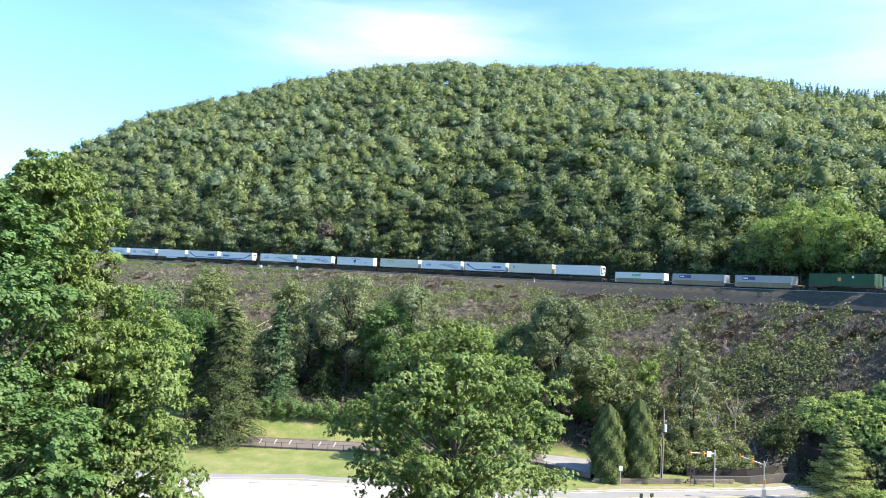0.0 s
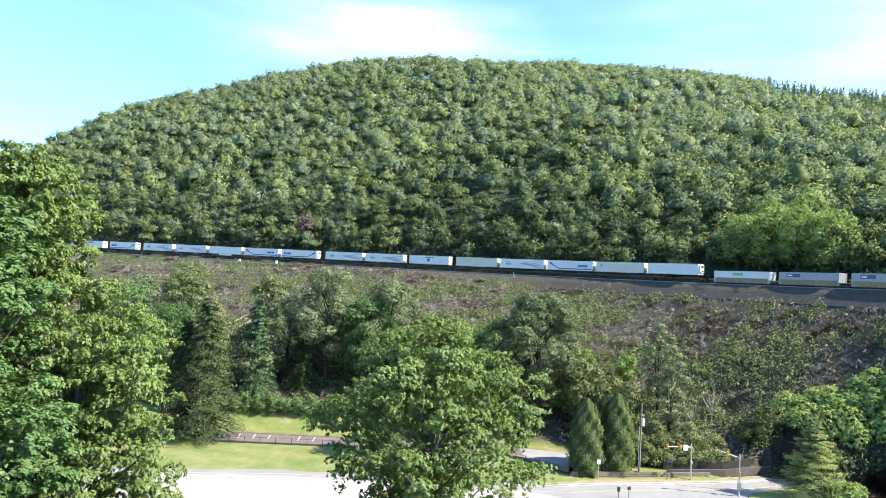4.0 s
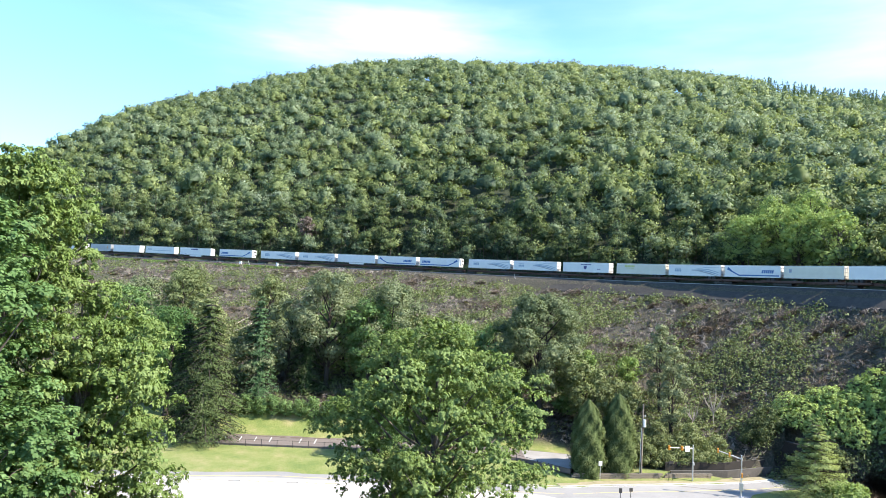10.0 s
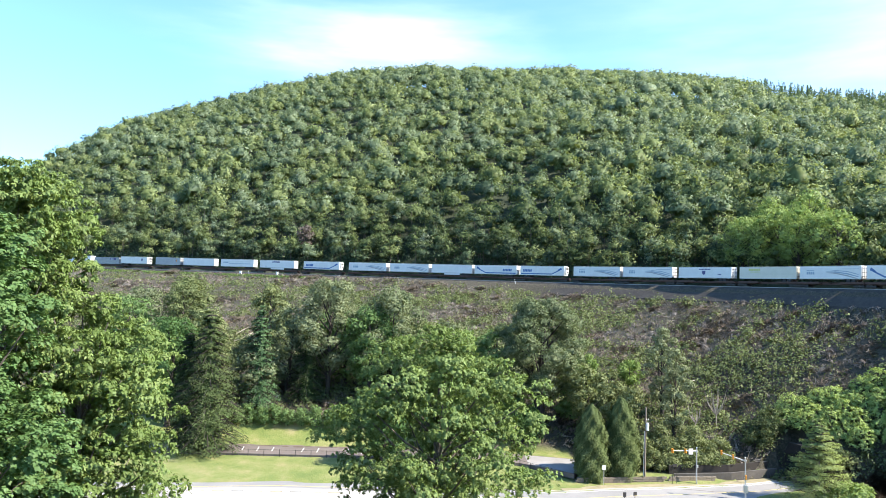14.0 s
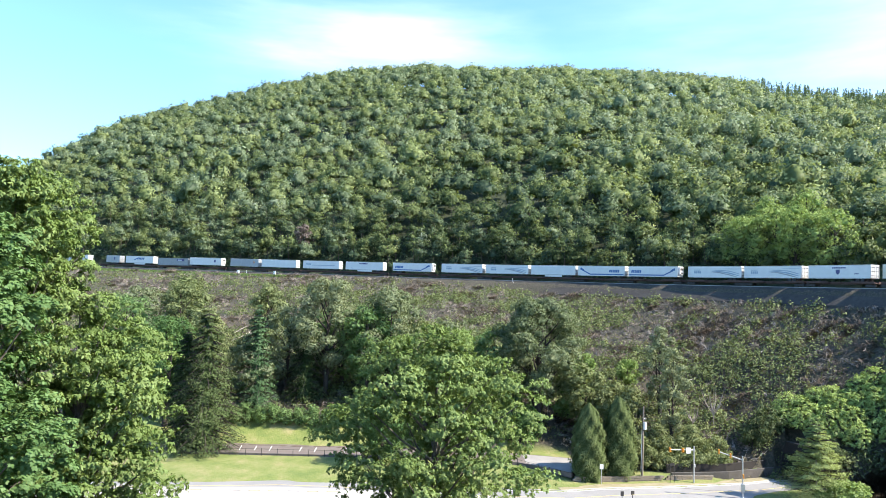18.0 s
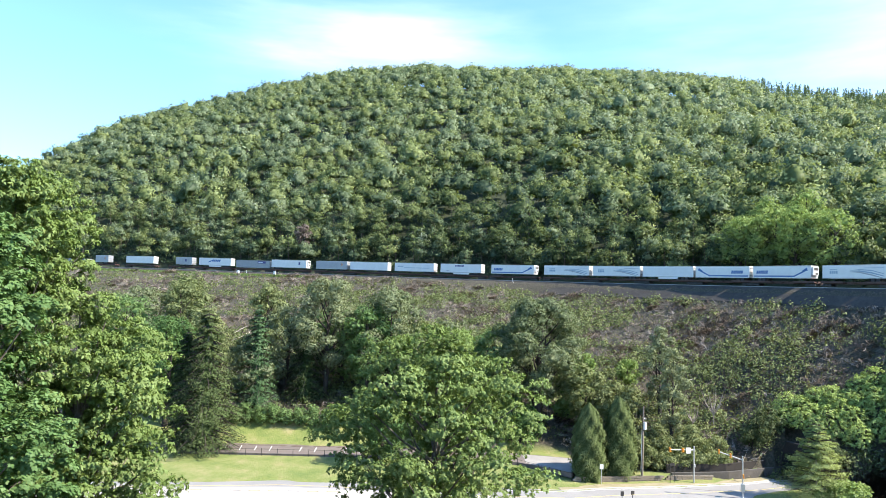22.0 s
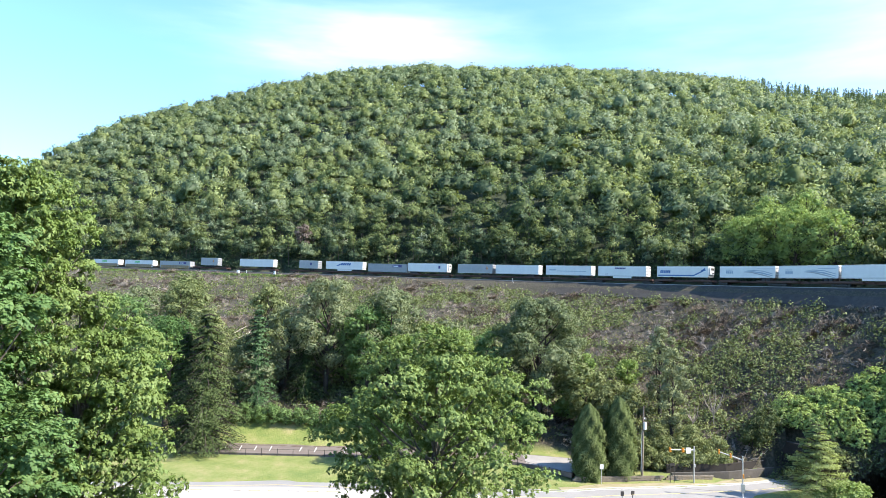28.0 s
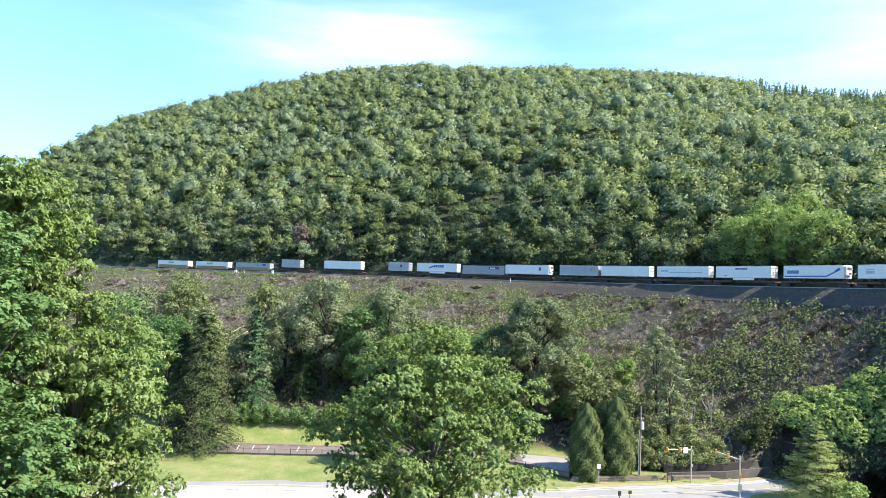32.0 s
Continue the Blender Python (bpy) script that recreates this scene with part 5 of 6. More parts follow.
def dead_tree(x, y, tall, seed):
    """A leafless forked tree."""
    rng = np.random.default_rng(seed)
    root = new("dead_tree")
    root.location = (x, y, height(x, y))
    v, f = rod([(0, 0, 0), (0.1, 0, tall * 0.35)], [0.13, 0.09])
    put("trunk", mesh_of("trunk", v, f, [DEADWOOD], smooth=True), root)
    for i in range(18):
        a = i * 0.9 + rng.uniform(-0.2, 0.2)
        r = tall * rng.uniform(0.12, 0.3)
        s = Vector((0.1, 0, tall * rng.uniform(0.25, 0.36)))
        e = Vector((math.cos(a) * r, math.sin(a) * r, tall * rng.uniform(0.75, 1.0)))
        v, f = rod([s, s.lerp(e, 0.45) + Vector((math.cos(a) * 0.4, math.sin(a) * 0.4, 0)), e], [0.05, 0.03, 0.008], 5)
        put("limb", mesh_of("limb", v, f, [DEADWOOD]), root)
    tagged(root, "bare grey dead tree on the bank", "dead tree")


dead_tree(52.3, 145.0, 7.4, 1)
# a heap of dead brush beside the larch
_rng = np.random.default_rng(77)
_n = 3200
_q = _rng.normal(0, 1, (_n, 2)) * np.array([1.7, 1.9]) + np.array([70.2, 120.6])
_c = np.stack([_q[:, 0], _q[:, 1], land(_q[:, 0], _q[:, 1]) + _rng.random(_n) ** 1.3 * 1.4], axis=1)
_lie = unit(_rng.normal(0, 0.6, (_n, 3)) + np.array([0.5, 0.3, 0.55]))
_o = unit(_rng.normal(0, 0.4, (_n, 3)) + np.array([-0.2, -0.5, 0.7]))
_side = unit(np.cross(_lie, _o)) * _rng.uniform(0.02, 0.05, (_n, 1))
_l = _lie * _rng.uniform(0.4, 1.0, (_n, 1))
_v = np.stack([_c + _side - _l, _c - _side - _l, _c + _l], axis=1).reshape(-1, 3)
put_stuff("brush_heap", mesh_of("brush_heap", _v, np.arange(len(_v)).reshape(-1, 3), [DEAD_BRUSH], tone=np.repeat(_rng.uniform(0.3, 0.9, _n), 3), smooth=True, normals=np.repeat(_o, 3, axis=0)), "heap of grey-brown dead brush by the road", "brushwood")
dead_tree(47.8, 143.5, 5.5, 3)

# a row of shrubs at the top of the lawn bank
for _i in range(10):
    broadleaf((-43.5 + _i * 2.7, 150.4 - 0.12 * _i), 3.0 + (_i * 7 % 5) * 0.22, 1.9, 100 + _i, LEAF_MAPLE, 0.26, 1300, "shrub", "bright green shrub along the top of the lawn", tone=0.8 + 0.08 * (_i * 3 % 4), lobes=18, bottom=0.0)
for _i, (_x, _y, _h) in enumerate(((37.5, 133.6, 3.6), (40.5, 135.4, 4.2), (43.8, 136.4, 3.8), (47.0, 136.8, 3.0), (50.0, 137.4, 2.6), (36.0, 135.0, 5.0), (28.0, 133.0, 4.5), (33.5, 135.0, 5.5),
                                 (45.5, 137.0, 5.0), (40.0, 138.0, 5.0), (40.6, 133.8, 2.2), (43.0, 134.2, 1.9), (45.2, 134.3, 2.4), (47.6, 134.4, 2.0), (50.2, 134.8, 1.8))):
    broadleaf((_x, _y), _h, 2.4, 120 + _i, LEAF_BUSH, 0.3, 1300, "shrub", "leafy green shrub at the foot of the bank", tone=0.6, lobes=18, bottom=0.0)
for _i in range(4):
    broadleaf((8 + _i * 3.1, 147.2 - _i * 0.35), 6.0 + _i % 3, 3.4, 140 + _i, LEAF_MAPLE, 0.36, 2200, "shrub", "dark green thicket behind the lane", tone=0.25, lobes=14, bottom=0.0)
# set to mask the portal from the camera; low tone paints in shade
for _i, (_x, _y, _h) in enumerate(((58.0, 137.2, 4.6), (60.0, 138.6, 4.6), (56.6, 137.4, 3.2), (63.4, 134.2, 5.0), (66.0, 126.8, 4.0), (77.5, 124.5, 3.0))):
    broadleaf((_x, _y), _h, 2.6, 160 + _i, LEAF_BUSH, 0.3, 1300, "shrub", "green shrub beside the tunnel mouth", tone=0.12, lobes=12, bottom=0.0)


# ---- walls, fences and the tunnel mouth ----
def between(a, b):
    """Length and turn from a to b, places on the ground."""
    d = Vector((b[0] - a[0], b[1] - a[1]))
    return d.length, math.degrees(math.atan2(d.y, d.x))


def stone_wall(a, b, base, tall, thick, label):
    """A low wall of rough squared stones under coping slabs."""
    L, turn = between(a, b)
    root = new("stone_wall")
    root.matrix_world = pose(a[0], a[1], base, 0, 0, turn)
    rng = random.Random(3)
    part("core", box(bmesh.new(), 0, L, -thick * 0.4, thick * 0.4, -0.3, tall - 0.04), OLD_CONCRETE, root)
    me = []
    for k in range(4):
        w = 0.55 + 0.12 * k
        bm = box(bmesh.new(), 0, w, -thick / 2, thick / 2, 0, tall / 3 - 0.03, 0.03)
        for v in bm.verts:
            v.co += Vector((rng.uniform(-0.02, 0.02), rng.uniform(-0.03, 0.03), rng.uniform(-0.015, 0.015)))
        m = bpy.data.meshes.new("stone")
        bm.to_mesh(m)
        bm.free()
        m.materials.append(STONE)
        me.append((w, m))
    for row in range(3):
        x = -0.3 * (row % 2)
        while x < L:
            w, m = rng.choice(me)
            ob = put("stone", m, root)
            ob.location = (x, rng.uniform(-0.03, 0.03), row * tall / 3)
            x += w + 0.03
    return tagged(root, label, "wall", kind="structure")


stone_wall((22.6, 125.7), (37.2, 128.1), FLOOR + 0.05, 1.05, 0.45, "low rough stone wall beside the road verge")
stone_wall((38.6, 128.3), (46.2, 129.5), FLOOR + 0.05, 1.05, 0.45, "low rough stone wall beside the road verge")


def concrete_wall(a, b, base, h0, h1, thick, label, mat=None):
    L, turn = between(a, b)
    bm = box(bmesh.new(), 0, L, 0, thick, -0.5, 1.0, 0.03)
    for v in bm.verts:
        if v.co.z > 0:
            v.co.z += -1.0 + h0 + (h1 - h0) * v.co.x / L
    ob = part("retaining_wall", bm, mat or OLD_CONCRETE)
    ob.matrix_world = pose(a[0], a[1], base, 0, 0, turn)
    return tagged(ob, label, "wall", kind="structure")


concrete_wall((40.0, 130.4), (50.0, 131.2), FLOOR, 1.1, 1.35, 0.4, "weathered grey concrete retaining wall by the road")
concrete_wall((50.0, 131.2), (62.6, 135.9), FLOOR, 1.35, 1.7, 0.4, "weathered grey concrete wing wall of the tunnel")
# solid steps built in place of a mesh fence above the wall
concrete_wall((39.5, 131.8), (50.0, 132.5), FLOOR, 2.2, 2.4, 0.3, "dark upper step of the retaining wall", DARK_STEP)
concrete_wall((50.0, 132.5), (62.4, 137.1), FLOOR, 2.4, 2.8, 0.3, "dark upper step of the wing wall", DARK_STEP)


def fence(a, b, za, zb, tall, gap, rails, label):
    L, turn = between(a, b)
    n = max(2, round(L / gap))
    root = new("fence")
    root.matrix_world = pose(a[0], a[1], za, 0, 0, turn)
    rise = zb - za
    bm = box(bmesh.new(), -0.04, 0.04, -0.04, 0.04, -0.2, tall, 0.01)
    m = bpy.data.meshes.new("post")
    bm.to_mesh(m)
    bm.free()
    m.materials.append(IRON)
    for i in range(n + 1):
        put("post", m, root).location = (L * i / n, 0, rise * i / n)
    for k in range(rails):
        h = tall * (0.95 - 0.8 * k / max(1, rails - 1)) if rails > 1 else tall * 0.9
        part("fence_rail", tube(bmesh.new(), (0, 0, h), (L, 0, h + rise), 0.022, n=6), IRON, root)
    return tagged(root, label, "fence")


fence((-62, 133.9), (-45, 134.9), FLOOR + 1.1, FLOOR + 1.15, 1.25, 2.75, 1, "dark iron fence along the car park lane")
fence((-45, 134.9), (-20, 135.2), FLOOR + 1.15, FLOOR + 1.2, 1.25, 2.75, 1, "dark iron fence along the car park lane")
fence((-20, 135.2), (0, 134.9), FLOOR + 1.2, FLOOR + 1.2, 1.25, 2.75, 1, "dark iron fence along the car park lane")
fence((0, 134.9), (14, 133.3), FLOOR + 1.2, FLOOR + 1.0, 1.25, 2.75, 1, "dark iron fence along the car park lane")
fence((14, 133.3), (22.2, 126.1), FLOOR + 1.0, FLOOR + 0.5, 1.1, 2.4, 2, "dark pipe railing at the end of the lane")


def tunnel():
    """Concrete portal with an arched opening, and the vault behind it."""
    root = new("tunnel")
    turn = math.degrees(math.atan2(TUNNEL[3], TUNNEL[2]))
    root.matrix_world = pose(TUNNEL[0], TUNNEL[1], FLOOR, 0, 0, turn)
    arch = [(-3.6, 0.0)] + [(-3.6 * math.cos(math.pi * i / 12), 2.6 + 2.6 * math.sin(math.pi * i / 12)) for i in range(13)] + [(3.6, 0.0)]
    wall = [(-5.2, 0.0), (-5.2, 4.4), (-4.2, 5.9), (4.2, 5.9), (5.2, 4.4), (5.2, 0.0)]
    bm = bmesh.new()
    ring = arch + wall[::-1]
    f = bm.faces.new([bm.verts.new((-0.5, y, z)) for y, z in ring])
    r = bmesh.ops.extrude_face_region(bm, geom=[f])
    bmesh.ops.translate(bm, verts=[v for v in r["geom"] if isinstance(v, bmesh.types.BMVert)], vec=(0.6, 0, 0))
    bmesh.ops.recalc_face_normals(bm, faces=bm.faces)
    part("portal", bm, PORTAL_SHADE, root, "concrete tunnel portal darkened for its shade")
    part("coping", box(bmesh.new(), -0.65, 0.2, -4.3, 4.3, 5.9, 6.15, 0.04), PORTAL_SHADE, root)
    bm = bmesh.new()
    lo = [[bm.verts.new((x, y * 1.01, z)) for y, z in arch] for x in (0.0, 30.0)]
    for i in range(len(arch) - 1):
        bm.faces.new((lo[0][i], lo[0][i + 1], lo[1][i + 1], lo[1][i]))
    bm.faces.new(lo[1])
    hi = [[bm.verts.new((x, y * 1.12, z * 1.1)) for y, z in arch] for x in (0.0, 30.2)]
    for i in range(len(arch) - 1):
        bm.faces.new((hi[0][i + 1], hi[0][i], hi[1][i], hi[1][i + 1]))
    part("vault", bm, OLD_CONCRETE, root, "dark concrete vault")
    part("roadway", box(bmesh.new(), 0.3, 30, -3.5, 3.5, -0.2, 0.02), OLD_ASPHALT, root)
    return tagged(root, "dark road tunnel under the railway bank", "tunnel", kind="structure")


tunnel()


# ---- poles, signals and signs ----
def signal_head(parent, x, z, y=0.0, scale=1.0):
    """An amber three-light signal head with hoods, hung at (x, y, z)."""
    h = part("signal_head", box(bmesh.new(), -0.19 * scale, 0.19 * scale, -0.14, 0.14, -0.55 * scale, 0.55 * scale, 0.03), AMBER, parent, "amber three-light signal head")
    h.location = (x, y, z)
    for k, m in ((0.34, LENS_RED), (0.0, LENS_DARK), (-0.34, LENS_DARK)):
        part("lens", tube(bmesh.new(), (0, -0.14, k * scale), (0, -0.17, k * scale), 0.13 * scale, n=14), m, h)
        part("hood", tube(bmesh.new(), (0, -0.15, (k + 0.02) * scale), (0, -0.36, (k + 0.04) * scale), 0.155 * scale, 0.15 * scale, 12), AMBER, h)
    return h


def traffic_signal(place, tall, turn, arm, rise, heads, plate, walk_box, label):
    root = new("traffic_signal")
    root.matrix_world = pose(*place, FLOOR + 0.02, 0, 0, turn)
    part("base_plate", tube(bmesh.new(), (0, 0, 0), (0, 0, 0.12), 0.28, n=12), GALVANISED, root)
    part("mast", tube(bmesh.new(), (0, 0, 0.1), (0, 0, tall), 0.13, 0.09, 12), GALVANISED, root, "grey steel mast")
    part("mast_cap", tube(bmesh.new(), (0, 0, tall), (0, 0, tall + 0.06), 0.11, 0.05, 12), GALVANISED, root)
    part("mast_arm", tube(bmesh.new(), (0, 0, tall - 0.55), (-arm, 0, tall - 0.55 + rise), 0.1, 0.055, 10), GALVANISED, root, "grey steel arm")
    part("bracket", tube(bmesh.new(), (0, 0, tall - 0.75), (0, 0, tall - 0.35), 0.17, n=12), GALVANISED, root)
    for k in heads:
        signal_head(root, -arm * k, tall - 0.55 + rise * k, -0.16, 0.65)
    if plate:
        part("sign_plate", box(bmesh.new(), -plate - 0.4, -plate + 0.4, -0.2, -0.16, tall - 1.05, tall - 0.1, 0.01), PLATE, root, "white rectangular sign")
    part("control_box", box(bmesh.new(), -0.17, 0.17, -0.3, -0.1, tall * 0.46, tall * 0.46 + 0.45, 0.02), GALVANISED, root)
    if walk_box:
        signal_head(root, 0.05, 3.4, -0.3, 0.6)
        part("cabinet", box(bmesh.new(), -0.3, 0.3, -0.35, 0.1, 1.0, 2.2, 0.03), GALVANISED, root, "grey metal cabinet")
        part("push_button", box(bmesh.new(), 0.15, 0.32, -0.2, 0.05, 0.95, 1.3, 0.02), IRON, root)
    return tagged(root, label, "traffic light")


traffic_signal((42.8, 127.5), 6.1, 12, 4.6, 0.15, (0.98, 0.47), 1.15, False, "grey mast-arm traffic signal with amber heads")
traffic_signal((47.5, 118.9), 6.4, -14, 3.6, 1.05, (0.98, 0.5), 0, True, "grey roadside traffic signal with a slanting arm")


def utility_pole():
    root = new("utility_pole")
    root.location = (34.8, 129.9, FLOOR + 0.4)
    part("pole", tube(bmesh.new(), (0, 0, -0.3), (0.15, 0, 11.8), 0.2, 0.12, 12), POLE_WOOD, root, "weathered brown wooden pole")
    part("transformer", tube(bmesh.new(), (0.32, -0.28, 8.0), (0.32, -0.28, 9.2), 0.27, n=14), PLATE, root, "white can transformer")
    part("transformer_lid", tube(bmesh.new(), (0.32, -0.28, 9.2), (0.32, -0.28, 9.3), 0.28, 0.1, 14), GALVANISED, root)
    part("crossarm", box(bmesh.new(), 0.0, 0.6, -0.06, 0.06, 9.6, 9.72, 0.01), POLE_WOOD, root)
    for x in (0.3, 0.55):
        part("insulator", tube(bmesh.new(), (x, 0, 9.72), (x, 0, 9.95), 0.05, 0.03, 8), PLATE, root)
    part("conduit", tube(bmesh.new(), (-0.22, -0.05, 0), (-0.1, -0.05, 7.8), 0.05, n=8), PLATE, root, "pale cable pipe")
    tagged(root, "weathered wooden utility pole with a white transformer", "pole")


utility_pole()


def post_sign(place, tall, w, h, mat, label, turn=0, posts=1):
    root = new("road_sign")
    root.matrix_world = pose(*place, FLOOR + 0.1, 0, 0, turn)
    for i in range(posts):
        x = 0 if posts == 1 else (i - 0.5) * w * 0.9
        part("post", box(bmesh.new(), x - 0.04, x + 0.04, -0.03, 0.03, 0, tall), GALVANISED if mat is PLATE else IRON, root)
    part("sign_plate", box(bmesh.new(), -w / 2, w / 2, -0.06, -0.03, tall - h, tall, 0.01), mat, root)
    tagged(root, label, "sign")


post_sign((26.9, 125.2), 3.2, 0.6, 0.75, PLATE, "small white sign on a thin post")
post_sign((39.1, 127.2), 3.3, 0.8, 0.5, IRON, "dark two-post sign seen from behind", 10, 2)
post_sign((27.7, 114.4), 1.6, 0.5, 0.7, IRON, "dark road sign seen from behind", 5)
post_sign((29.3, 114.6), 1.65, 0.6, 0.55, IRON, "dark pointed road sign seen from behind", 20)
for _i in range(9):
    bm = box(bmesh.new(), -0.9, 0.9, -0.09, 0.09, 0, 0.16, 0.04)
    ob = part("wheel_stop", bm, CREAM_PAINT if _i % 3 else CONCRETE)
    ob.matrix_world = pose(-39 + _i * 2.9, 115.0 + _i * 0.12, FLOOR + 0.036, 0, 0, 2)
    tagged(ob, "low painted concrete wheel stop on the forecourt", "wheel stop", "wheel stops on the forecourt")


def trackside_box(s, side, w, h, label, leg=0.15):
    x, y, z, a = on_track(s, side)
    root = new("relay_cabinet")
    root.matrix_world = pose(x, y, z - 0.75, 0, 0, 90 - math.degrees(a))
    part("plinth", box(bmesh.new(), -w * 0.55, w * 0.55, -w * 0.4, w * 0.4, -0.6, leg), CONCRETE, root)
    part("case", box(bmesh.new(), -w / 2, w / 2, -w * 0.35, w * 0.35, leg, leg + h, 0.04), PLATE, root, "white sheet-metal case")
    part("case_roof", box(bmesh.new(), -w * 0.54, w * 0.54, -w * 0.4, w * 0.4, leg + h, leg + h + 0.08, 0.02), GALVANISED, root)
    part("door_handle", box(bmesh.new(), w * 0.3, w * 0.36, -w * 0.35 - 0.05, -w * 0.35, leg + h * 0.45, leg + h * 0.6), IRON, root)
    tagged(root, label, "cabinet")


trackside_box(-141.4, 4.9, 0.9, 0.8, "small white signal cabinet beside the track")
trackside_box(-123.8, 5.2, 0.8, 1.05, "upright white signal cabinet beside the track")
for _s in (-137.2, -23.5):
    _x, _y, _z, _a = on_track(_s, 4.9)
    ob = part("marker_stake", tube(bmesh.new(), (0, 0, -0.4), (-0.25, 0, 1.0), 0.06, n=6), PLATE)
    ob.location = (_x, _y, _z - 0.5)
    tagged(ob, "white marker stake leaning beside the track", "stake", "stakes beside the track")


# ---- the train ----
SPEED = 9.98
TRAILER_RISE = 0.36  # the trailers stand on the platforms of their flat cars


def car_pose(c, rise=0.0):
    """Pose at c metres along the track: x forward, y to the hill's side, z up, on the rails' level."""
    s = c - 0.0001 * (min(c, 80) + 40) ** 2
    x, y, z, a = on_track(s)
    return Matrix.LocRotScale((x, y, z + rise), Euler((0, -math.atan(GRADE), math.pi / 2 - a)), None)


def paint(name, dark, light, rough=0.4):
    return surface(name, dark, light, 0.5, rough, fine=9, bump=0.03)


WHITE = paint("trailer_white", (0.58, 0.57, 0.55), (0.69, 0.68, 0.66))
CREAM = paint("trailer_cream", (0.52, 0.48, 0.39), (0.62, 0.58, 0.48))
SILVER = paint("trailer_grey", (0.25, 0.26, 0.27), (0.34, 0.35, 0.36))
GREY_BOX = paint("container_grey", (0.2, 0.21, 0.22), (0.3, 0.31, 0.32))
GREEN_BOX = paint("container_green", (0.012, 0.055, 0.022), (0.026, 0.09, 0.04), 0.75)
TAN_BOX = paint("container_tan", (0.45, 0.4, 0.33), (0.58, 0.53, 0.45))
BLUE = paint("lettering_blue", (0.02, 0.09, 0.25), (0.04, 0.13, 0.33))
NAVY = paint("sign_navy", (0.03, 0.03, 0.14), (0.06, 0.06, 0.2))
STEEL_BLUE = paint("lettering_steel", (0.2, 0.27, 0.34), (0.3, 0.37, 0.44))
OLIVE = paint("lettering_olive", (0.4, 0.42, 0.1), (0.5, 0.5, 0.16))
LEAF_GREEN = paint("lettering_green", (0.08, 0.4, 0.12), (0.12, 0.5, 0.18))
ORANGE = paint("lettering_orange", (0.6, 0.2, 0.03), (0.7, 0.28, 0.06))
RUST = surface("car_rust_brown", (0.045, 0.024, 0.018), (0.11, 0.055, 0.04), 0.8, 0.75, bump=0.2)
WELL_TAN = surface("well_car_tan", (0.2, 0.135, 0.07), (0.33, 0.245, 0.145), 0.6, 0.7, bump=0.15)
RUBBER = surface("tyre_rubber", (0.015, 0.015, 0.015), (0.04, 0.04, 0.04), 3.0, 0.85)
UNDER = surface("underframe_dark", (0.03, 0.028, 0.027), (0.08, 0.075, 0.07), 1.0, 0.8)
CHROME = surface("lock_bar_steel", (0.3, 0.3, 0.3), (0.45, 0.45, 0.45), 2.0, 0.4, 0.8)

ROWS = []  # things that roll, with their place in the train
MESHES = {}


def shared(key, mat, make):
    """A mesh built once and used by all alike parts."""
    if key not in MESHES:
        bm = make()
        me = bpy.data.meshes.new(key.split(":")[0])
        bm.to_mesh(me)
        bm.free()
        me.materials.append(mat)
        MESHES[key] = me
    return MESHES[key]


def add(root, name, key, mat, make, at=(0, 0, 0), label=""):
    ob = put(name, shared(key, mat, make), root, label)
    ob.location = at
    return ob


def wheel_mesh(r, w):
    bm = tube(bmesh.new(), (0, -w / 2, 0), (0, w / 2, 0), r, n=18)
    bmesh.ops.bevel(bm, geom=[e for e in bm.edges if e.is_manifold and e.calc_face_angle(0) > 1], offset=r * 0.1, segments=1, affect="EDGES")
    return bm


def truck(root, x):
    """A two-axle rail bogie."""
    t = add(root, "bogie", "bogie", UNDER, lambda: box(box(box(bmesh.new(), -1.3, 1.3, -1.05, -0.9, 0.3, 0.62, 0.04), -1.3, 1.3, 0.9, 1.05, 0.3, 0.62, 0.04), -0.25, 0.25, -1.0, 1.0, 0.4, 0.75), (x, 0, 0))
    for dx in (-0.88, 0.88):
        add(t, "axle", "axle", UNDER, lambda: tube(bmesh.new(), (0, -0.95, 0.42), (0, 0.95, 0.42), 0.08, n=10), (dx, 0, 0))
        for sy in (-0.76, 0.76):
            add(t, "wheel", "rail_wheel", UNDER, lambda: wheel_mesh(0.42, 0.13), (dx, sy, 0.42))


def coupling(root, x):
    add(root, "coupler", "coupler", RUST, lambda: box(box(bmesh.new(), -0.7, 0.7, -0.14, 0.14, 0.72, 0.95, 0.03), 0.45, 0.8, -0.24, 0.24, 0.66, 1.0, 0.05), (x, 0, 0))


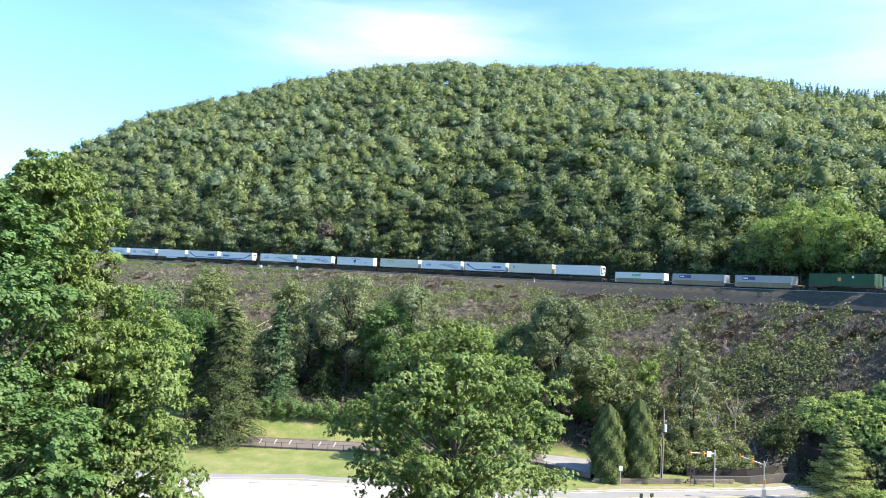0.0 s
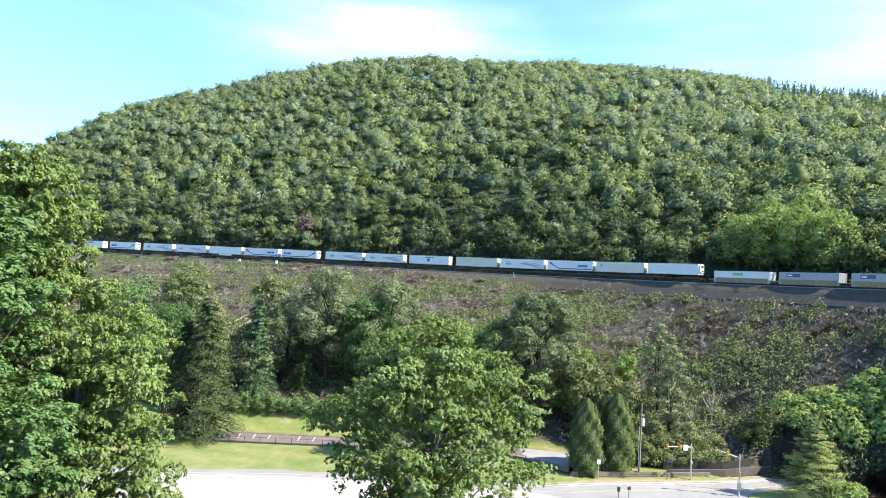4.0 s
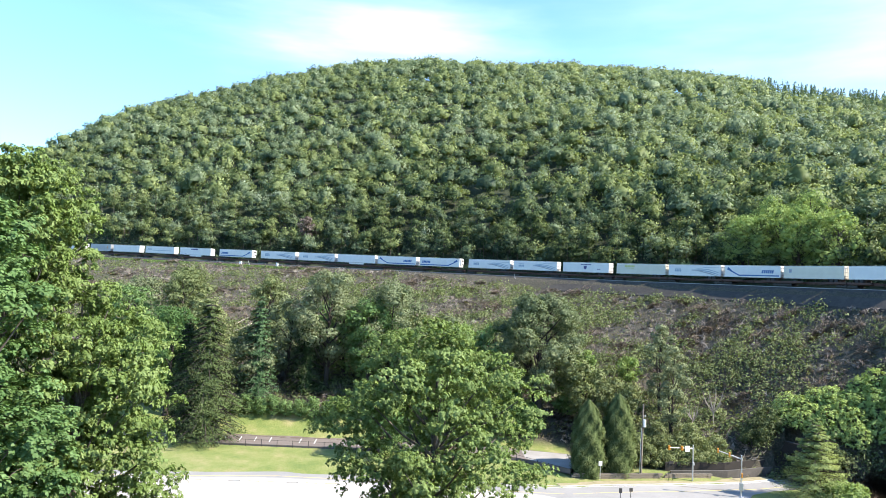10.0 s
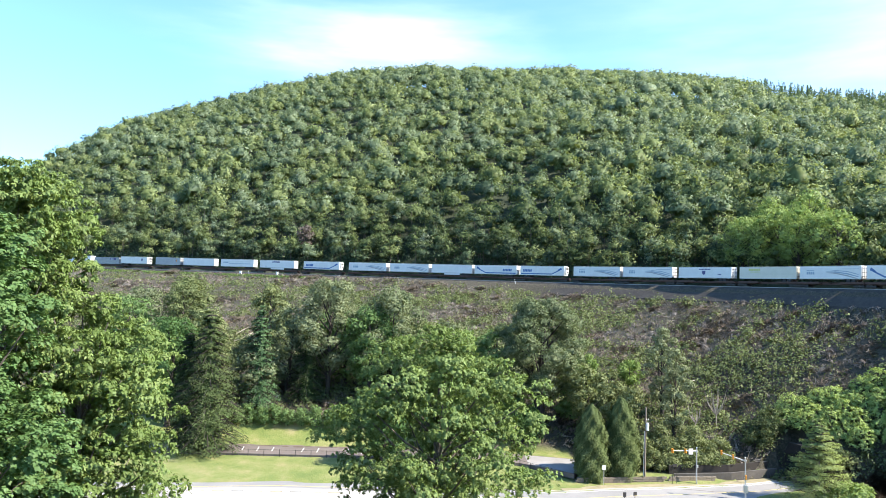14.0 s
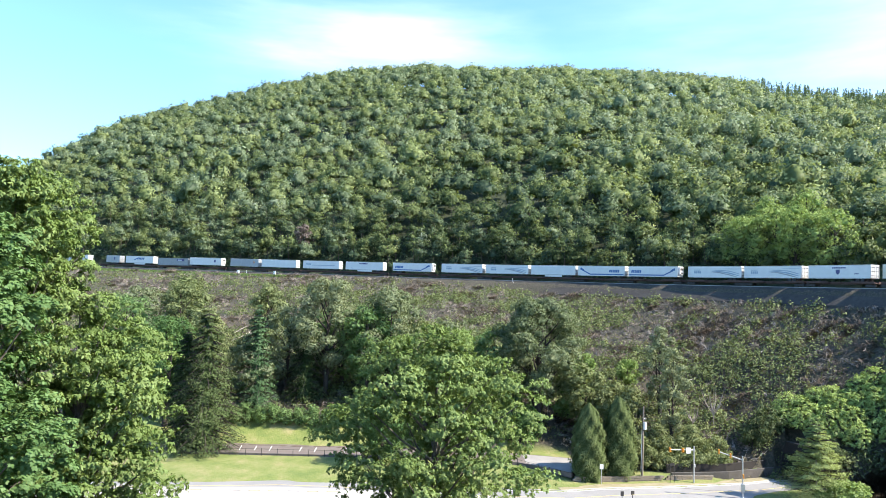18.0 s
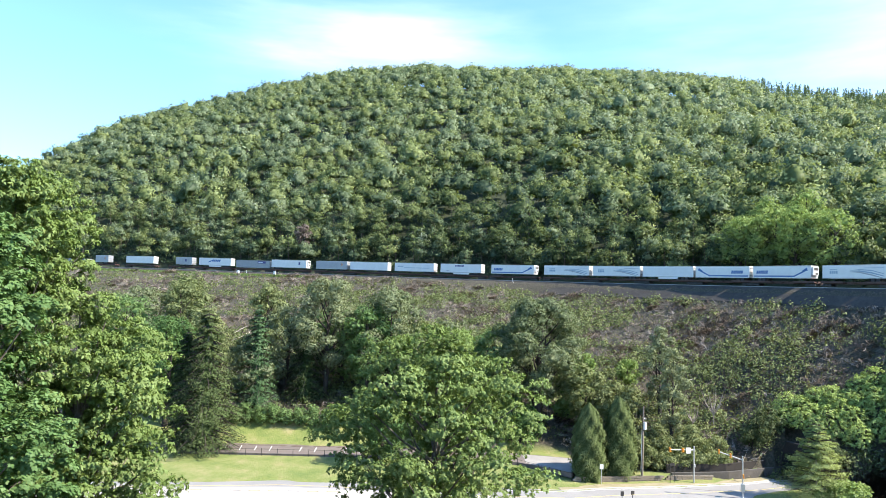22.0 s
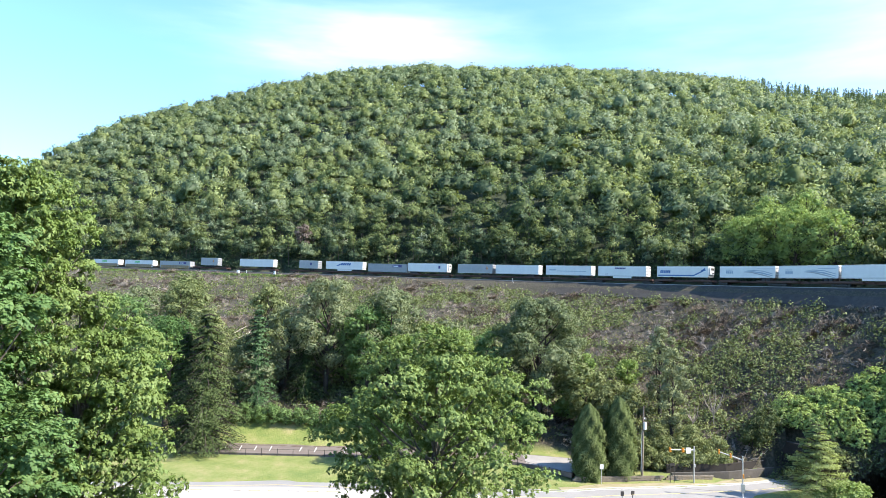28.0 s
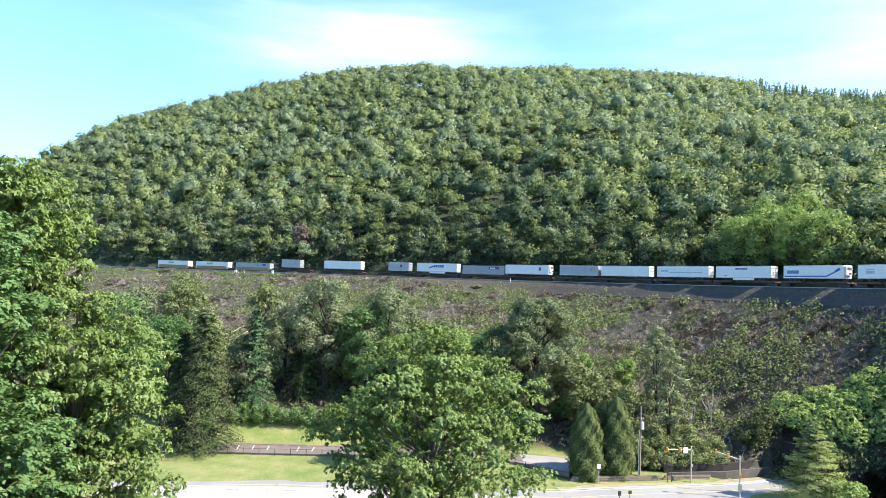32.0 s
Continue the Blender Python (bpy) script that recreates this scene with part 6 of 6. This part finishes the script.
def spine_car(c, length, label="rust-brown skeleton flat car for trailers"):
    root = new("flat_car")
    h = length / 2
    key = "%.1f" % length
    add(root, "centre_sill", "centre_sill:" + key, RUST, lambda: box(bmesh.new(), -h, h, -0.35, 0.35, 0.74, 1.3, 0.03))
    for x in (-h * 0.62, h * 0.66):
        add(root, "wheel_platform", "wheel_platform", RUST, lambda: box(bmesh.new(), -2.9, 2.9, -1.32, 1.32, 0.98, 1.16, 0.02), (x, 0, 0))
        add(root, "side_stop", "side_stop", RUST, lambda: box(bmesh.new(), -2.9, 2.9, -1.36, -1.26, 0.92, 1.38, 0.02), (x, 0, 0))
        add(root, "side_stop", "side_stop", RUST, lambda: box(bmesh.new(), -2.9, 2.9, -1.36, -1.26, 0.92, 1.38, 0.02), (x, 2.62, 0))
    add(root, "hitch_stand", "hitch_stand", RUST, lambda: box(tube(tube(bmesh.new(), (-0.5, -0.4, 1.25), (0, -0.3, 2.0), 0.07), (-0.5, 0.4, 1.25), (0, 0.3, 2.0), 0.07), -0.4, 0.4, -0.5, 0.5, 1.96, 2.04), (h * 0.82, 0, 0))
    for x in (-h * 0.3, 0.0, h * 0.3):
        add(root, "cross_bearer", "cross_bearer", RUST, lambda: box(bmesh.new(), -0.12, 0.12, -1.3, 1.3, 0.95, 1.14, 0.02), (x, 0, 0))
    add(root, "end_platform", "end_platform", RUST, lambda: box(bmesh.new(), -0.5, 0.5, -1.3, 1.3, 0.9, 1.0, 0.02), (h - 0.5, 0, 0))
    truck(root, -h + 1.5)
    truck(root, h - 1.5)
    coupling(root, h)
    tagged(root, label, "rail car", "rail cars of the train")
    ROWS.append((root, c, 0.0))


def well_car(c, length):
    root = new("well_car")
    h = length / 2
    for sy in (-1, 1):
        y0, y1 = (-1.48, -1.36) if sy < 0 else (1.36, 1.48)
        add(root, "side_sill", "side_sill%d:%.1f" % (sy, length), WELL_TAN, lambda: box(bmesh.new(), -h + 2.2, h - 2.2, y0, y1, 0.34, 1.5, 0.03), label="tan side of the well")
        add(root, "top_chord", "top_chord%d:%.1f" % (sy, length), WELL_TAN, lambda: box(bmesh.new(), -h + 2.2, h - 2.2, y0 - 0.05, y1 + 0.05, 1.46, 1.6, 0.03))
    add(root, "well_floor", "well_floor:%.1f" % length, RUST, lambda: box(bmesh.new(), -h + 2.2, h - 2.2, -1.36, 1.36, 0.3, 0.42))
    for i in range(9):
        add(root, "stiffener", "stiffener", WELL_TAN, lambda: box(bmesh.new(), -0.06, 0.06, -1.56, -1.48, 0.34, 1.48, 0.01), (-h + 3.0 + i * (length - 6.0) / 8, 0, 0))
    for sx in (-1, 1):
        add(root, "end_deck", "end_deck", WELL_TAN, lambda: box(bmesh.new(), -1.25, 1.25, -1.4, 1.4, 0.95, 1.2, 0.04), (sx * (h - 1.2), 0, 0))
        add(root, "hand_brake", "hand_brake", RUST, lambda: box(tube(bmesh.new(), (0, 0.6, 1.2), (0, 0.6, 2.0), 0.05), -0.1, 0.1, 0.3, 0.9, 1.7, 2.0), (sx * (h - 0.4), 0, 0))
        truck(root, sx * (h - 1.2))
    coupling(root, h)
    tagged(root, "tan articulated well car", "rail car", "rail cars of the train")
    ROWS.append((root, c, 0.0))


def stripe(pts, width, y=-1.312):
    """A painted band along points (x, z) on the side that faces the valley."""
    bm = bmesh.new()
    a = []
    for i, (x, z) in enumerate(pts):
        p, q = pts[max(i - 1, 0)], pts[min(i + 1, len(pts) - 1)]
        d = Vector((q[0] - p[0], q[1] - p[1])).normalized()
        w = width if not isinstance(width, (list, tuple)) else width[i]
        a.append((bm.verts.new((x - d.y * w / 2, y, z + d.x * w / 2)), bm.verts.new((x + d.y * w / 2, y, z - d.x * w / 2))))
    for (p, q), (r, s) in zip(a[:-1], a[1:]):
        bm.faces.new((p, q, s, r))
    bmesh.ops.recalc_face_normals(bm, faces=bm.faces)
    return bm


def bars(x0, x1, z0, z1, n, slant=0.12, y=-1.312):
    """Unreadable lettering as slanting bars."""
    bm = bmesh.new()
    w = (x1 - x0) / n
    for i in range(n):
        a = x0 + i * w
        bm.faces.new([bm.verts.new((px, y, pz)) for px, pz in ((a, z0), (a + w * 0.84, z0), (a + w * 0.84 + slant, z1), (a + slant, z1))])
    return bm


def livery(root, kind, h):
    """Painted marks on the side of a trailer that is 2 h long, its body from 1.7 to 4.67."""
    if kind == "arrow_front":
        part("stripe", stripe([(-h + 0.3, 2.15), (h - 4.4, 2.15), (h - 1.5, 3.45)], 0.34), BLUE, root, "blue stripe that turns upwards")
        part("arrow_head", stripe([(h - 2.2, 3.35), (h - 0.9, 3.85)], [0.3, 0.75]), BLUE, root)
        part("lettering", bars(-h + 1.0, -h + 4.4, 2.75, 3.55, 6), BLUE, root, "blue lettering bars")
    elif kind == "arrow_back":
        part("stripe", stripe([(h - 0.3, 2.15), (-h + 4.4, 2.15), (-h + 1.5, 3.45)], 0.34), BLUE, root, "blue stripe that turns upwards")
        part("arrow_head", stripe([(-h + 2.2, 3.3), (-h + 0.9, 3.9)], [0.3, 0.75]), BLUE, root)
        part("lettering", bars(h - 5.2, h - 1.8, 2.75, 3.55, 6), BLUE, root, "blue lettering bars")
    elif kind == "swoosh":
        for dz, w, m in ((0.0, 0.32, STEEL_BLUE), (0.5, 0.22, STEEL_BLUE), (-0.45, 0.3, SILVER)):
            part("swoosh", stripe([(h - 8.8, 3.25 + dz * 0.3), (h - 6.5, 3.3 + dz * 0.6), (h - 3.5, 2.9 + dz), (h - 0.6, 2.2 + dz)], [0.04, w * 0.8, w, w * 0.5]), m, root, "grey-blue curved band")
        part("lettering", bars(-h + 2.0, -h + 4.2, 2.75, 3.35, 4, 0.0), STEEL_BLUE, root, "faint blue lettering bars")
        part("small_lettering", bars(-h + 2.0, -h + 4.0, 3.55, 3.75, 5, 0.0), STEEL_BLUE, root)
        part("slogan", stripe([(h - 5.2, 3.95), (h - 0.5, 3.95)], 0.1), STEEL_BLUE, root)
    elif kind == "shield":
        part("lettering", bars(-1.6, 2.0, 3.9, 4.2, 8, 0.0), NAVY, root, "dark lettering bars")
        part("emblem", stripe([(-0.1, 3.65), (-0.1, 2.9), (-0.1, 2.55)], [1.1, 1.0, 0.1]), NAVY, root, "dark shield emblem")
        part("small_lettering", bars(h - 4.0, h - 2.9, 2.6, 2.8, 3), NAVY, root)
    elif kind == "olive":
        part("lettering", bars(-h + 2.8, -h + 6.2, 3.65, 4.15, 7, 0.0), OLIVE, root, "olive lettering bars")
        part("small_lettering", bars(-h + 3.2, -h + 6.0, 3.25, 3.45, 8, 0.0), OLIVE, root)
    elif kind == "badge":
        part("emblem", stripe([(-h + 1.9, 3.9), (-h + 1.9, 3.0)], [0.9, 0.7]), STEEL_BLUE, root, "small blue and red badge")
        part("emblem_bar", bars(-h + 1.6, -h + 2.2, 3.3, 3.5, 2), LENS_RED, root)
    elif kind == "banner":
        part("lettering", bars(-2.2, 1.4, 3.75, 4.25, 7, 0.1), NAVY, root, "dark lettering bars")
        part("small_lettering", bars(-h + 2.4, -h + 3.5, 2.2, 2.35, 4), NAVY, root)
    elif kind == "line":
        part("stripe", stripe([(-h + 4.0, 2.95), (h - 1.8, 2.95)], 0.16), STEEL_BLUE, root, "thin blue line")
        part("lettering", bars(-h + 1.2, -h + 3.6, 3.1, 3.6, 6), STEEL_BLUE, root, "pale blue lettering bars")
    elif kind == "rush":
        part("lettering", bars(-1.5, 2.8, 3.2, 4.05, 5, 0.35), BLUE, root, "bold slanting blue lettering bars")
        part("emblem", stripe([(-3.4, 2.9), (-2.2, 3.3), (-0.9, 3.9)], [0.15, 0.5, 0.1]), BLUE, root, "blue flash")
    elif kind == "corner_mark":
        part("emblem", stripe([(h - 3.2, 3.9), (h - 3.2, 2.9)], [0.8, 0.8]), NAVY, root, "small dark square mark")
    elif kind == "curl":
        part("emblem", stripe([(h - 2.4, 3.9), (h - 1.9, 3.4), (h - 2.3, 2.9)], [0.25, 0.5, 0.25]), ORANGE, root, "dark and orange curl mark")
        part("emblem_bar", stripe([(h - 2.7, 3.4), (h - 2.2, 3.4)], 0.22), NAVY, root)


def trailer(c, length, mat, kind, front, label, skirt=False, deck=True, car=None):
    """A box trailer riding on a flat car: front is what its leading end shows."""
    root = new("semi_trailer")
    h = length / 2
    key = "%s:%.1f" % (mat.name, length)
    add(root, "body", "body" + key, mat, lambda: box(bmesh.new(), -h, h, -1.3, 1.3, 1.74, 4.67, 0.05), label="box body")
    for sy in (-1.305, 1.305):
        add(root, "top_rail", "top_rail:%.1f" % length, CHROME, lambda: box(bmesh.new(), -h, h, -0.02, 0.02, 4.5, 4.64), (0, sy, 0))
        add(root, "bottom_rail", "bottom_rail:%.1f" % length, CHROME, lambda: box(bmesh.new(), -h, h, -0.025, 0.025, 1.68, 1.84), (0, sy, 0))
    if front == "cooler":
        u = add(root, "cooling_unit", "cooling_unit", WHITE, lambda: box(bmesh.new(), 0, 0.42, -0.95, 0.95, 2.4, 4.5, 0.08), (h, 0, 0), "white refrigeration unit")
        add(u, "grille", "grille", UNDER, lambda: box(bmesh.new(), 0.42, 0.45, -0.7, 0.7, 3.55, 4.2, 0.02))
        add(u, "panel", "panel", UNDER, lambda: box(bmesh.new(), 0.42, 0.45, -0.2, 0.7, 2.6, 3.0, 0.02))
    elif front == "doors":
        for sy in (-0.63, 0.63):
            d = add(root, "door", "door" + mat.name, mat, lambda: box(bmesh.new(), 0, 0.06, -0.6, 0.6, 1.9, 4.5, 0.02), (h, sy, 0))
            for y in (-0.3, 0.3):
                add(d, "lock_bar", "lock_bar", CHROME, lambda: tube(bmesh.new(), (0.09, 0, 1.9), (0.09, 0, 4.5), 0.03, n=6), (0, y, 0))
            for z in (2.3, 3.2, 4.1):
                add(d, "hinge_strap", "hinge_strap", UNDER, lambda: box(bmesh.new(), 0.06, 0.09, -0.5, 0.5, -0.05, 0.05), (0, 0, z))
    wheel_x = -h + 2.6 if front != "doors" else h - 2.6
    leg_x = h - 2.8 if front != "doors" else -h + 2.8
    b = add(root, "running_gear", "running_gear", UNDER, lambda: box(bmesh.new(), -1.5, 1.5, -0.55, 0.55, 1.3, 1.72, 0.03), (wheel_x, 0, 0))
    for dx in (-0.63, 0.63):
        for sy in (-1.02, 1.02):
            add(b, "wheel", "road_wheel", RUBBER, lambda: wheel_mesh(0.5, 0.5), (dx, sy, 1.31))
    for sy in (-0.75, 0.75):
        add(root, "landing_leg", "landing_leg", UNDER, lambda: box(box(bmesh.new(), -0.08, 0.08, -0.06, 0.06, 1.15, 1.75), -0.15, 0.15, -0.12, 0.12, 1.1, 1.16), (leg_x, sy, 0))
    add(root, "mud_flap", "mud_flap", RUBBER, lambda: box(bmesh.new(), -0.02, 0.02, -1.2, 1.2, 1.05, 1.7), (wheel_x - 1.5, 0, 0))
    if skirt:
        add(root, "side_skirt", "side_skirt", WHITE, lambda: box(bmesh.new(), -3.1, 3.1, -1.28, -1.24, 1.12, 1.72, 0.01), (wheel_x + (5.2 if wheel_x < 0 else -5.2), 0, 0), "white panel under the trailer")
    livery(root, kind, h)
    tagged(root, label, "trailer", "trailers on the train")
    ROWS.append((root, c, TRAILER_RISE))
    if deck:
        spine_car(c, car or 17.6)


def container(c, length, mat, base, label, mark="", well=True, car=20.0):
    """A freight container, corrugated and framed, in a well car or on a flat car."""
    root = new("freight_container")
    h, top = length / 2, base + 2.9
    add(root, "body", "box" + mat.name + "%.1f%.1f" % (length, base), mat, lambda: box(bmesh.new(), -h + 0.05, h - 0.05, -1.26, 1.26, base, top - 0.02, 0.02), label="box body")
    for z in (base, top - 0.12):
        for sy in (-1.27, 1.27):
            add(root, "frame_rail", "frame_rail" + mat.name + "%.1f" % length, mat, lambda: box(bmesh.new(), -h, h, -0.04, 0.04, 0, 0.12, 0.01), (0, sy, z))
    for sx in (-h, h):
        for sy in (-1.25, 1.25):
            add(root, "corner_post", "corner_post" + mat.name, mat, lambda: box(bmesh.new(), -0.08, 0.08, -0.06, 0.06, 0, 2.9, 0.01), (sx, sy, base))
    n = 16
    for i in range(n):
        add(root, "rib", "rib" + mat.name, mat, lambda: box(bmesh.new(), -0.09, 0.09, -1.285, -1.255, 0.14, 2.76, 0.01), (-h + (i + 0.7) * length / (n + 0.4), 0, base))
    for sy in (-0.6, 0.6):
        d = add(root, "door", "cdoor" + mat.name, mat, lambda: box(bmesh.new(), 0, 0.05, -0.57, 0.57, 0.15, 2.75, 0.015), (h - 0.02, sy, base))
        for y in (-0.28, 0.28):
            add(d, "lock_bar", "clock_bar", CHROME, lambda: tube(bmesh.new(), (0.08, 0, 0.15), (0.08, 0, 2.75), 0.03, n=6), (0, y, 0))
    if mark == "navy":
        part("sign_panel", stripe([(-h + 2.2, top - 0.75), (-h + 6.0, top - 0.75)], 0.85, -1.3), NAVY, root, "dark blue sign panel")
        part("lettering", bars(-h + 2.5, -h + 3.9, top - 0.95, top - 0.6, 3, 0.0, -1.31), PLATE, root, "white lettering bars")
    elif mark == "navy_front":
        part("sign_panel", stripe([(h - 5.8, top - 0.75), (h - 2.0, top - 0.75)], 0.85, -1.3), NAVY, root, "dark blue sign panel")
        part("lettering", bars(h - 5.4, h - 3.4, top - 0.95, top - 0.6, 4, 0.0, -1.31), PLATE, root, "white lettering bars")
    elif mark == "green":
        part("lettering", bars(-h + 5.6, -h + 8.6, top - 1.15, top - 0.45, 5, 0.1, -1.3), LEAF_GREEN, root, "green lettering bars")
    elif mark == "emblem":
        part("emblem", stripe([(-0.2, top - 0.9), (-0.2, top - 1.7)], [0.9, 0.9], -1.3), ORANGE, root, "small gold emblem")
        part("lettering", bars(h - 5.5, h - 4.9, top - 1.0, top - 0.5, 2, 0.0, -1.3), PLATE, root)
    tagged(root, label, "container", "containers on the train")
    ROWS.append((root, c, 0.0))
    if well:
        well_car(c, car)
    else:
        spine_car(c, car)


L53 = 16.15
container(92.6, 16.15, TAN_BOX, 0.6, "tan freight container riding on a rail car", car=19.4)
container(73.2, 17.0, GREEN_BOX, 1.16, "dark green freight container on a rail car", "emblem", well=False, car=18.2)
container(51.2, L53, SILVER, 0.45, "grey freight container with a dark blue sign, in a well car", "navy", car=19.6)
container(31.3, L53, SILVER, 0.45, "grey freight container with a dark blue sign, in a well car", "navy", car=19.6)
container(11.9, L53, WHITE, 0.45, "white freight container with green lettering, in a well car", "green", car=19.6)
trailer(-9.8, L53, WHITE, "", "cooler", "plain white refrigerated trailer on a flat car")
trailer(-27.6, L53, CREAM, "badge", "doors", "cream box trailer with a small badge on a flat car")
trailer(-45.2, L53, WHITE, "arrow_back", "doors", "white trailer with a rising blue stripe on a flat car")
trailer(-63.0, L53, WHITE, "swoosh", "doors", "white trailer with grey-blue curved bands on a flat car")
trailer(-80.6, L53, CREAM, "olive", "doors", "cream trailer with olive lettering on a flat car")
trailer(-99.7, L53, WHITE, "shield", "doors", "white trailer with a dark shield emblem on a flat car", car=18.6)
trailer(-118.3, L53, WHITE, "swoosh", "doors", "white trailer with grey-blue curved bands on a flat car")
trailer(-135.8, L53, WHITE, "swoosh", "doors", "white trailer with grey-blue curved bands on a flat car")
trailer(-155.6, L53, WHITE, "arrow_front", "cooler", "white refrigerated trailer with a rising blue stripe", car=18.6)
trailer(-173.3, L53, WHITE, "arrow_back", "doors", "white trailer with a rising blue stripe on a flat car")
trailer(-190.6, L53, WHITE, "", "doors", "plain white trailer with a side skirt on a flat car", True)
trailer(-208.0, L53, WHITE, "swoosh", "doors", "white trailer with grey-blue curved bands on a flat car")
trailer(-225.6, L53, WHITE, "swoosh", "doors", "white trailer with grey-blue curved bands on a flat car")
trailer(-245.7, L53, WHITE, "arrow_front", "cooler", "white refrigerated trailer with a rising blue stripe", car=18.6)
trailer(-265.9, L53, WHITE, "banner", "doors", "white trailer with dark lettering on a flat car", True, car=19.0)
trailer(-284.8, L53, WHITE, "line", "doors", "white trailer with a thin blue line on a flat car", car=18.6)
trailer(-303.9, L53, WHITE, "", "doors", "plain white box trailer on a flat car", car=18.0)
trailer(-320.1, 13.6, SILVER, "curl", "doors", "grey shorter trailer with a curled mark on a flat car", car=15.6)
trailer(-339.2, L53, WHITE, "corner_mark", "cooler", "white refrigerated trailer with a small dark mark", car=18.0)
container(-355.9, L53, GREY_BOX, 1.62, "grey freight container with a dark blue sign on a flat car", "navy_front", well=False, car=16.8)
trailer(-374.4, L53, WHITE, "rush", "doors", "white trailer with bold blue lettering on a flat car", True, car=17.6)
trailer(-390.1, 8.5, SILVER, "corner_mark", "doors", "short grey trailer alone on a flat car", car=17.6)
trailer(-414.1, L53, WHITE, "", "doors", "plain white box trailer on a flat car", car=18.0)
trailer(-437.0, 8.5, SILVER, "curl", "doors", "short grey trailer alone on a flat car", car=18.0)
container(-454.6, L53, SILVER, 0.45, "grey freight container with a dark blue sign, in a well car", "navy_front", car=19.4)
container(-474.4, L53, WHITE, 0.45, "white freight container with green lettering, in a well car", "green", car=19.4)
container(-494.2, L53, WHITE, 0.45, "white freight container with green lettering, in a well car", "green", car=19.4)


def motions():
    for ob, c, rise in ROWS:
        walk(ob, [(t, car_pose(c + SPEED * t, rise)) for t in range(0, 33, 2)])


motions()
